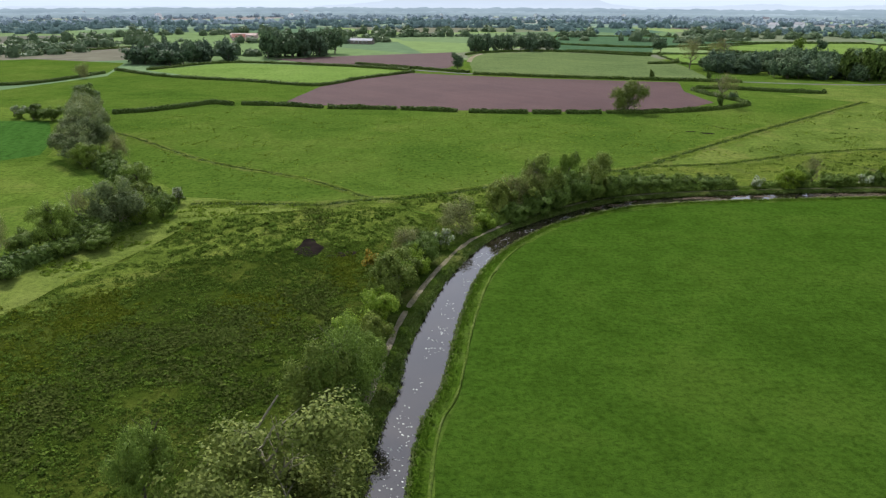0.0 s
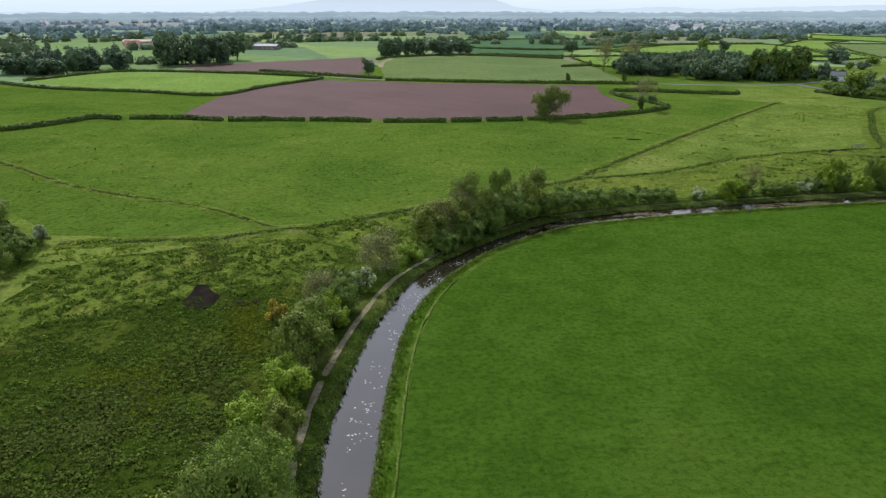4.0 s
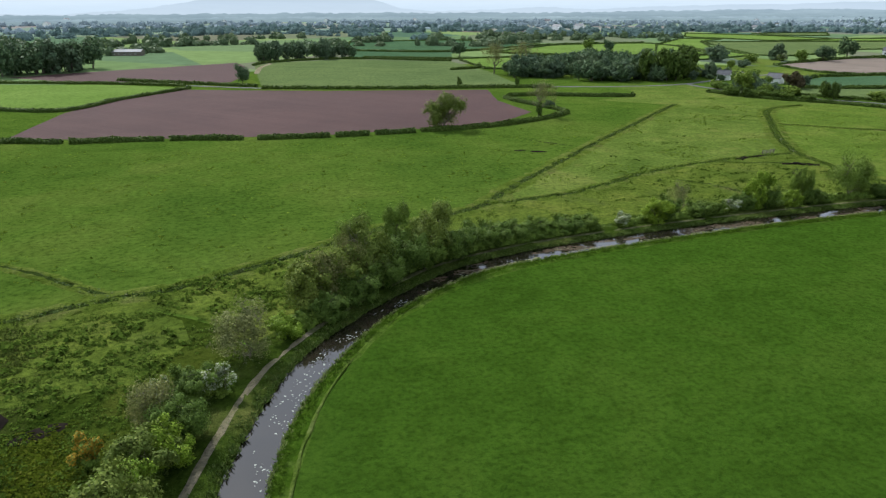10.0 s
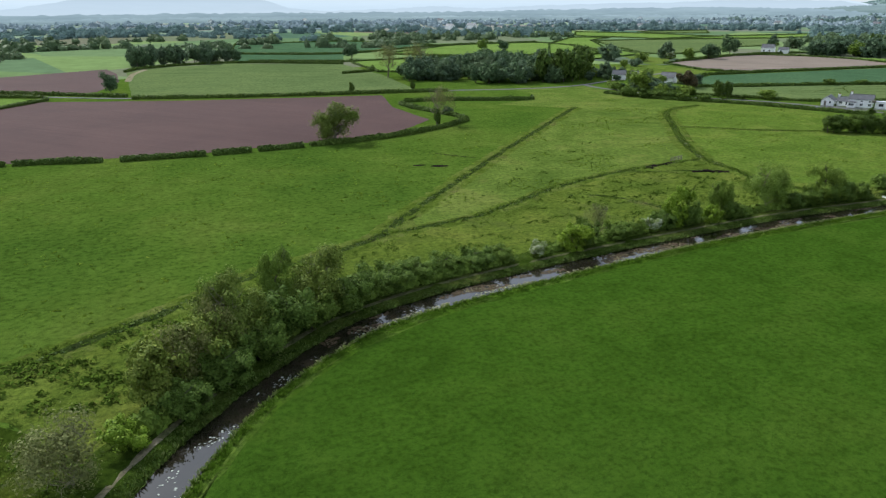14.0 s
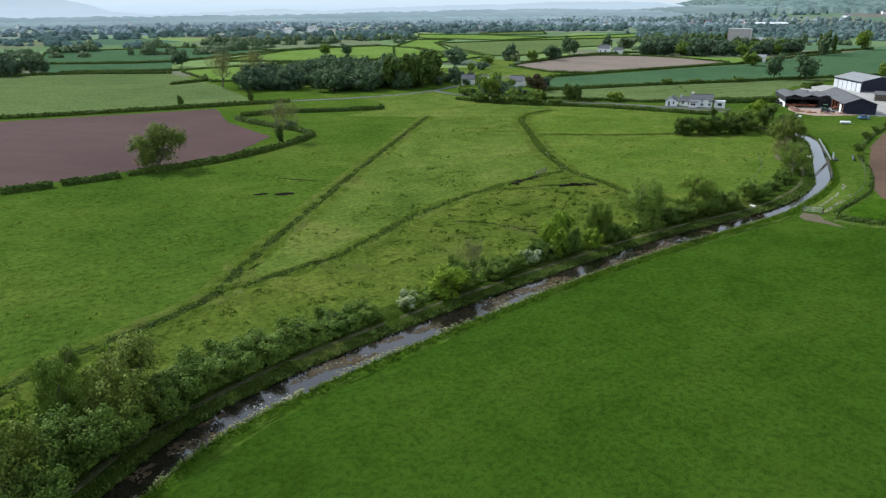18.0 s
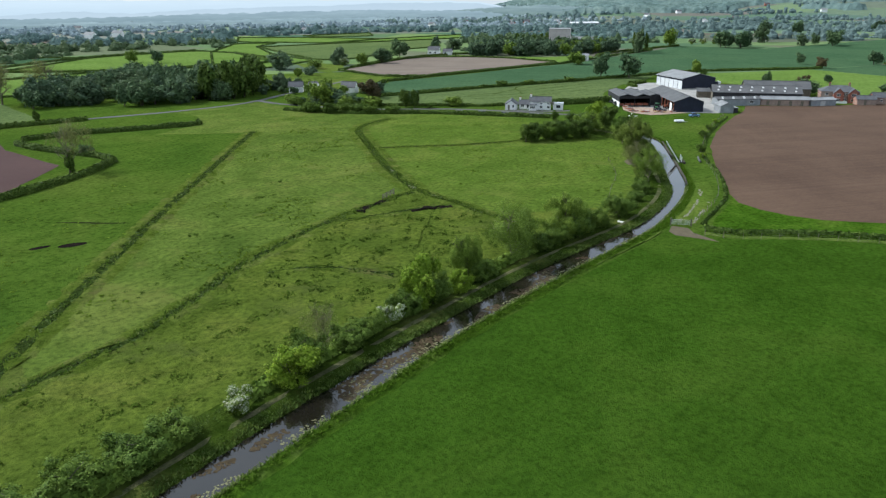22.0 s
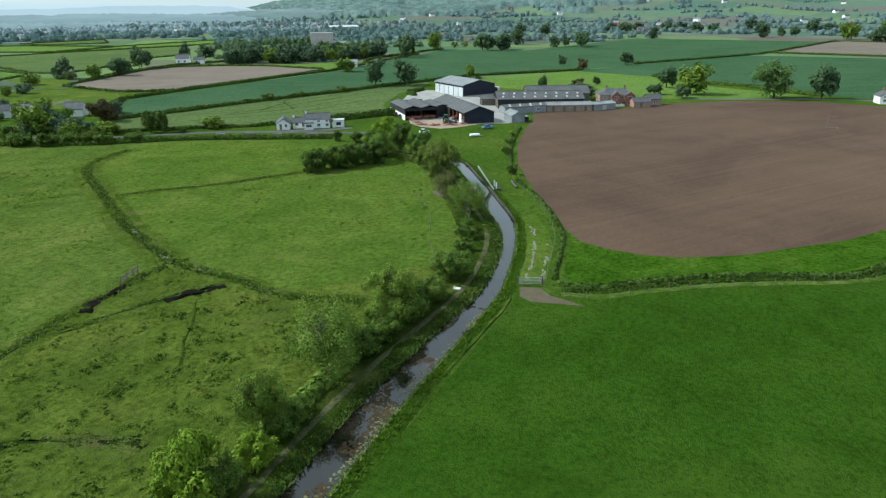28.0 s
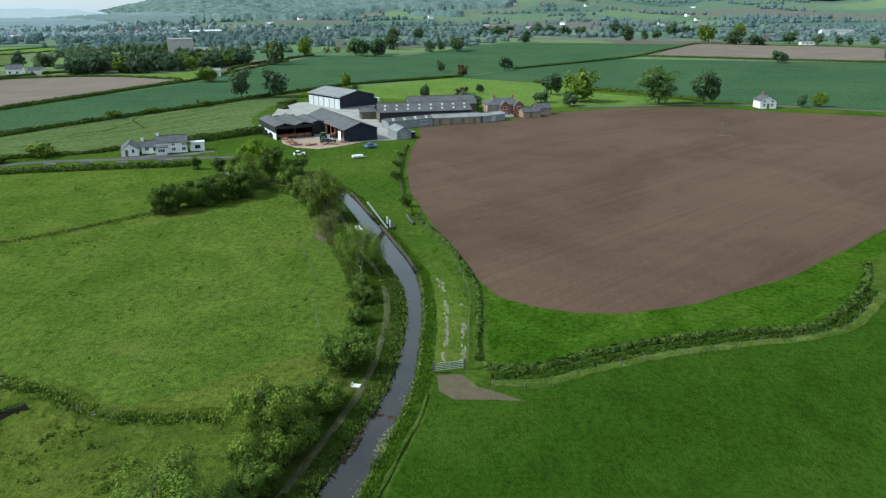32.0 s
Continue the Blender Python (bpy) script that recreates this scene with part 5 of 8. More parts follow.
plants("trees round the far crops", [
    ("mid_b", 677, 379, 16.1, 7.2), ("hawthorn", 724, 376, 6.0, 4.6), ("hawthorn", 734, 369, 6.0, 4.7), ("hawthorn", 735, 360, 6.0, 3.6), ("mid_a", 685, 331, 14.7, 6.0), ("mid_a", 687, 319, 14.7, 8.3), ("mid_c", 785, 332, 20.0, 8.3), ("mid_a", 1007, 362, 13.8, 6.5),
    ("mid_a", 777, 266, 13.4, 8.0), ("mid_c", 756, 289, 10.1, 5.7), ("mid_a", 766, 280, 10.7, 4.8), ("mid_c", 1126, 298, 12.2, 9.5), ("mid_a", 1129, 278, 13.7, 10.3), ("mid_a", 1151, 265, 13.9, 8.9), ("mid_c", 954, 220, 12.6, 6.6),
])
plants("trees round the far crops", [
    ("mid_a", 1178, 227, 14.1, 9.0), ("mid_c", 1180, 209, 12.6, 9.8), ("mid_c", 1183, 187, 12.6, 10.6), ("mid_a", 1186, 164, 11.8, 9.0), ("mid_c", 1238, 115, 16.2, 12.7), ("mid_c", 1015, 105, 17.6, 9.5), ("mid_c", 1049, 83, 11.5, 5.3), ("mid_a", 1051, 67, 11.5, 6.0),
    ("mid_a", 1183, 39, 17.5, 8.7), ("mid_c", 1186, 20, 11.4, 11.9), ("mid_b", 985, 15, 18.6, 12.5), ("mid_b", 990, -18, 22.0, 8.7), ("mid_c", 937, -5, 14.0, 11.7), ("mid_c", 928, -25, 10.4, 12.0), ("mid_a", 959, -65, 13.6, 9.8),
])
plants("trees round the far crops", [
    ("mid_a", 939, -89, 10.3, 6.0), ("mid_a", 942, -110, 9.7, 5.9), ("mid_c", 944, -121, 8.0, 4.2), ("mid_a", 924, -138, 10.6, 5.8), ("pine", 600, 375, 15.9, 2.7), ("pine", 601, 371, 16.3, 2.7), ("pine", 607, 368, 15.2, 2.8), ("pine", 638, 518, 11.0, 2.4), ("pine", 639, 513, 8.7, 2.0),
    ("pine", 654, 509, 9.3, 3.2), ("pine", 656, 502, 10.3, 3.2), ("pine", 657, 496, 10.7, 3.2),
])


def wood(group, pts, n, seed, kinds, h=(8, 13), rad=(4, 6.5)):
    r = random.Random(seed)
    for x, y in scatter_in(pts, n, seed):
        plant(r.choice(kinds), x, y, r.uniform(*h), r.uniform(*rad), 0, group)


def joined_wood(name, pts, n, seed, kinds, label, h=(8, 13), rad=(4, 6.5)):
    """A far wood whose trees cannot be told apart: crowns and trunks joined."""
    r = random.Random(seed)
    verts, faces, mats, slots, base = [], [], [], [], 0
    for x, y in scatter_in(pts, n, seed):
        _, trunk, crown = PROTO[r.choice(kinds)]
        m = np.array(pose(x, y, -0.05, 0, 0, r.uniform(0, 360)) @ Matrix.Diagonal((2 * r.uniform(*rad),) * 2 + (r.uniform(*h), 1)))
        for me in (trunk, crown):
            v = np.empty(3 * len(me.vertices))
            me.vertices.foreach_get("co", v)
            verts.append(v.reshape(-1, 3) @ m[:3, :3].T + m[:3, 3])
            faces += [tuple(base + i for i in p.vertices) for p in me.polygons]
            if me.materials[0] not in mats:
                mats.append(me.materials[0])
            slots += [mats.index(me.materials[0])] * len(me.polygons)
            base += len(me.vertices)
    me = mesh_of(name, np.vstack(verts), faces, mats[0])
    for extra in mats[1:]:
        me.materials.append(extra)
    me.polygons.foreach_set("material_index", slots)
    tagged(new(name, me), label, "woodland", kind="stuff")


joined_wood("small_wood", [(20, 563), (86, 578), (90, 590), (60, 592), (18, 580)], 24, 1, ["mid_a", "mid_a", "mid_c"], "small dark wood beside a ploughed field", (9, 13))
joined_wood("oak_wood", [(-126, 492), (-84, 520), (-80, 545), (-130, 515)], 22, 2, ["mid_a", "mid_c", "mid_a"], "tall rounded oak wood beyond ploughed fields", (13, 19), (6, 9))
joined_wood("far_wood", [(-192, 447), (-165, 441), (-138, 474), (-142, 494), (-195, 470)], 30, 3, ["mid_a", "mid_c"], "dark green wood in the middle distance", (8, 13), (5, 8))
wood("scrubby wood by the lane", [(142, 432), (158, 402), (189, 384), (218, 376), (250, 420), (266, 446), (232, 492), (170, 450)], 165, 4, ["mid_c", "mid_c", "mid_a", "mid_a"], (6.5, 11), (4, 6.5))
wood("pine belt beside the lane", [(205, 384), (224, 374), (246, 388), (252, 408), (226, 410)], 16, 5, ["pine", "mid_a", "pine"], (12, 17), (4, 6.5))
plants("trees round the lane cottages", [
    ("mid_b", 233, 333, 9.4, 5.4), ("mid_copper", 259.5, 333, 9.2, 5.6), ("mid_c", 253.5, 389, 7.8, 3.7), ("mid_b", 252.5, 366.5, 5.2, 3.4), ("mid_a", 247, 371, 3.6, 2.6), ("mid_a", 244.6, 377, 3.2, 2.4), ("mid_b", 258.6, 350.5, 4.4, 2.8), ("mid_b", 251, 357.5, 3.4, 3.0), ("mid_c", 260.5, 362, 4.6, 2.4), ("pine", 246.4, 299, 7.4, 3.0), ("pine", 247.8, 295, 7.4, 2.8), ("mid_b", 261.5, 285, 4.2, 4.4), ("mid_b", 239, 309, 4.4, 4.2), ("bush_a", 251.5, 290, 2.4, 2.2), ("mid_c", 323, 480, 10.2, 8.6), ("mid_c", 371, 479, 11, 6.5), ("mid_b", 375, 459, 8.6, 4.7), ("mid_a", 396, 463, 10.8, 7),
    ("mid_a", 436, 484, 14.5, 7.8), ("mid_c", 533, 533, 11, 5), ("mid_c", 622, 482, 9, 6), ("mid_c", 630, 466, 8.4, 6), ("mid_c", 612, 496, 8.6, 6), ("mid_a", 634, 452, 9, 5.4), ("mid_c", 540, 518, 9.4, 8.6), ("mid_b", 300, 435, 5, 3), ("mid_c", 311, 436, 4.8, 4.6), ("mid_c", 268, 346, 4.5, 3.2), ("mid_b", 242, 340, 3.6, 3.4), ("mid_b", 340, 468, 6, 5.5), ("hawthorn", 368, 470.5, 6.2, 4.6), ("mid_c", 276, 344, 4.4, 3.6),
])
joined_wood("tree_belt", [(484, 460), (497, 424), (515, 400), (552, 393), (590, 384), (604, 398), (570, 425), (520, 478)], 78, 7, ["mid_c", "mid_b", "mid_c", "mid_c"], "long belt of grey-green trees beyond fields", (7, 11.5), (4.5, 7.5))
wood("bushes along the lane", [(209, 333), (214, 314), (222, 301), (234, 289), (237, 292), (227, 305), (219, 319), (214, 335)], 20, 8, ["bush_a", "bush_a", "dark_a"], (2.4, 4.6), (2.0, 3.4))
wood("scrub round the lane cottages", [(220, 345), (228, 322), (236, 310), (246, 318), (247, 334), (260, 340), (256, 346), (240, 352), (228, 350)], 26, 12, ["mid_c", "mid_b", "mid_c", "mid_a"], (2.6, 4.6), (2.4, 4.0))
wood("scrub round the lane cottages", [(236, 378), (246, 384), (268, 372), (276, 384), (262, 402), (240, 400)], 16, 13, ["mid_c", "mid_b"], (3, 5.5), (2.6, 4.2))
for x, y, h in ((146.7, 439.9, 18.5), (168.6, 447.9, 17.6)):
    plant("bare_a", x, y, h, 8.0, 0, "tall bare poplars", "tall bare poplar standing over a scrubby wood")


def hedge(name, pts, half, high, leaf="leaf_dark", density=16, size=0.34, label="clipped dark green field hedge", seed=1, category="hedge"):
    """A run of hedge: a rounded core with a skin of leaves, uneven along its top."""
    line = curve_pts(pts, 1.4)
    r = np.random.RandomState(seed)
    tall = np.array([1 + 0.28 * noise.noise(Vector((x * 0.16, y * 0.16, seed))) + 0.12 * noise.noise(Vector((x * 0.6, y * 0.6, seed))) for x, y in line])
    nrm = normals_of(line)
    prof = [(-0.8, 0.0), (-0.85, 0.5), (-0.55, 0.82), (0, 0.92), (0.55, 0.82), (0.85, 0.5), (0.8, 0.0)]
    k = len(prof)
    v = np.zeros((len(line), k, 3))
    for j, (o, z) in enumerate(prof):
        v[:, j, :2] = line + nrm * (o * half * 0.85 + r.normal(0, 0.08, len(line)))[:, None]
        v[:, j, 2] = z * high * tall * 0.9
    f = [(i * k + j, (i + 1) * k + j, (i + 1) * k + j + 1, i * k + j + 1) for i in range(len(line) - 1) for j in range(k - 1)]
    f += [tuple(range(k - 1, -1, -1)), tuple((len(line) - 1) * k + j for j in range(k))]
    v = v.reshape(-1, 3)
    length = np.linalg.norm(np.diff(line, axis=0), axis=1).sum()
    n = int(min(6000, length * (2 * high + 2 * half) * density))
    i = r.randint(0, len(line) - 1, n)
    t = r.uniform(0, 1, n)[:, None]
    base = line[i] * (1 - t) + line[i + 1] * t
    a = r.uniform(-0.1, math.pi + 0.1, n)
    cx, cz = np.cos(a), np.abs(np.sin(a)) ** 0.6
    out = r.uniform(0.86, 1.12, n)
    p = np.c_[base + nrm[i] * (cx * half * out)[:, None], np.maximum(0.05, cz * high * tall[i] * out * r.uniform(0.35, 1, n) ** 0.4)]
    nn = np.c_[nrm[i] * cx[:, None], cz] + r.normal(0, 0.5, (n, 3))
    qv, qf = quads(p, nn, size, seed)
    me = mesh_of(name, np.vstack([v, qv]), f + (qf + len(v)).tolist(), M[leaf])
    return tagged(new(name, me), label, category, "field hedges")


HEDGES = [
    [(-119, 258.5), (-109, 264.2), (-98.4, 275.8), (-91.4, 285), (-82, 281)], [(-79, 282.5), (-62.9, 280.6), (-46.4, 275)], [(-44, 274.2), (-30, 273.6), (-18, 272.4)], [(-16, 271.8), (-9.5, 271.2), (4.9, 267)],
    [(9.2, 266), (20, 265.2), (30.7, 264.4)], [(32.5, 264.3), (43, 264.4)], [(45, 264.6), (58, 265.2)], [(60, 265.8), (77, 267), (94, 271.8), (112.2, 281), (122, 289.5)],
    [(-184.9, 413), (-142.6, 379.7), (-93.9, 360.5), (-60.6, 345.6), (-42.4, 376.5), (-20.6, 405.9), (-17, 411)], [(-260, 326), (-207.3, 339.9), (-192.3, 356.8), (-183.5, 396)], [(-168, 415), (-133.4, 462.3), (-63.4, 444.5), (-19.8, 422.5)],
    [(118.4, 342.1), (134.7, 340.1), (149.4, 333.5), (167.7, 326.8), (172, 329)], [(122, 290.5), (122, 298), (119, 309), (115.6, 323), (114.5, 336)],
]
for k, pts in enumerate(HEDGES):
    hedge("field_hedge", pts, 0.95, 1.5, seed=k + 1)
HEDGES_FAR = [
    [(16, 401), (64, 386.5), (112, 376), (150, 368)], [(-55, 459), (-16, 431), (14, 409)], [(16, 534), (31, 558), (84, 573), (149, 534)], [(96, 581), (154, 551), (160, 551)],
    [(130, 470), (150, 478), (158, 500)], [(95, 661), (177, 625), (292, 690), (395, 697)], [(203, 607), (259, 553), (359, 537), (397, 640)], [(357, 452), (459, 480), (533, 459)],
    [(312, 374), (343, 372.5), (394, 367.5), (440, 362.5), (470, 358.5), (520, 363.5), (623, 370)], [(259, 334), (275, 327.7), (291, 322.2), (312, 316.7), (340, 307.2), (364, 297.7), (387, 290.8), (425, 277.6), (464, 263)], [(263, 336), (290, 361), (310, 374)], [(464, 262), (512, 219), (524, 214)], [(492, 168), (462, 136), (452, 117), (424, 88)],
    [(500, 352), (560, 380), (690, 376)], [(576, 190), (690, 119), (740, 98), (943, 34)], [(678, -70), (724, 106)], [(412, 240), (430, 252), (451, 257)], [(-300, 329), (-262, 326)], [(-330, 520), (-294, 530), (-250, 592)],
]
for k, pts in enumerate(HEDGES_FAR):
    hedge("field_hedge", pts, 0.95, 1.5, seed=k + 30, density=7, size=0.45, label="dark field hedge between distant crops")
for k, name in enumerate(("field_7", "field_8", "field_9", "field_19", "field_20", "field_21", "field_22", "field_23", "field_17", "field_11")):
    pts = FIELD_LINES[name]
    hedge("field_hedge", resample(np.array(pts + pts[:1], float), 2 + len(pts) * 4), 0.7, 1.1, seed=k + 120, density=4, size=0.5, label="dark hedge round a distant field")
hedge("lane_hedge", [(211, 331), (216.5, 315), (223, 301), (232, 290), (238.6, 281), (244.6, 269), (250.2, 256), (255, 245), (258.4, 238)], 0.9, 1.35, "leaf_dark", seed=61, label="dark hedge between the meadow and the lane")
hedge("lane_hedge", [(228, 345), (238, 318), (248, 303), (257, 291.5), (263, 282), (268.5, 274.5), (276, 269.5), (281, 263)], 0.7, 1.1, seed=62, label="dark hedge on the far side of the lane")
hedge("bank_hedge", [(165, 144.8), (171, 146), (184, 148), (192.4, 150.6), (205.3, 156.4), (217.7, 163.3)], 0.26, 0.36, "leaf_dark", seed=63, label="low scrubby hedge beside a fence")
hedge("fence_scrub", [(218.6, 164.6), (229.5, 170.4), (241, 174.6), (254, 178.9), (267, 182.3), (284, 186.2), (298, 188.8)], 0.3, 0.42, "leaf_dark", density=22, seed=72, label="ragged low scrub along the brown field fence")
hedge("margin_hedge", [(163.6, 144), (164.4, 138.5), (169, 132.5), (174.8, 123.5), (179.3, 114), (183.2, 103.7), (191, 97.4), (202.3, 91.4), (211.5, 88.4)], 0.5, 0.48, "leaf_dark", seed=64, label="ragged low hedge along a field ditch")
hedge("garden_hedge", [(281, 262), (292, 254), (305, 246), (312, 240)], 1.6, 2.2, seed=65, label="dense dark garden hedge")
hedge("yard_hedge", [(366, 258), (372, 264), (388, 264)], 1.2, 1.6, seed=66, label="dark hedge behind the barn yard")
hedge("meadow_scrub", [(247, 205), (252, 214), (256, 224)], 1.6, 2.2, "leaf", seed=67, label="scrubby hedge between meadow and farm")
hedge("stream_scrub", [(-74, 90), (-68, 102), (-63, 112), (-60, 124), (-58, 135), (-63, 147), (-73, 160)], 1.7, 2.6, "leaf_dark", seed=70, label="dark scrub lining a small stream")
hedge("stream_scrub", [(-76, 163), (-86, 175), (-95, 190), (-103, 206), (-113, 228), (-125, 256)], 1.8, 2.8, "leaf_dark", seed=71, label="dark scrub lining a small stream")
hedge("canal_scrub", [(9, 128), (18, 137.5), (27, 145), (38, 151.2), (50, 154), (64, 156.6)], 1.6, 2.2, "leaf", seed=68, label="dark bramble scrub beneath the canal trees")
hedge("canal_scrub", [(72, 157.5), (84, 158.6), (100, 160), (120, 160.8), (140, 160.8), (154, 159.6)], 1.1, 1.6, "leaf", seed=69, label="bramble scrub beneath the canal trees")


# woods and tree rows of the far plain and hills, joined; their leaf colours hold haze
def far_trees(name, spots, mat, label, seed, leaves=34):
    """Crowns as a lumpy core with a skin of leaf clumps."""
    r = np.random.RandomState(seed)
    n = len(spots)
    base = np.array([(x, y, float(terrain(x, y))) for x, y, _, _ in spots])
    wide, tall = np.array([s[2] for s in spots]), np.array([s[3] for s in spots])
    k = np.repeat(np.arange(n), leaves)
    d = r.normal(size=(len(k), 3))
    d /= np.linalg.norm(d, axis=1)[:, None]
    d[:, 2] = np.abs(d[:, 2]) ** 1.15
    p = base[k] + d * np.stack([wide[k], wide[k], tall[k]], 1) * r.uniform(0.82, 1.04, len(k))[:, None]
    v, f = quads(p, d + r.normal(0, 0.22 if leaves < 50 else 0.4, d.shape), wide[k] * 0.2, seed)
    ring = [(math.cos(a) * s, math.sin(a) * s, z) for s, z in ((0.8, 0.02), (0.95, 0.42), (0.62, 0.82)) for a in np.linspace(0, 2 * math.pi, 7)[:6]] + [(0, 0, 0.98)]
    c = np.array(ring)[None] * np.stack([wide, wide, tall], 1)[:, None] * r.uniform(0.74, 0.98, (n, 19, 1)) + base[:, None]
    q = [(i * 6 + j, i * 6 + (j + 1) % 6, i * 6 + 6 + (j + 1) % 6, i * 6 + 6 + j) for i in range(2) for j in range(6)]
    t = [(12 + j, 12 + (j + 1) % 6, 18) for j in range(6)]
    o = len(v)
    cf = [tuple(o + 19 * m + i for i in g) for m in range(n) for g in q + t]
    tagged(new(name, mesh_of(name, np.vstack([v, c.reshape(-1, 3)]), f.tolist() + cf, mat)), label, "trees", kind="stuff")


_fr = np.random.RandomState(77)


def far_spots(n, near, far, az0, az1, clump, h):
    out = []
    while len(out) < n:
        a, d = radians(_fr.uniform(az0, az1)), math.sqrt(_fr.uniform(near**2, far**2))
        x, y = CENTRE[0] + d * math.sin(a), CENTRE[1] + d * math.cos(a)
        way = a + math.pi / 2 + _fr.normal(0, 0.4)
        for s in range(_fr.randint(*clump)):
            q = s * _fr.uniform(6, 10)
            out.append((x + q * math.sin(way) + _fr.normal(0, 3), y + q * math.cos(way) + _fr.normal(0, 3), _fr.uniform(3.0, 7.4), _fr.uniform(*h) * _fr.choice([0.4, 0.6, 0.8, 0.9, 1.1])))
    return out


def clear(spots, zones):
    return [s for s in spots if not any(inside(z, np.array(s[0]), np.array(s[1])) for z in zones)]


OPEN = [[(-340, 320), (-60, 250), (-20, 440), (-60, 500), (-130, 480), (-330, 500)], [(-130, 480), (20, 420), (160, 380), (260, 440), (300, 690), (90, 680), (0, 570)], [(200, 600), (400, 520), (410, 700), (290, 700)],
        [(260, 300), (460, 240), (700, 300), (700, 380), (540, 470), (330, 460), (250, 400)], [(400, 0), (700, -80), (950, 30), (950, 245), (690, 305), (500, 240), (400, 160)], [(500, -200), (690, -80), (420, 30)], [(300, 470), (300, 530), (390, 670), (480, 765), (560, 880), (750, 840), (775, 695), (660, 600), (560, 545), (470, 505)]]
far_trees("far_wood_middle", clear(far_spots(800, 440, 760, -62, 62, (3, 12), (5, 10)), OPEN), M["leaf_grey_hazed"], "hedgerow trees between fields of the plain", 84, 60)
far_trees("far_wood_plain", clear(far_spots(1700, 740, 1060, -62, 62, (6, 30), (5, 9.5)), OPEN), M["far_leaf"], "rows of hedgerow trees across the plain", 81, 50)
far_trees("far_wood_horizon", clear(far_spots(1900, 1040, 1340, -50, 56, (8, 40), (5, 9)), OPEN), M["haze_leaf"], "belts of trees towards the horizon, haze-tinted pale grey-green", 82, 20)
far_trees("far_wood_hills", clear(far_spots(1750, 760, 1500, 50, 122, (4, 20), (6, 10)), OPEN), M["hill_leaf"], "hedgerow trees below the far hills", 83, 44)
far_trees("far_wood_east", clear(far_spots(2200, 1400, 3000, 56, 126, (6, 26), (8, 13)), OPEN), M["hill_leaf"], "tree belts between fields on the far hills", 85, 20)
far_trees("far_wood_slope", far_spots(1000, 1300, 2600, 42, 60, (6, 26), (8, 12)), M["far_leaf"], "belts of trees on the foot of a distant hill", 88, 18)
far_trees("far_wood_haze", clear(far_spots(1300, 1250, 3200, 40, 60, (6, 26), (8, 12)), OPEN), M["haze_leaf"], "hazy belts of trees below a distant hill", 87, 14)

# ------------------------------------------------------------------ buildings
def box(x0, y0, z0, x1, y1, z1, bm=None):
    bm = bm or bmesh.new()
    v = [bm.verts.new(p) for p in ((x0, y0, z0), (x1, y0, z0), (x1, y1, z0), (x0, y1, z0), (x0, y0, z1), (x1, y0, z1), (x1, y1, z1), (x0, y1, z1))]
    for q in ((3, 2, 1, 0), (4, 5, 6, 7), (0, 1, 5, 4), (1, 2, 6, 5), (2, 3, 7, 6), (3, 0, 4, 7)):
        bm.faces.new([v[i] for i in q])
    return bm


def prism(section, x0, x1, bm=None):
    """A section in y and z, drawn out along x."""
    bm = bm or bmesh.new()
    a, b_ = [bm.verts.new((x0, y, z)) for y, z in section], [bm.verts.new((x1, y, z)) for y, z in section]
    n = len(section)
    bm.faces.new(a[::-1])
    bm.faces.new(b_)
    for i in range(n):
        bm.faces.new((a[i], a[(i + 1) % n], b_[(i + 1) % n], b_[i]))
    bmesh.ops.recalc_face_normals(bm, faces=bm.faces[:])
    return bm


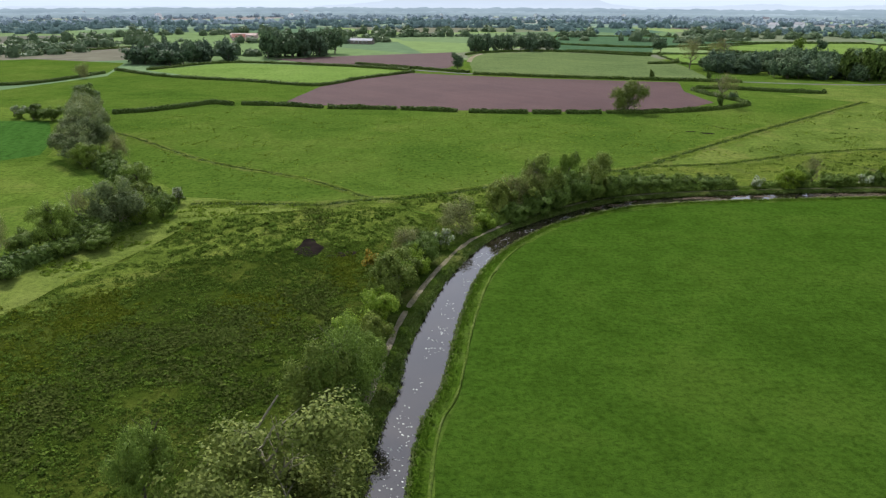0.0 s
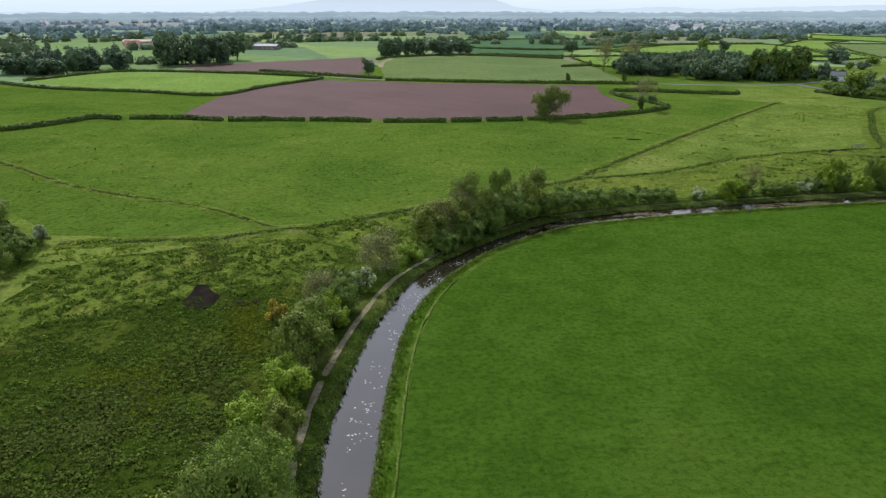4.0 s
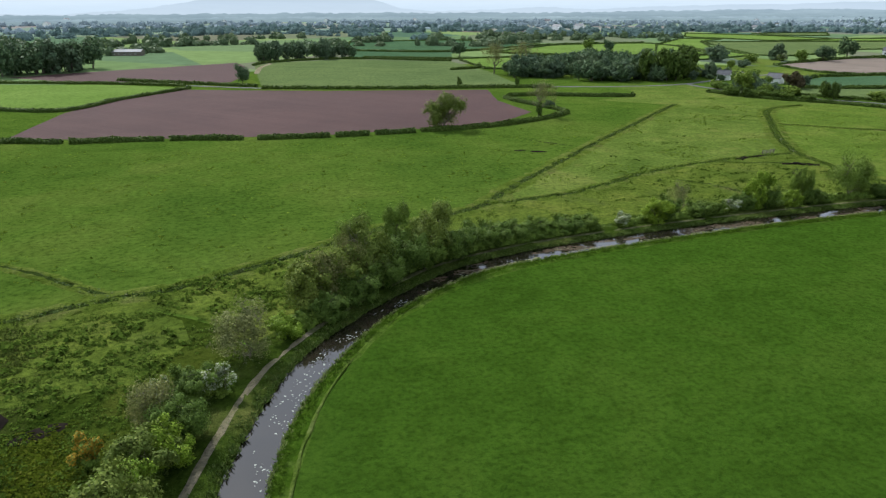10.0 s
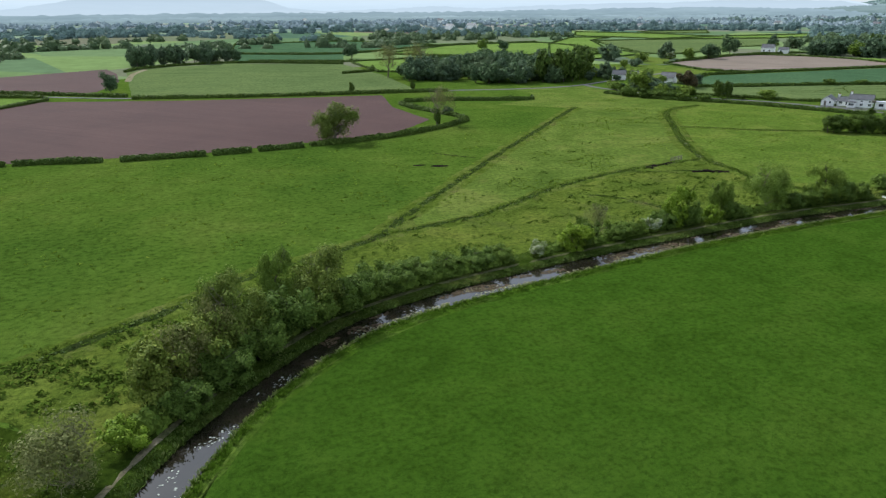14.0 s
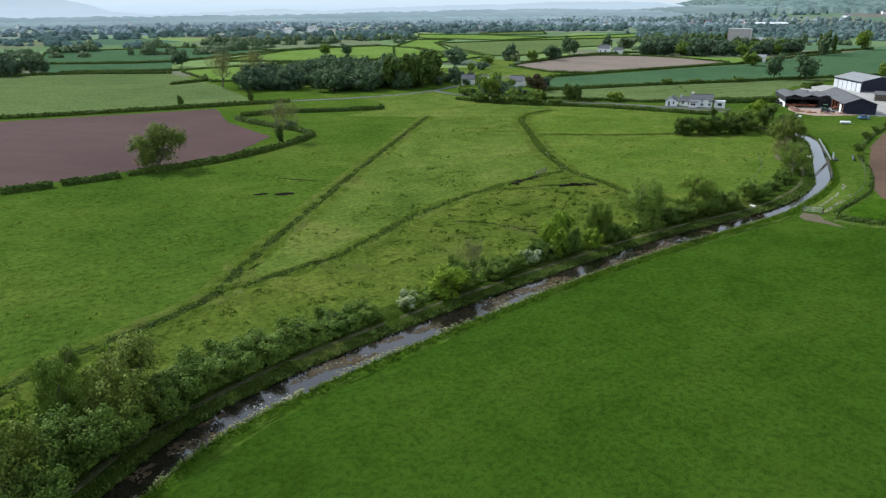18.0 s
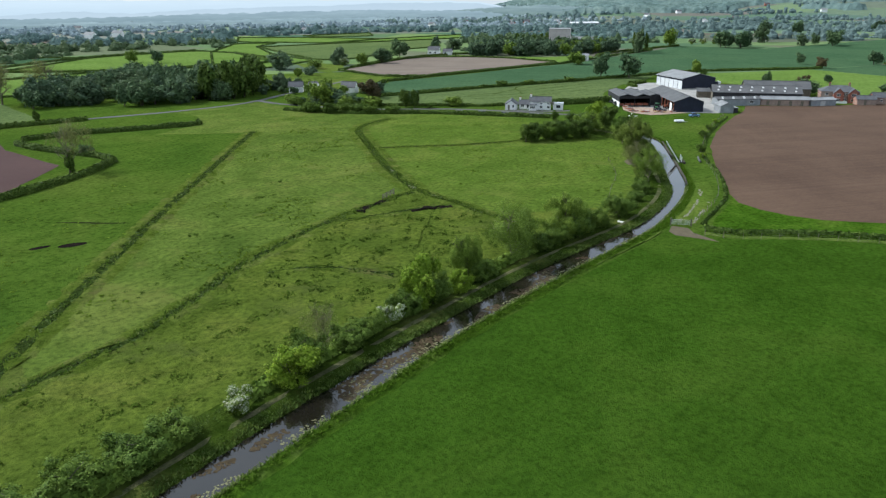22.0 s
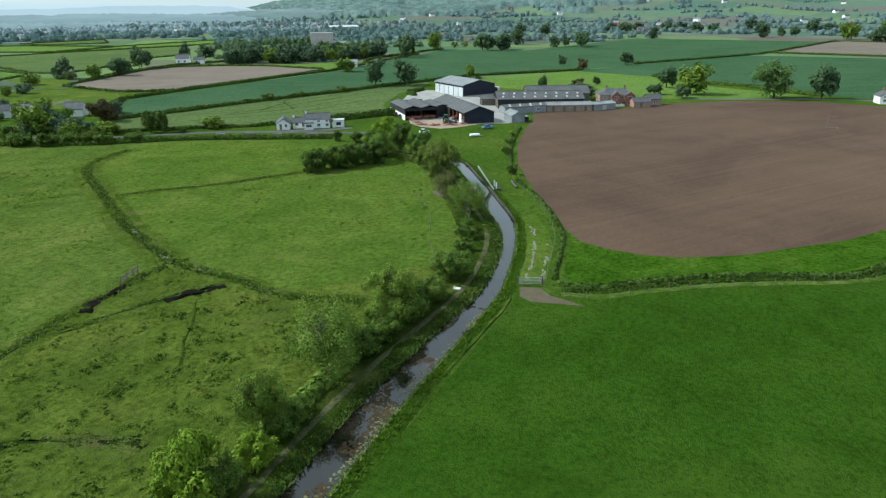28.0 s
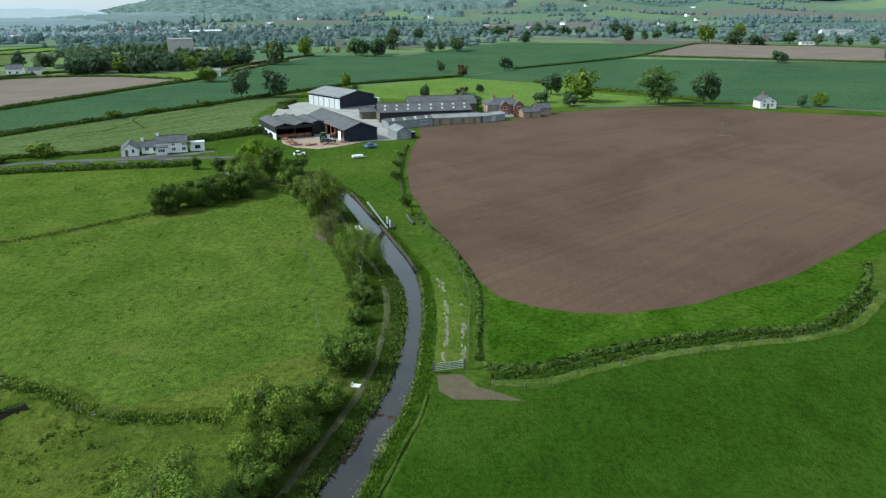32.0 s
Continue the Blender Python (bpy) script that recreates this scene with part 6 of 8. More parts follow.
class Building:
    """A gabled block: x runs along the ridge from p0 towards the heading u, y to its left."""

    def __init__(self, name, p0, u, label, category, group="farm buildings"):
        self.ob = grouped(name, label, category, group)
        self.ob.matrix_basis = pose(p0[0], p0[1], 0, 0, 0, math.degrees(math.atan2(u[1], u[0])))

    def walls(self, x0, x1, y0, y1, eave, ridge, mat):
        mid = (y0 + y1) / 2
        part("wall", prism([(y0, -0.2), (y1, -0.2), (y1, eave), (mid, ridge), (y0, eave)], x0, x1), M[mat], self.ob)
        return self

    def roof(self, x0, x1, y0, y1, eave, ridge, mat, over=0.4, thick=0.14, sheets=0, skylights=0, cap=True):
        mid, s = (y0 + y1) / 2, (ridge - eave) / ((y1 - y0) / 2)
        for a, b_ in ((y0 - over, mid), (y1 + over, mid)):
            za, zb = eave - s * over + 0.03, ridge + 0.03
            r = part("roof", prism([(a, za), (b_, zb), (b_, zb + thick), (a, za + thick)], x0 - over, x1 + over), M[mat], self.ob)
            ang = 1 if b_ > a else -1
            for k in range(skylights):
                for row in (0.3, 0.7):
                    x = x0 + (k + 0.5 + 0.12 * (row > 0.5)) * (x1 - x0) / skylights
                    y, z = a + (b_ - a) * row, za + (zb - za) * row + thick + 0.02
                    w = 0.55
                    dz = (zb - za) / (b_ - a)
                    bm = bmesh.new()
                    q = [(x - 0.36, y - w), (x + 0.36, y - w), (x + 0.36, y + w), (x - 0.36, y + w)]
                    lo = [bm.verts.new((p, t, z + (t - y) * dz)) for p, t in q]
                    hi = [bm.verts.new((p, t, z + (t - y) * dz + 0.05)) for p, t in q]
                    bm.faces.new(hi)
                    for i in range(4):
                        bm.faces.new((lo[i], lo[(i + 1) % 4], hi[(i + 1) % 4], hi[i]))
                    bmesh.ops.recalc_face_normals(bm, faces=bm.faces[:])
                    part("skylight", bm, M["skylight"], r, "pale translucent roof panel")
        if cap:
            part("ridge_cap", box(x0 - over, mid - 0.18, ridge + thick, x1 + over, mid + 0.18, ridge + thick + 0.1), M[mat], self.ob)
        return self

    def on(self, name, face, at, z0, w, h, depth, mat, lim, label="", child=None):
        """A door or window on a face: x0, x1, y0 or y1, standing proud by depth; lim: that face's place."""
        a, b_ = at - w / 2, at + w / 2
        sgn = -1 if face[1] == "0" else 1
        lo, hi = sorted((lim - sgn * 0.02, lim + sgn * depth))
        bm = box(lo, a, z0, hi, b_, z0 + h) if face[0] == "x" else box(a, lo, z0, b_, hi, z0 + h)
        p = part(name, bm, M[mat], self.ob, label)
        if child:
            lo, hi = sorted((lim + sgn * depth, lim + sgn * (depth + 0.015)))
            e = 0.12
            for k in range(child):
                c0, c1 = a + e + k * (w - e) / child, a + (k + 1) * (w - e) / child
                bm = box(lo, c0, z0 + e, hi, c1, z0 + h - e) if face[0] == "x" else box(c0, lo, z0 + e, c1, hi, z0 + h - e)
                part("pane", bm, M["glass"], p)
        return self

    def piece(self, name, b_, mat, label=""):
        part(name, box(*b_), M[mat], self.ob, label)
        return self

    def chimney(self, x, y, z0, z1, mat="brick"):
        bm = box(x - 0.4, y - 0.35, z0, x + 0.4, y + 0.35, z1)
        box(x - 0.48, y - 0.43, z1, x + 0.48, y + 0.43, z1 + 0.15, bm)
        c = part("chimney", bm, M[mat], self.ob)
        for d in (-0.2, 0.2):
            part("chimney_pot", box(x + d - 0.1, y - 0.1, z1 + 0.15, x + d + 0.1, y + 0.1, z1 + 0.5), M["rust"], c)
        return self


U = (0.766, 0.643)
# tall shed with pale doors
b = Building("tall_shed", (386.9, 223.0), (0.591, 0.806), "tall navy steel shed with pale sliding doors and grey roof", "barn")
b.walls(0, 24.2, 4.6, 21.7, 5.0, 7.0, "navy").roof(0, 24.2, 4.6, 21.7, 5.0, 7.0, "fibre_pale", 0.3)
for k in range(6):
    b.on("sliding_door", "y1", 2.2 + 4 * k, 0.0, 3.5, 4.0, 0.12, "sheet_white", 21.7, "pale sliding metal door")
b.piece("gutter", (-0.3, 21.9, 4.75, 24.5, 22.1, 4.9), "steel")
b.piece("plinth", (-0.12, 4.6, 0, 0, 21.7, 0.5), "concrete")
b.piece("lean_to", (2, 1.6, 0, 14, 4.5, 3.0), "navy").piece("tank", (2, 0.2, 1.4, 4.4, 1.4, 3.0), "white_paint", "white storage tank")
# open-fronted cattle barn, left bay
b = Building("open_barn", (306.9, 222.3), U, "open-fronted dark barn with white lower wall and grey sheet roof", "barn")
b.roof(0, 21, 0, 6.25, 4.1, 4.9, "fibre", 0.25, skylights=0).roof(0, 21, 6.25, 12.5, 4.1, 4.9, "fibre", 0.25)
b.piece("wall", (0, 12.3, 0, 21, 12.5, 2.0), "white", "white painted lower wall").piece("wall", (0, 12.32, 2.0, 21, 12.5, 4.2), "black").piece("wall", (20.8, 0, 0, 21, 12.3, 4.6), "black").piece("wall", (0.2, 0, 0, 20.8, 0.2, 4.2), "black")
for y in (0.15, 6.25, 12.2):
    for x in (0.15, 7, 14):
        b.piece("post", (x, y - 0.12, 0, x + 0.24, y + 0.12, 4.1), "black")
b.piece("lintel", (0.0, 0.2, 3.3, 0.2, 12.3, 4.2), "black")
for k in range(5):
    b.piece("feed_rail", (1.2, 0.6 + k * 2.4, 0.5, 1.3, 2.7 + k * 2.4, 1.3), "rust")
# gabled wing beside it
b = Building("barn_wing", (305.6, 200.6), U, "long dark gabled barn with grey sheet roof and open side", "barn")
b.roof(0, 37, 0, 11, 3.8, 5.8, "fibre", 0.35, skylights=0)
part("wall", prism([(0, -0.2), (11, -0.2), (11, 3.8), (5.5, 5.8), (0, 3.8)], 0, 0.25), M["navy"], b.ob)
part("wall", prism([(0, -0.2), (11, -0.2), (11, 3.8), (5.5, 5.8), (0, 3.8)], 36.7, 37), M["black"], b.ob)
b.piece("wall", (0.25, 0, 0, 36.7, 0.2, 3.8), "black").piece("wall", (17, 10.8, 0, 36.7, 11, 3.8), "black").piece("back_boards", (0.3, 6.5, 0, 16.8, 6.6, 3.2), "rust", "rusty red pen boards")
for k in range(5):
    b.piece("post", (0.4 + 4 * k, 10.7, 0, 0.7 + 4 * k, 11.0, 3.8), "rust")
b.piece("door", (3.0, 10.95, 0, 5.4, 11.05, 3.0), "white", "pale hanging door")
b = Building("barn_link", (314.0, 220.2), U, "low dark link roof between two barns", "barn")
b.walls(0, 16, 0, 6.4, 3.7, 4.4, "black").roof(0, 16, 0, 6.4, 3.7, 4.4, "fibre", 0.2)
# long grey shed with skylights
UC = (0.42, -0.9075)
b = Building("long_shed", (338.6, 209.7), UC, "long low grey-roofed shed with rows of skylights", "barn")
b.walls(0, 34, 0, 13, 3.7, 6.0, "black").roof(0, 34, 0, 13, 3.7, 6.0, "fibre", 0.4, skylights=8)
for k in range(3):
    b.on("doorway", "x0", 2.4 + 4.1 * k, 0, 3.0, 3.2, 0.05, "timber", 0, "weathered timber doors")
b = Building("rear_shed", (356.5, 203.0), UC, "grey-roofed shed behind the long shed", "barn")
b.walls(0, 26, 0, 11, 4.2, 6.8, "timber").roof(0, 26, 0, 11, 4.2, 6.8, "fibre", 0.3)
b = Building("yard_store", (345.5, 219.0), UC, "small open store at the end of the yard", "barn")
b.walls(0, 6, 0, 8, 2.6, 3.6, "timber").roof(0, 6, 0, 8, 2.6, 3.6, "fibre", 0.4)
b.on("doorway", "x0", 4, 0, 3, 2.2, 0.05, "black", 0)
b = Building("lean_to_shed", (325.0, 202.5), (0.69, -0.72), "low grey lean-to with white roof panels", "shed")
b.walls(0, 17.5, 0, 5.5, 2.5, 3.2, "blue_sheet").roof(0, 17.5, 0, 5.5, 2.5, 3.2, "fibre", 0.25, skylights=4)
b.on("window", "y0", 14, 0.9, 1.6, 1.0, 0.05, "white_paint", 0, "", 2)
b = Building("brick_range", (337.4, 189.6), (0.47, -0.883), "long low red brick range with pale grey roof", "shed")
b.walls(0, 17.6, 0, 5, 2.4, 3.3, "brick").roof(0, 17.6, 0, 5, 2.4, 3.3, "fibre_pale", 0.3)
for k in range(4):
    b.on("door", "y0", 2.5 + 4.2 * k, 0, 1.1, 1.9, 0.05, "timber", 0)
b = Building("sheet_shed", (346.2, 173.4), (0.74, -0.67), "low pale grey sheet-metal shed", "shed")
b.walls(0, 10.5, 0, 5, 2.3, 3.0, "blue_sheet").roof(0, 10.5, 0, 5, 2.3, 3.0, "fibre_pale", 0.25)
b.on("door", "y0", 5, 0, 2.0, 1.9, 0.05, "steel", 0)
b = Building("tin_shed", (309.4, 190.6), (0.80, 0.6), "small blue-grey tin shed with gable end", "shed")
b.walls(0, 8, 0, 4.8, 2.5, 3.7, "blue_sheet").roof(0, 8, 0, 4.8, 2.5, 3.7, "fibre_pale", 0.25)
b.piece("lean_to", (1, -1.9, 0, 7.5, -0.1, 1.8), "black").piece("lean_to_roof", (0.8, -2.1, 1.8, 7.7, 0.05, 1.92), "fibre_pale").on("door", "x0", 2.4, 0, 2.2, 2.2, 0.05, "blue_sheet", 0)
# red brick farmhouse
b = Building("farmhouse", (366.5, 177.0), (0.39, -0.921), "two-storey red brick farmhouse with grey slate hipped roof", "house", "houses")
b.walls(0, 15, 0, 9, 5.3, 5.35, "brick")
b.ob.location.x, b.ob.location.y = 361.9, 174.0
b.ob.scale = (0.94, 0.94, 0.82)
bm = bmesh.new()
q = [bm.verts.new(p) for p in ((-0.4, -0.4, 5.3), (15.4, -0.4, 5.3), (15.4, 9.4, 5.3), (-0.4, 9.4, 5.3), (4.2, 4.5, 7.9), (10.8, 4.5, 7.9))]
for f in ((0, 1, 5, 4), (1, 2, 5), (2, 3, 4, 5), (3, 0, 4), (3, 2, 1, 0)):
    bm.faces.new([q[i] for i in f])
part("roof", bm, M["slate"], b.ob)
for x0 in (4.6, 10.4):
    w = 4.0
    bm = bmesh.new()
    s = [(x0, -0.2), (x0 + w, -0.2), (x0 + w, 4.8), (x0 + w / 2, 6.9), (x0, 4.8)]
    a, c = [bm.verts.new((x, -2.0, z)) for x, z in s], [bm.verts.new((x, 0.2, z)) for x, z in s]
    bm.faces.new(a)
    for i in range(5):
        bm.faces.new((a[i], c[i], c[(i + 1) % 5], a[(i + 1) % 5]))
    bmesh.ops.recalc_face_normals(bm, faces=bm.faces[:])
    bay = part("gable_bay", bm, M["brick"], b.ob)
    for sx in (-1, 1):
        bm = bmesh.new()
        xm, xe = x0 + w / 2, x0 + w / 2 + sx * (w / 2 + 0.35)
        ze = 4.8 - 0.35 * 1.05
        p = [bm.verts.new(t) for t in ((xm, -2.4, 6.95), (xe, -2.4, ze), (xe, 1.5, ze), (xm, 3.6, 6.95), (xm, -2.4, 7.09), (xe, -2.4, ze + 0.14), (xe, 1.5, ze + 0.14), (xm, 3.6, 7.09))]
        for f in ((0, 1, 2, 3), (4, 5, 6, 7), (0, 1, 5, 4), (1, 2, 6, 5), (2, 3, 7, 6), (3, 0, 4, 7)):
            bm.faces.new([p[i] for i in f])
        bmesh.ops.recalc_face_normals(bm, faces=bm.faces[:])
        part("bay_roof", bm, M["slate"], b.ob)
    for z in (0.8, 3.2):
        b.on("window", "y0", x0 + w / 2, z, 1.7, 1.4, 0.06, "white_paint", -2.0, "", 2)
for x in (2.2, 9.5):
    for z in (0.9, 3.3):
        b.on("window", "y0", x, z, 1.2, 1.3, 0.06, "white_paint", 0, "", 2)
b.on("door", "y0", 9.5, 0, 1.1, 0.85, 0.1, "white_paint", 0)
for y in (2.5, 6.5):
    b.on("window", "x0", y, 3.2, 1.1, 1.3, 0.06, "white_paint", 0, "", 2).on("window", "x0", y, 0.8, 1.1, 1.4, 0.06, "white_paint", 0, "", 2)
b.chimney(3.6, 4.5, 6.8, 8.9).chimney(11.4, 4.5, 6.8, 8.9)
b.piece("garden_wall", (-3, -3.2, 0, 10, -2.95, 1.0), "white")
b = Building("brick_outhouse", (360.5, 160.2), (0.5, -0.866), "low red brick outhouse with dark slate roof", "shed", "houses")
b.walls(0, 7, 0, 5, 2.2, 3.4, "brick").roof(0, 7, 0, 5, 2.2, 3.4, "slate", 0.25).on("door", "y0", 3, 0, 1, 1.9, 0.05, "timber", 0)
b = Building("brick_outhouse", (368.0, 156.0), (0.5, -0.866), "brick outhouse with slate roof beside a hedge", "shed", "houses")
b.walls(0, 6, 0, 5, 2.6, 4.2, "brick").roof(0, 6, 0, 5, 2.6, 4.2, "slate", 0.25).on("window", "y0", 3, 0.9, 1, 1, 0.05, "white_paint", 0, "", 1)

# white cottage by the lane
wall_line = curve_pts([(250.9, 276.5), (254.6, 268), (258.6, 256.5), (262.6, 245.6)], 3.0)
for k, (p, q) in enumerate(zip(wall_line, wall_line[1:])):
    if k % 3 == 0:
        ln = math.dist(p, q)
        ob = new("roadside_wall", bm_mesh("roadside_wall", box(0, -0.2, -0.05, ln * 0.96, 0.2, 0.4 + 0.1 * (k % 2)), M["fibre_pale"]))
        ob.location, ob.rotation_euler[2] = (p[0], p[1], 0.0), math.atan2(q[1] - p[1], q[0] - p[0])
        tagged(ob, "low pale roadside wall broken by plants", "wall", "roadside walls")
UH = (0.53, -0.848)
_cottage = []
b = Building("cottage_wing", (267.8, 258.6), (0.848, 0.53), "white single-storey cottage wing with slate roof", "house", "white cottage")
_cottage.append(b.ob)
b.walls(0, 9, 0, 5.2, 2.1, 3.7, "white").roof(0, 9, 0, 5.2, 2.1, 3.7, "slate", 0.3)
b.on("window", "x0", 1.6, 0.9, 0.9, 1.2, 0.05, "white_paint", 0, "", 1).on("door", "x0", 3.6, 0, 0.9, 2.0, 0.05, "timber", 0).on("window", "y0", 4.5, 1.0, 1.2, 1.0, 0.05, "white_paint", 0, "", 2)
b = Building("cottage_link", (270.6, 259.3), UH, "low white cottage range with slate roof", "house", "white cottage")
_cottage.append(b.ob)
b.walls(0, 5.6, 0, 6, 2.0, 3.4, "white").roof(0, 5.6, 0, 6, 2.0, 3.4, "slate", 0.3)
b.on("window", "y0", 1.6, 0.9, 1.4, 1.1, 0.05, "white_paint", 0, "", 2).on("window", "y0", 4.2, 0.5, 1.4, 1.6, 0.05, "white_paint", 0, "", 2).chimney(0.4, 3, 3.2, 4.2, "white")
b = Building("cottage", (272.2, 254.6), UH, "two-storey white rendered cottage with slate roof and chimneys", "house", "white cottage")
_cottage.append(b.ob)
b.walls(0, 9.5, 0, 7, 3.2, 4.8, "white").roof(0, 9.5, 0, 7, 3.2, 4.8, "slate", 0.35).chimney(0.5, 3.5, 4.4, 5.6, "white")
b.piece("porch_roof", (-0.6, -3.4, 2.2, 3.4, -0.1, 2.4), "slate").piece("porch", (-0.3, -3.1, 0, 3.1, -0.05, 2.2), "white").on("window", "y0", 1.4, 0.8, 2.2, 1.1, 0.05, "white_paint", -3.1, "", 3)
for x in (5.2, 8.4):
    b.on("window", "y0", x, 2.1, 1.1, 0.8, 0.05, "white_paint", 0, "", 2).on("window", "y0", x, 0.6, 1.3, 1.1, 0.05, "white_paint", 0, "", 2)
b.on("balcony", "y0", 10, 2.3, 1.6, 0.9, 0.8, "timber", 0)
b = Building("cottage_annexe", (278.2, 246.0), UH, "small flat-roofed white annexe", "house", "white cottage")
_cottage.append(b.ob)
b.walls(0, 4.6, 0, 3.6, 2.5, 2.55, "white").piece("roof", (-0.2, -0.2, 2.55, 4.8, 3.8, 2.7), "sheet_white").on("window", "y0", 2.4, 0.8, 1.8, 1.1, 0.05, "slate", 0, "", 2)
for ob in _cottage:  # the whole house is a little shorter than its ranges
    ob.location.x, ob.location.y = 265.0 + 0.86 * (ob.location.x - 265.0), 263.0 + 0.86 * (ob.location.y - 263.0)
    ob.scale = (0.86, 0.86, 0.96)
# white house by the far lane
b = Building("white_house", (406, 62.2), (0.98, 0.2), "small white gabled house with slate roof", "house", "houses")
b.walls(0, 7, 0, 6.6, 3.2, 4.9, "white").roof(0, 7, 0, 6.6, 3.2, 4.9, "slate", 0.35).chimney(6.4, 3.3, 4.4, 5.7)
for y in (1.7, 4.9):
    b.on("window", "x0", y, 2.5, 1, 0.9, 0.05, "white_paint", 0, "", 2).on("window", "x0", y, 0.8, 1.1, 1.2, 0.05, "white_paint", 0, "", 2)
b.on("door", "x0", 3.3, 0, 1, 2, 0.05, "timber", 0)
# cottages by the lane bridge and far houses
FAR = [("cottage", (249, 377), (0.72, -0.69), 6.5, 5, 2.8, 4.8, "white", "slate"), ("cottage", (255.5, 371.5), (0.3, -0.95), 4.5, 5, 2.6, 4.6, "white", "slate"), ("cottage", (262.8, 356), (0.43, -0.9), 7, 5, 2.8, 5.0, "white", "slate"),
       ("cottage", (472, 488), (0.5, -0.86), 9, 6, 4.2, 6.6, "white", "slate"), ("cottage", (481, 480), (0.5, -0.86), 7, 5, 3, 4.6, "white", "slate"), ("far_house", (492, 366), (0.5, -0.86), 9, 6, 3, 4.6, "white", "fibre_pale"),
       ("far_barn", (-85, 654), (0.95, -0.2), 22, 9, 3, 4.6, "timber", "fibre_pale"), ("far_barn", (-206, 480), (0.9, 0.3), 20, 9, 3, 5, "brick", "slate"), ("far_house", (-198, 694), (0.95, 0.1), 12, 7, 3, 5.4, "mill", "brick"), ("far_barn", (-210, 730), (1, 0), 26, 9, 3, 4.6, "mill", "mill"),
       ("far_mill", (654, 492), (0.45, -0.89), 20, 14, 14, 14.8, "mill_pale", "fibre_pale"), ("far_works", (678, 482), (0.4, -0.9), 22, 12, 4, 6, "sheet_white", "fibre_pale"), ("far_works", (1050, 722), (0.75, -0.66), 62, 20, 6, 8, "fibre_pale", "sheet_white"),
       ("far_barn", (1208, -163), (0.12, -0.99), 42, 14, 5, 8, "white", "fibre_pale"), ("far_barn", (935, -72), (0.15, -0.99), 14, 7, 2.6, 3.6, "white", "fibre_pale"), ("far_barn", (1010, -52), (0.3, -0.95), 16, 9, 4, 7, "brick", "slate"), ("far_house", (1120, 260), (0.3, -0.95), 16, 9, 5, 8, "brick", "slate")]
for k, (name, p, u, ln, wd, ev, rg, wm, rm) in enumerate(FAR):
    b = Building(name, p, u, {"cottage": "white country cottage with grey slate roof", "far_house": "distant house among trees with pitched roof", "far_barn": "distant pale farm building with sheet roof", "far_mill": "tall distant mill building above the trees", "far_works": "distant white industrial building among trees"}[name], "barn" if "barn" in name or "works" in name or "mill" in name else "house", "distant buildings")
    b.walls(0, ln, 0, wd, ev, rg, wm).roof(0, ln, 0, wd, ev, rg, rm, 0.3)
    for j in range(max(1, int(ln / 4))):
        b.on("window", "y0", 2 + 4 * j if ln > 4 else ln / 2, ev * 0.35, 1.2, 1.2, 0.05, "white_paint" if wm != "white" else "slate", 0, "", 1)
_hr = random.Random(9)
for k in range(34):
    a, d = radians(_hr.uniform(48, 100)), _hr.uniform(1050, 2100)
    x, y = CENTRE[0] + d * math.sin(a), CENTRE[1] + d * math.cos(a)
    b = Building("far_house", (x, y), (_hr.uniform(-1, 1), 1), "tiny pale house on the distant hillside", "house", "hillside houses")
    b.ob.location.z = float(terrain(x, y)) - 0.5
    b.walls(0, 11, 0, 8, 5, 8, _hr.choice(["white", "white", "brick"])).roof(0, 11, 0, 8, 5, 8, _hr.choice(["slate", "fibre_pale"]), 0.3, cap=False)
for k in range(14):
    a, d = radians(_hr.uniform(-35, 48)), _hr.uniform(900, 1700)
    b = Building("far_house", (CENTRE[0] + d * math.sin(a), CENTRE[1] + d * math.cos(a)), (_hr.uniform(-1, 1), 1), "tiny pale house on the distant plain", "house", "houses of the plain")
    b.walls(0, 12, 0, 8, 5, 8, "white").roof(0, 12, 0, 8, 5, 8, _hr.choice(["slate", "fibre_pale"]), 0.3, cap=False)

# ------------------------------------------------------------------ fences, gate, lift bridge
def fence(name, pts, z, gap, label, high=1.15, wires=3, post="timber", thick=0.035):
    line = curve_pts(pts, 1.0)
    length = np.linalg.norm(np.diff(line, axis=0), axis=1).sum()
    spots = resample(line, max(3, int(length / gap)))
    f = grouped(name, label, "fence", "wire fences", at=(spots[0][0], spots[0][1], z))
    me = bm_mesh("post", box(-thick, -thick, -0.2, thick, thick, high), M[post])
    r = random.Random(len(spots))
    for x, y in spots:
        o = part("post", me, None, f)
        o.matrix_basis = pose(x - spots[0][0], y - spots[0][1], 0, r.uniform(-4, 4), r.uniform(-4, 4), r.uniform(0, 90))
    for w in range(wires):
        h = high - 0.12 - w * 0.36
        path = [((x - spots[0][0], y - spots[0][1], h)) for x, y in spots]
        v, fc = tubes([(path, [0.006] * len(path))])
        part("wire", mesh_of("wire", v, fc, M["wire"]), None, f)
    return f


fence("wire_fence", [(159.2, 142.1), (160.2, 136.7), (164.4, 131.9), (169.4, 124.8), (174.5, 114.5), (179.3, 107), (182.4, 100.2), (193, 93.6), (206, 83)], 0.02, 3.0, "post and wire fence beside a field ditch", 1.2)
fence("wire_fence", [(165, 146.2), (171, 147.2), (183, 149.2), (191.5, 151.8), (204.5, 157.4), (217, 164.3), (228, 170.4), (247, 177), (271, 184.5), (300, 190.8)], 0.03, 3.2, "post and wire fence beside the brown field")
fence("wire_fence", [(166, 165), (176, 170), (190, 176), (205, 186)], 0.03, 3.4, "old wire fence across the meadow edge", 1.1, 2)

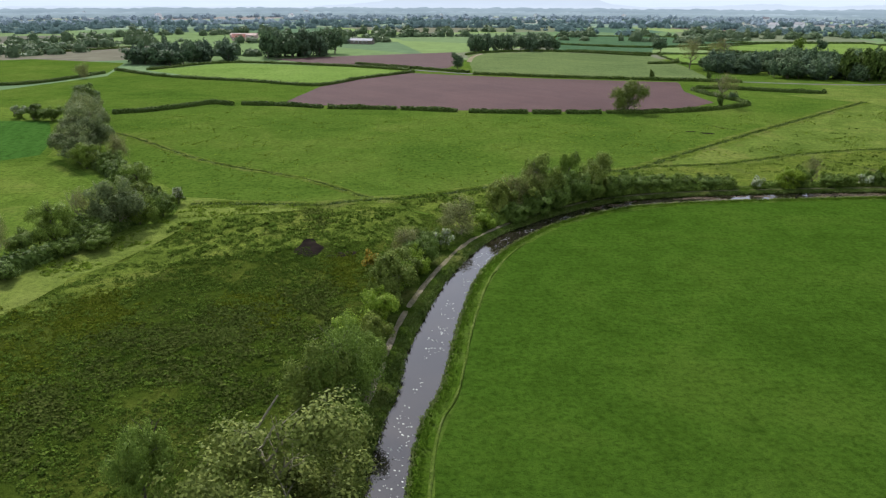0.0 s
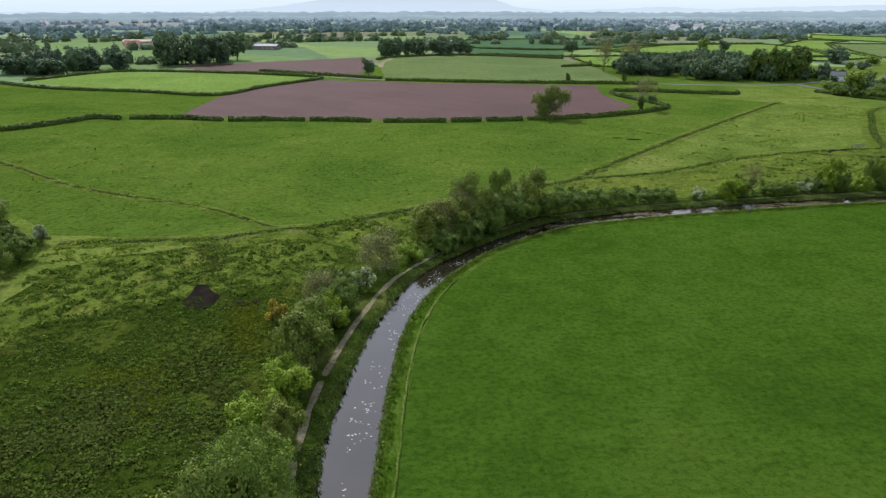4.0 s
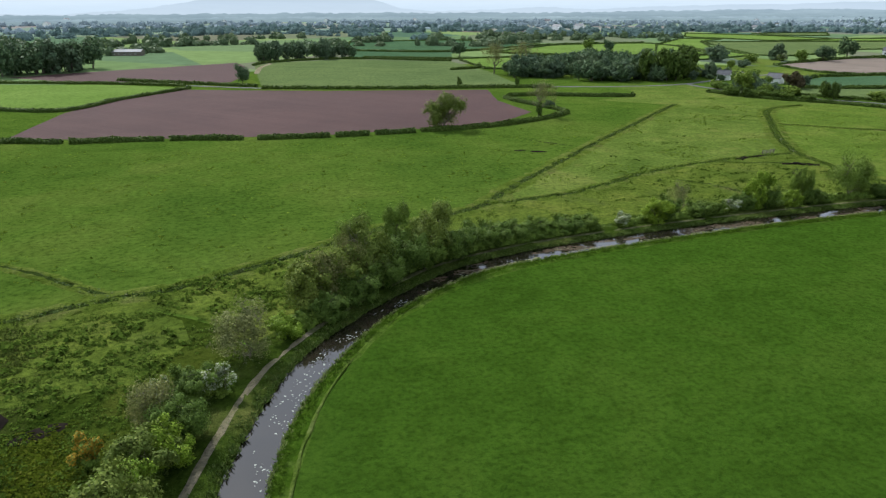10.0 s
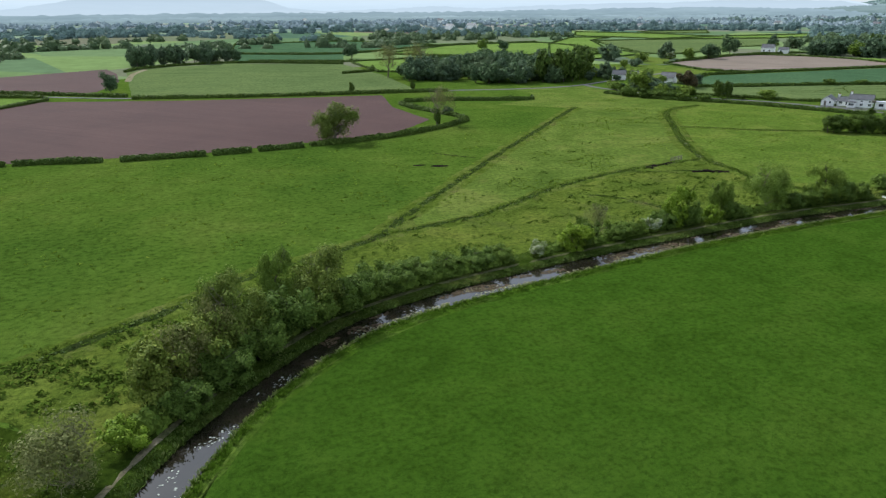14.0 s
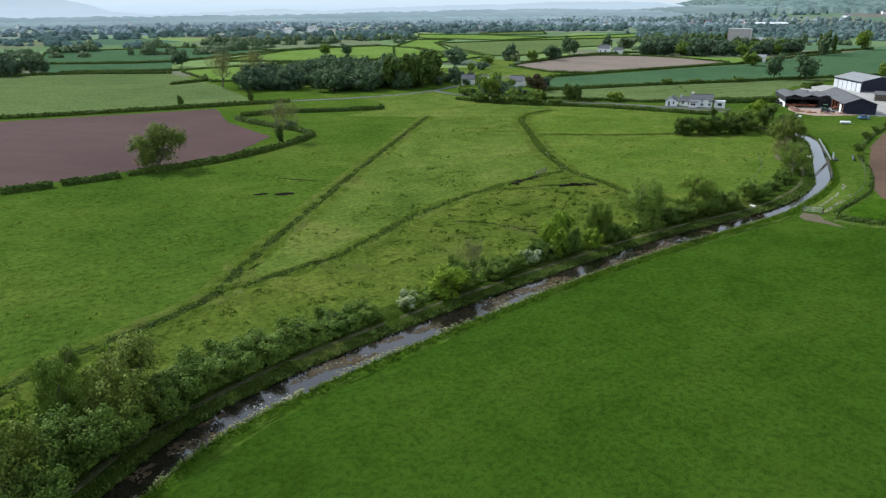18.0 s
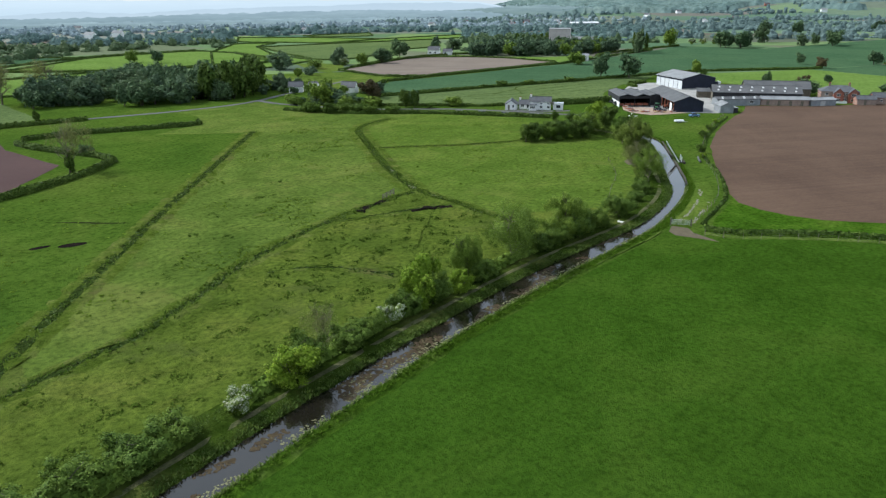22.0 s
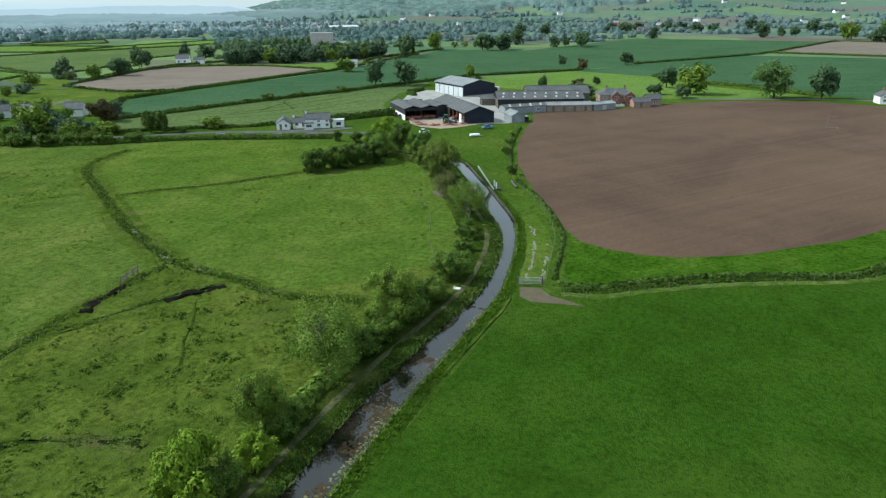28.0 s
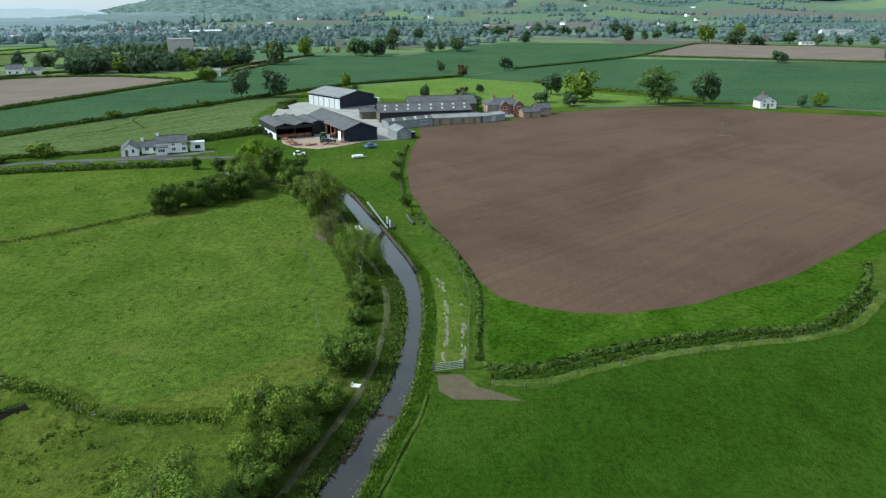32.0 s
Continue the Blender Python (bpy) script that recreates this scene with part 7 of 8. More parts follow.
gate = grouped("field_gate", "galvanised five-bar field gate, closed", "gate", at=(161.1, 149.3, 0.05))
gd = math.degrees(math.atan2(146.3 - 149.3, 162.5 - 161.1))
gate.rotation_euler[2] = radians(gd)
for k in range(5):
    part("bar", box(0, -0.03, 0.25 + 0.22 * k, 3.3, 0.03, 0.31 + 0.22 * k), M["steel"], gate)
for x in (0, 1.62, 3.24):
    part("upright", box(x, -0.035, 0.22, x + 0.07, 0.035, 1.22), M["steel"], gate)
for x in (-0.25, 3.4):
    part("gate_post", box(x, -0.1, -0.1, x + 0.2, 0.1, 1.45), M["timber"], gate)
part("latch", box(3.2, -0.06, 0.8, 3.45, 0.06, 0.86), M["black"], gate)

# timber hurdle where the meadow drains meet
hurdle = grouped("timber_hurdle", "weathered timber hurdle across a meadow drain", "fence", at=(139.6, 204.6, 0.1))
hurdle.rotation_euler[2] = math.atan2(206.2 - 204.6, 145.4 - 139.6)
for k in range(3):
    part("rail", box(0, -0.05, 0.35 + 0.34 * k, 5.0, 0.05, 0.47 + 0.34 * k), M["timber"], hurdle)
for x in (0, 1.7, 3.4, 4.9):
    part("post", box(x, -0.08, -0.2, x + 0.14, 0.08, 1.25), M["timber"], hurdle)

# lifting canal bridge, raised
lb = grouped("lift_bridge", "small canal lift bridge standing raised, white beams, dark deck", "bridge", at=(214.6, 171.0, 0.4))
lb.rotation_euler[2] = math.atan2(0.86, -0.5)


def raised(x0, y0, z0, x1, y1, z1, angle):
    bm = box(x0, y0, z0, x1, y1, z1)
    bmesh.ops.rotate(bm, verts=bm.verts[:], cent=(0, 0, 0), matrix=Matrix.Rotation(radians(-angle), 3, "Y"))
    return bm


for y in (-1.1, 1.1):
    part("balance_beam", raised(-0.6, y - 0.14, -0.14, 6.4 if y > 0 else 5.4, y + 0.14, 0.14, 56), M["white_paint"], lb, "white painted timber balance beam")
    part("frame_post", box(-0.7, y - 0.12, -0.3, -0.45, y + 0.12, 1.5), M["white_paint"], lb)
for k in range(7):
    part("deck_board", raised(0.5 + 0.36 * k, -0.9, -0.06, 0.82 + 0.36 * k, 0.9, 0.02, 56), M["coping"], lb)
part("abutment", box(-1.6, -1.6, -0.4, -0.1, 1.6, 0.08), M["coping"], lb)
part("far_abutment", box(4.6, -1.5, -0.4, 5.8, 1.5, 0.1), M["pipe"], lb)
pil = curve_pts([(192, 159.3), (198, 162.3), (204, 165.8), (210, 169.2), (215, 172.2)], 1.0)
tagged(new("piling", sweep("piling", pil, [(0.18, 0.0), (0.16, 0.5), (-0.2, 0.5), (-0.22, 0.0)], M["coping"], 0.01, 3)), "dark timber-edged bank piling with coping", "bank", kind="structure")
tagged(new("piling_far", sweep("piling_far", curve_pts([(219, 174.6), (228, 180), (238, 186)], 1.0), [(0.18, 0.0), (0.16, 0.5), (-0.2, 0.5), (-0.22, 0.0)], M["coping"], 0.01, 4)), "dark timber-edged bank piling with coping", "bank", kind="structure")
pv, pf = tubes([([(222.6, 169.0, 0.45), (220, 167.8, 0.42), (217.2, 166.2, 0.4)], [0.26, 0.26, 0.26])])
tagged(new("water_trough", mesh_of("water_trough", pv, pf, M["fibre"], True)), "pale concrete trough lying beside a hedge", "trough")
sg = grouped("mooring_platform", "small pale concrete platform on the towpath edge", "platform", at=(155.6, 157.0, 0.45))
part("slab", box(-0.35, -0.5, 0, 0.35, 0.5, 0.12), M["pipe"], sg)
part("rail", box(-0.35, 0.44, 0.12, 0.35, 0.5, 0.3), M["pipe"], sg)


mark = grouped("marker_pole", "thin grey pole standing in the tilled field with rails", "pole", at=(332, 94, 0.05))
part("upright", box(-0.03, -0.03, 0, 0.03, 0.03, 4.4), M["fibre_pale"], mark)
part("rail", box(-0.04, -3.4, 0.35, 0.04, 0.9, 0.42), M["fibre_pale"], mark)
for y in (-3.3, 0.8):
    part("peg", box(-0.05, y - 0.05, 0, 0.05, y + 0.05, 0.5), M["fibre_pale"], mark)


# ------------------------------------------------------------------ farm vehicles and yard things
def disc(r, w, n=14):
    bm = bmesh.new()
    bmesh.ops.create_cone(bm, cap_ends=True, segments=n, radius1=r, radius2=r, depth=w)
    bmesh.ops.rotate(bm, verts=bm.verts[:], cent=(0, 0, 0), matrix=Matrix.Rotation(radians(90), 3, "X"))
    return bm


def wheel(parent, x, y, r, w):
    bm = disc(r, w)
    bmesh.ops.translate(bm, verts=bm.verts[:], vec=(x, y, r))
    t = part("wheel", bm, M["tyre"], parent)
    bm = disc(r * 0.55, w + 0.03)
    bmesh.ops.translate(bm, verts=bm.verts[:], vec=(x, y, r))
    part("rim", bm, M["steel"], t)


def car(name, x, y, turn, paint, label, category="car", ln=4.2):
    ob = grouped(name, label, category, "parked vehicles", at=(x, y, 0.06))
    ob.rotation_euler[2] = radians(turn)
    bm = prism([(-0.85, 0.35), (0.85, 0.35), (0.88, 0.75), (0.82, 0.92), (-0.82, 0.92), (-0.88, 0.75)], -ln / 2, ln / 2)
    bmesh.ops.bevel(bm, geom=bm.edges[:], offset=0.06, segments=1, affect="EDGES")
    part("body", bm, M[paint], ob)
    bm = bmesh.new()
    lo = [bm.verts.new(p) for p in ((-ln * 0.38, -0.78, 0.9), (ln * 0.22, -0.78, 0.9), (ln * 0.22, 0.78, 0.9), (-ln * 0.38, 0.78, 0.9))]
    hi = [bm.verts.new(p) for p in ((-ln * 0.28, -0.64, 1.45), (ln * 0.05, -0.64, 1.45), (ln * 0.05, 0.64, 1.45), (-ln * 0.28, 0.64, 1.45))]
    for i in range(4):
        bm.faces.new((lo[i], lo[(i + 1) % 4], hi[(i + 1) % 4], hi[i]))
    part("windows", bm, M["glass"], ob)
    part("roof", box(-ln * 0.28, -0.64, 1.44, ln * 0.05, 0.64, 1.5), M[paint], ob)
    for sx in (-0.31, 0.31):
        for sy in (-0.8, 0.8):
            wheel(ob, sx * ln, sy, 0.32, 0.2)
    for sy in (-0.6, 0.6):
        part("headlight", box(ln / 2 - 0.02, sy - 0.14, 0.62, ln / 2 + 0.03, sy + 0.14, 0.76), M["skylight"], ob)
    return ob


def trailer(x, y, turn, label):
    ob = grouped("livestock_trailer", label, "trailer", "parked vehicles", at=(x, y, 0.06))
    ob.scale = (0.72, 0.72, 0.62)
    ob.rotation_euler[2] = radians(turn)
    part("bed", box(-2.4, -1.0, 0.6, 2.4, 1.0, 0.75), M["steel"], ob)
    bm = prism([(-1.0, 0.75), (1.0, 0.75), (1.0, 1.35), (0.75, 1.6), (-0.75, 1.6), (-1.0, 1.35)], -2.2, 1.9)
    part("cover", bm, M["white_paint"], ob, "white rounded cover")
    part("drawbar", box(2.4, -0.06, 0.55, 3.6, 0.06, 0.65), M["steel"], ob)
    for sx in (-0.7, 0.2):
        for sy in (-1.05, 1.05):
            wheel(ob, sx, sy, 0.34, 0.2)


def tractor(x, y, turn, paint, label):
    ob = grouped("tractor", label, "tractor", "parked vehicles", at=(x, y, 0.06))
    ob.rotation_euler[2] = radians(turn)
    part("bonnet", box(0.2, -0.4, 0.8, 2.1, 0.4, 1.5), M[paint], ob)
    part("cab", box(-1.1, -0.7, 1.0, 0.2, 0.7, 2.4), M["glass"], ob)
    part("cab_roof", box(-1.2, -0.8, 2.4, 0.3, 0.8, 2.55), M[paint], ob)
    part("chassis", box(-1.2, -0.35, 0.5, 2.0, 0.35, 0.85), M["black"], ob)
    for sy in (-0.85, 0.85):
        wheel(ob, -0.6, sy, 0.8, 0.45)
        wheel(ob, 1.6, sy, 0.5, 0.3)


trailer(276.3, 197.2, -52, "white covered farm trailer parked on grass")
car("white_car", 276.0, 214.4, -60, "white_paint", "small white car parked on the grass", "car", 3.2)
car("blue_car", 292.0, 198.4, -40, "blue_paint", "small blue car parked by the yard", "car", 3.6)
car("black_car", 296.5, 213.5, -55, "black", "dark pickup parked by the barn", "car", 4.6)
car("dark_car", 303.5, 235.5, 40, "black", "dark car parked beside the barn wall", "car", 4.4)
car("dark_car", 307.6, 239.4, 40, "black", "dark car parked beside the barn wall", "car", 4.2)
tractor(300.0, 216.5, 200, "green_paint", "green tractor parked before the open barn")
tractor(306.5, 214.5, 150, "rust", "red tractor parked in the barn")
_yr = random.Random(3)
for k in range(26):
    edge = (301 - 0.95 * k, 231.5 - 0.8 * k) if k < 13 else (288.6 + 0.62 * (k - 13), 221 - 1.05 * (k - 13))
    x, y = edge[0] + _yr.uniform(0, 2.4), edge[1] + _yr.uniform(-0.8, 0.8)
    ob = grouped("farm_implement", "weathered farm implement or scrap lying at the yard edge", "implement", "yard clutter", at=(x, y, 0.08))
    ob.rotation_euler[2] = _yr.uniform(0, 3)
    w = _yr.uniform(0.4, 1.1)
    part("frame", box(-w, -0.5, 0.25, w, 0.5, 0.5), M[("rust", "fibre_pale", "rust", "straw")[k % 4]], ob)
    for j in range(4):
        part("tine", box(-w + 0.1 + j * w * 0.55, 0.2, 0.0, -w + 0.2 + j * w * 0.55, 0.3, 0.9), M["rust" if k % 2 else "steel"], ob)
for k in range(9):
    bm = disc(0.6, 1.2, 16)
    ob = new("straw_bale", bm_mesh("straw_bale", bm, M["straw"]))
    ob.matrix_basis = pose(310 + 1.4 * (k % 3), 216 - 1.3 * (k // 3), 0.66, 0, 0, 40)
    tagged(ob, "round straw bale stored in the barn", "bale", "straw bales")


# ------------------------------------------------------------------ grass, rushes, reeds and lily pads
def tufts(name, spots, high, spread, mat, label, seed, blades=7, z=0.02, category="grass"):
    """Clumps of bent blades, joined: too many to count."""
    r = np.random.RandomState(seed)
    n = len(spots)
    k = np.repeat(np.arange(n), blades)
    a = r.uniform(0, 2 * np.pi, len(k))
    s = r.uniform(0.6, 1.3, n)[k]
    out = np.c_[np.cos(a), np.sin(a)]
    side = np.c_[-out[:, 1], out[:, 0]]
    base = spots[k] + out * (r.uniform(0, 0.5, len(k)) * spread * s)[:, None]
    tip = base + out * (r.uniform(0.3, 1.0, len(k)) * spread * s)[:, None]
    h = high * s * r.uniform(0.6, 1.1, len(k))
    w = (spread * 0.16 * s)[:, None]
    zz = np.full(len(k), z)
    v = np.stack([np.c_[base - side * w, zz], np.c_[base + side * w, zz], np.c_[tip + side * w * 0.6, zz + h], np.c_[tip - side * w * 0.6, zz + h]], 1).reshape(-1, 3)
    f = np.arange(4 * len(k)).reshape(-1, 4)
    tagged(new(name, mesh_of(name, v, f, M[mat])), label, category, kind="stuff")


def herbage(name, spots, high, wide, mat, label, seed, z=0.0, leaves=5, size=0.55):
    """Low clumps of broad leaves and bent blades, joined: too many to count."""
    r = np.random.RandomState(seed)
    n = len(spots)
    k = np.repeat(np.arange(n), leaves)
    s = r.uniform(0.5, 1.45, n)[k]
    d = r.normal(size=(len(k), 3))
    d /= np.linalg.norm(d, axis=1)[:, None]
    d[:, 2] = np.abs(d[:, 2])
    p = np.c_[spots[k], np.full(len(k), z + 0.02)] + d * np.c_[wide * s, wide * s, high * s]
    v, f = quads(p, d * (1, 1, 1.6) + r.normal(0, 0.35, d.shape), wide * size * s * r.uniform(0.7, 1.3, len(k)), seed)
    tagged(new(name, mesh_of(name, v, f, M[mat])), label, "grass", kind="stuff")


def patchy(pts, n, seed, size=9.0, level=0.0, blur=0.0):
    p = scatter_in(pts, n, seed)
    p = p + np.random.RandomState(int(seed) + 900).normal(0, blur, p.shape)
    q = np.array([noise.noise(Vector((x / size, y / size, seed))) + 0.5 * noise.noise(Vector((x / size * 2.7, y / size * 2.7, seed + 3))) for x, y in p])
    return p[q > level]


def beside(line, lo, hi, n, seed):
    r = np.random.RandomState(seed)
    i = r.randint(0, len(line) - 1, n)
    t = r.uniform(0, 1, n)[:, None]
    return line[i] * (1 - t) + line[i + 1] * t + normals_of(line)[i] * r.uniform(lo, hi, n)[:, None]


MARSH = [(-58, 88), (-56, 98), (-52, 107), (-48, 120), (-46, 129), (-40, 134), (-25, 138.5), (-14, 144), (-3, 137), (5, 124), (0, 114), (-9, 100), (-12, 80), (-14, 60), (-15, 24), (-58, 24)]
near_l, near_r = l_line[(l_line[:, 1] > 35)], r_line[(r_line[:, 1] > 35)]
DARK = [[(-28.2, 141), (-24.6, 140.2), (-20.3, 121), (-22.8, 121)], [(-46, 82), (-34, 84), (-22, 80), (-18, 66), (-24, 60), (-30, 68), (-40, 70)], [(-32.7, 90.3), (-23.7, 90.4), (-21.7, 81.8), (-29.3, 80.9)], [(-24.1, 99.7), (-15.7, 99.8), (-12.3, 81.1), (-20.1, 81.0)], [(-43, 82.6), (-33, 83.3), (-20, 82), (-20, 80), (-30.9, 78.2), (-40, 78)], [(-46, 70), (-41.6, 68.5), (-36, 60), (-38, 54), (-42, 57)]]
LUSH = [[(-44, 80), (-22, 82), (-14, 79), (-15, 60), (-20, 50), (-35, 50), (-40, 61), (-44, 70)], [(-44.5, 106.6), (-30, 114), (-18.2, 116), (-15.1, 95.5), (-23.7, 90.4), (-37.5, 87.5)]]
PALE = [[(-60, 90), (-50, 90), (-43, 78), (-45, 66), (-44, 58), (-58, 52)], [(-30.8, 93.3), (-23.8, 94.4), (-22.3, 84.2), (-27.2, 83.3)], [(-52.9, 91), (-46.1, 97.2), (-39.9, 82.4), (-48.5, 82.3)], [(-17.8, 112), (-11.2, 107.1), (-11.8, 95.6), (-15.7, 99.8)]]


def off_mud(p):
    return p[~inside(MUDPIT, p[:, 0], p[:, 1])]


for k, z_ in enumerate(DARK):
    herbage("marsh_bramble", patchy(z_, (420, 2600)[k] if k < 2 else 1300, 60 + k, 5.0, -0.2, 1.5), 0.25, 0.3, "bramble", "olive-brown bramble and dead stems in the marsh", 300 + k, 0.0, 8, 0.4)
for k, z_ in enumerate(LUSH):
    herbage("marsh_plants", patchy(z_, 5500, 70 + k, 6.0, -0.1, 2.0), 0.12, 0.22, "marsh_leaf", "lush dark green plants covering the wet marsh", 310 + k, 0.0, 8, 0.36)
for k, z_ in enumerate(PALE):
    herbage("marsh_sedge", patchy(z_, 2600, 80 + k, 5.0, -0.3, 1.6), 0.12, 0.24, "sedge", "yellow-green sedge patch in the marsh", 320 + k)
herbage("marsh_rushes", off_mud(patchy(MARSH, 22000, 5, 3.6, 0.05)), 0.26, 0.26, "rush", "dark rush clumps across the marsh", 101, 0.0, 8, 0.4)
herbage("marsh_grass", off_mud(patchy([p for p in MARSH if p[1] < 112] + [(-46, 100)], 11000, 6, 6.0, -0.05)), 0.14, 0.24, "rush", "grass tussocks in the marsh", 102, 0.0, 7, 0.36)
TUSS = [(-52.2, 127.2), (-40, 132), (-9.7, 139.3), (-4, 128), (-8.3, 118.2), (-43.6, 106.6)]
herbage("marsh_tussocks", off_mud(patchy(TUSS, 3000, 13, 2.2, 0.15)), 0.45, 0.36, "rush", "dark rush tussocks standing in the wet meadow", 116, 0.0, 8)
M3 = [(22, 152), (60, 160), (100, 164), (140, 165), (144, 180), (149, 202), (134, 201), (110, 196), (85, 186), (66, 179.5), (44, 172)]
herbage("meadow_rushes", patchy(M3, 9000, 7, 4.0, 0.22), 0.18, 0.21, "rush", "dark tussocks in the rough pasture", 103)
herbage("meadow_rushes_left", patchy([(-14, 146), (-3, 138), (8, 132), (20, 142), (30, 152), (40, 171), (28, 168), (10, 157)], 1500, 8, 5.0, -0.1), 0.4, 0.42, "rush", "dark tussocks beside the drain", 104)
M2 = [(60, 184), (85, 190), (110, 200), (134, 205), (150, 208), (178, 251), (196, 276), (215, 288), (205, 325), (172, 296), (129, 254), (90, 214)]
herbage("meadow_tussocks", patchy(M2, 3500, 9, 16.0, 0.2), 0.09, 0.3, "tuft", "tussocks across the triangular meadow", 105)
M1 = [(-52, 150), (-26, 146), (-5, 153), (10, 162), (30, 174), (50, 182), (90, 222), (129, 262), (100, 268), (60, 260), (0, 262), (-60, 272), (-110, 256), (-96, 217), (-74, 176)]
herbage("grazed_tussocks", patchy(M1, 5000, 10, 7.0, 0.2), 0.06, 0.34, "tuft", "low tussocks across the grazed meadow", 106)
M4 = [(172, 168), (200, 178), (222, 190), (246, 206), (250, 236), (245, 262), (232, 280), (200, 272), (168, 232), (156, 212), (150, 180)]
herbage("bend_meadow_tussocks", patchy(M4, 3500, 11, 8.0, 0.15), 0.07, 0.28, "tuft", "low tussocks in the bend meadow", 107)
herbage("stream_tussocks", patchy([(-66, 104), (-57, 100), (-46, 131), (-27, 141), (-50, 145), (-56, 122)], 800, 12, 6.0, 0.0), 0.2, 0.4, "tuft", "tussocks on the stream bank", 108)
drain_spots = np.vstack([beside(curve_pts(p, 1.5), -1.0 * (1 if k < 4 else 0.6), 1.0 * (1 if k < 4 else 0.6), int((4.5 if k != 1 else 2.6) * sum(math.dist(a, c) for a, c in zip(p, p[1:]))), 200 + k) for k, p in enumerate(DRAINS.values())])
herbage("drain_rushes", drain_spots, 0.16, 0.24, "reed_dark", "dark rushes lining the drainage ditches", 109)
herbage("drain_bank_rushes", np.vstack([beside(curve_pts(DRAINS[k], 1.5), lo, hi, n, 230 + n) for k, lo, hi, n in (("north_drain", -3.0, 3.0, 900), ("inner_drain", 0.4, 1.6, 420), ("long_drain", -1.6, 2.2, 1300), ("side_drain", -1.0, 1.0, 120))]), 0.16, 0.26, "rush", "dark green rushes on the ditch banks", 119, 0.0, 7, 0.36)
herbage("pasture_rushes", patchy([(92, 184), (100, 164), (138, 164), (142, 184), (134, 191), (122, 196), (108, 193)], 2600, 17, 2.6, 0.25), 0.24, 0.32, "marsh_leaf", "dark green rush clumps in the rough pasture", 120, 0.0, 7, 0.36)
herbage("meadow_clumps", patchy([(70, 192), (95, 214), (130, 244), (140, 232), (120, 206), (90, 194)], 1500, 18, 3.0, 0.4), 0.16, 0.3, "marsh_leaf", "scattered dark clumps in the triangular meadow", 121, 0.0, 7, 0.36)
tufts("drain_reeds", np.vstack([beside(curve_pts(DRAINS[k], 1.5), -1.3, 1.3, n, 260 + n) for k, n in (("south_drain", 620), ("north_drain", 1100), ("east_drain", 320), ("inner_drain", 620), ("long_drain", 500))]), 0.32, 0.3, "reed", "tall pale reeds along the meadow drains", 122, 6, 0.05)
# reeds here take the darkened copy, with tree shade in its colour
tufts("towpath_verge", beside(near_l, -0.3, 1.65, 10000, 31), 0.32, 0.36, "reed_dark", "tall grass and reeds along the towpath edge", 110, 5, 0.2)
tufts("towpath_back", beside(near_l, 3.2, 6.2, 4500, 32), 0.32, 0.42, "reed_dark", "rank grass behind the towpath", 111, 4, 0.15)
tufts("field_bank_grass", beside(near_r, -1.1, 0.1, 5200, 33), 0.2, 0.3, "bank_tuft", "tall reedy grass on the field bank", 112, 5, 0.2)
tufts("field_edge_grass", beside(near_r, -0.15, 0.25, 2600, 34), 0.28, 0.26, "reed_pale", "pale reeds fringing the field side of the canal", 113, 6, 0.15)
far_r = near_r[near_r[:, 0] > 85]
tufts("field_bank_reeds", beside(far_r, -1.5, 0.1, 2200, 36), 0.2, 0.28, "bank_tuft", "rank reedy grass on the field bank by the gate", 118, 5, 0.15)
margin = curve_pts([(161.5, 143), (163, 137.5), (167, 132), (172.4, 124), (177.4, 114.3), (181.5, 105), (187, 98.5), (199, 91.5)], 1.2)
tagged(new("ditch_edge_grass", sweep("ditch_edge_grass", margin + normals_of(margin) * -1.5, [(-0.7, 0.04), (-0.4, 0.16), (0.4, 0.18), (0.7, 0.05)], M["edge_grass"], 0.12, 77)), "pale strip of long grass beside the ditch", "grass", kind="structure")
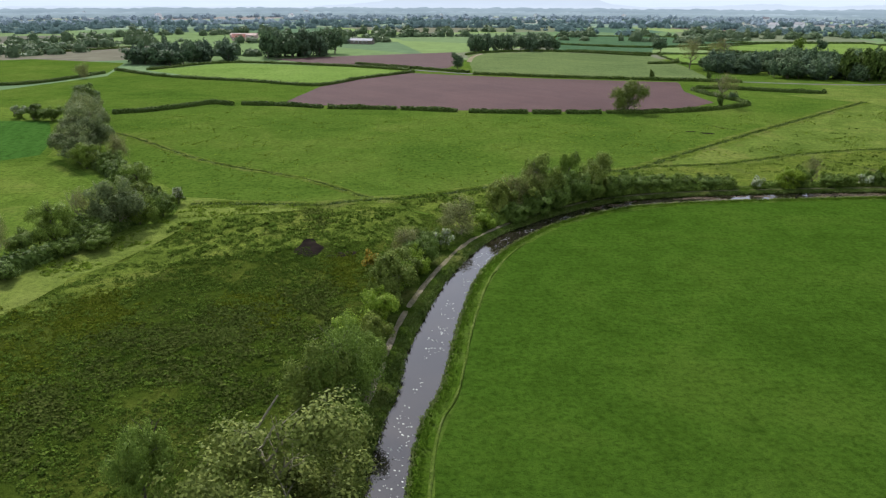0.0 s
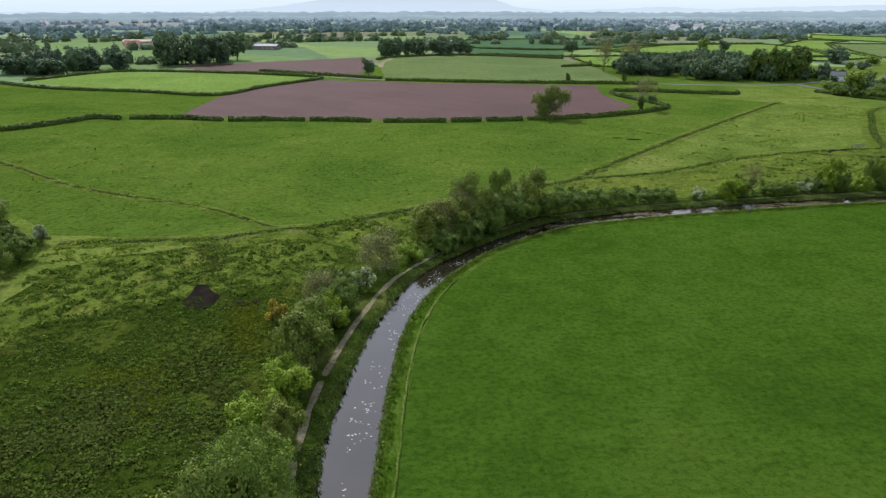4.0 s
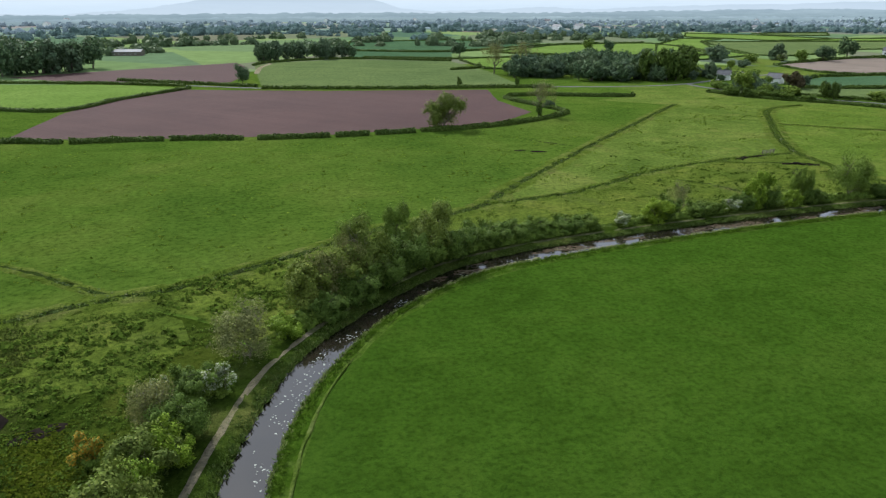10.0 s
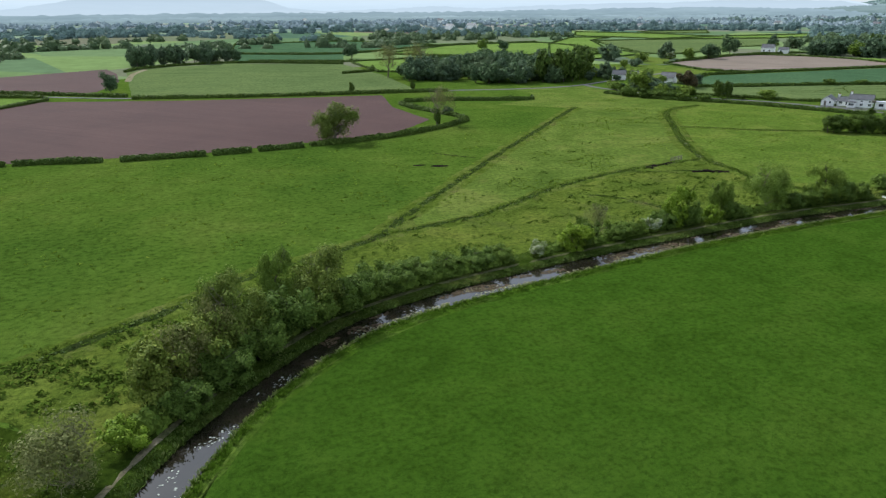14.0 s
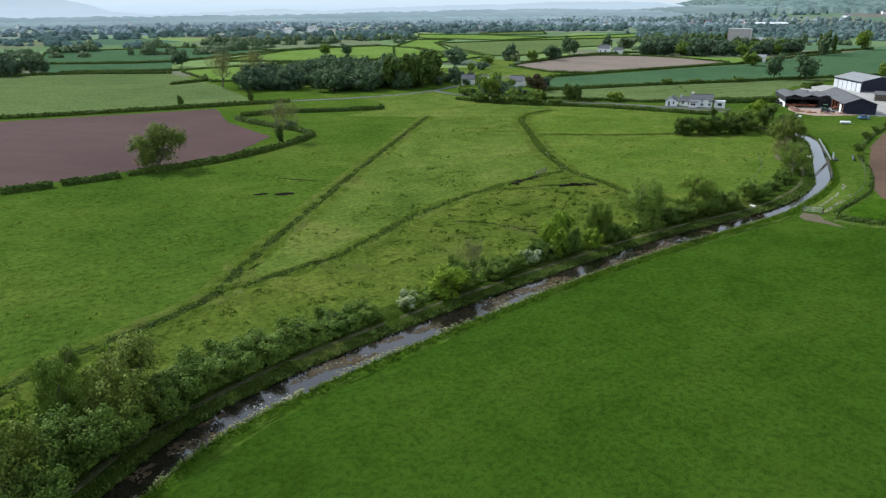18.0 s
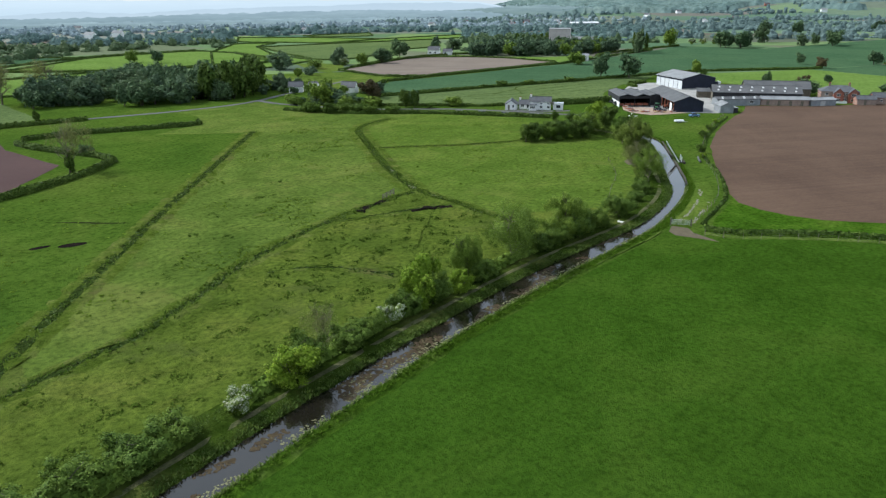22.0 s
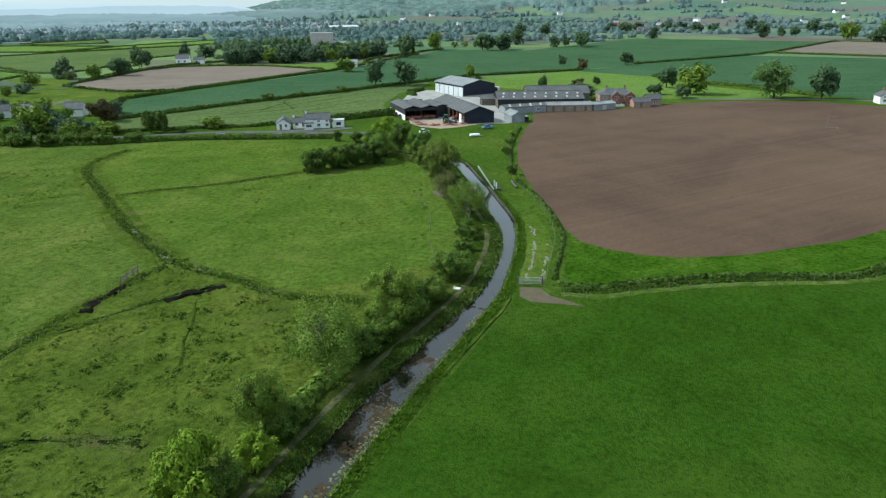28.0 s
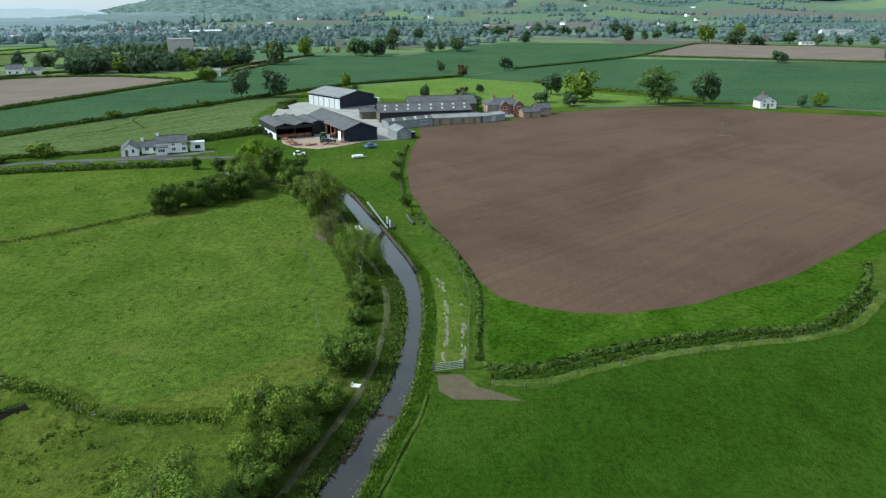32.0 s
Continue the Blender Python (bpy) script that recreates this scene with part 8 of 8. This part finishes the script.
herbage("ditch_rushes", beside(margin, -0.9, 0.9, 1100, 35), 0.2, 0.26, "marsh_leaf", "rushes in the field-margin ditch", 114)


def pads(name, spots, label, seed, size=0.24, mat="pad", lift=0.0):
    r = np.random.RandomState(seed)
    v, f = [], []
    for k, (x, y) in enumerate(spots):
        s, a0 = size * r.uniform(0.5, 1.5), r.uniform(0, 6)
        z = WZ + 0.01 + lift + r.uniform(0, 0.012)
        v.append((x, y, z))
        v += [(x + s * q * math.cos(a0 + j * 0.82), y + s * q * math.sin(a0 + j * 0.82), z) for j, q in enumerate(r.uniform(0.75, 1.2, 8))]
        f += [(9 * k, 9 * k + 1 + j, 9 * k + 2 + j) for j in range(7)]
    tagged(new(name, mesh_of(name, v, f, M[mat])), label, "water plants", kind="stuff")


def floating(lo_x, hi_x, low, high, n, seed, level, across=4.0, along=7.0, lo_y=-50.0):
    """Spots in drifts on the water between two banks."""
    seg = mid_line[(mid_line[:, 0] > lo_x) & (mid_line[:, 0] < hi_x) & (mid_line[:, 1] > lo_y)]
    p = beside(seg, low, high, n, seed)
    q = np.array([noise.noise(Vector((x / along, y / across, seed))) for x, y in p])
    return p[q > level]


mid_line = (l_line + r_line) / 2
pads("lily_pads", floating(-8, 22, -1.7, 0.7, 480, 51, -0.12, 7.0, 3.0, 45), "pale floating lily pads on the canal, sky glint in their colour", 52, 0.085)
pads("lily_pads_bend", floating(14, 60, -2.0, 0.2, 420, 53, 0.12), "pale floating lily pads at the canal bend, sky glint in their colour", 54, 0.085)
pads("lily_pads_edge", floating(24, 150, -1.9, -0.9, 1500, 55, 0.0), "yellowing floating leaves along the field bank", 56, 0.12, "pad_yellow")
pads("water_weed", floating(30, 152, -1.6, 1.6, 6500, 57, 0.1, 3.0, 6.0), "brown drifts of floating weed on the canal", 58, 0.17, "weed")
pads("weed_leaves", floating(30, 152, -1.6, 1.6, 1000, 57, 0.2, 3.0, 6.0), "yellow leaves among brown floating weed", 60, 0.11, "pad_yellow", 0.015)
pads("lily_pads_farm", floating(118, 165, -2.0, -0.6, 260, 61, 0.05), "pale floating leaves beside the canal bank", 62, 0.10, "pad_yellow")
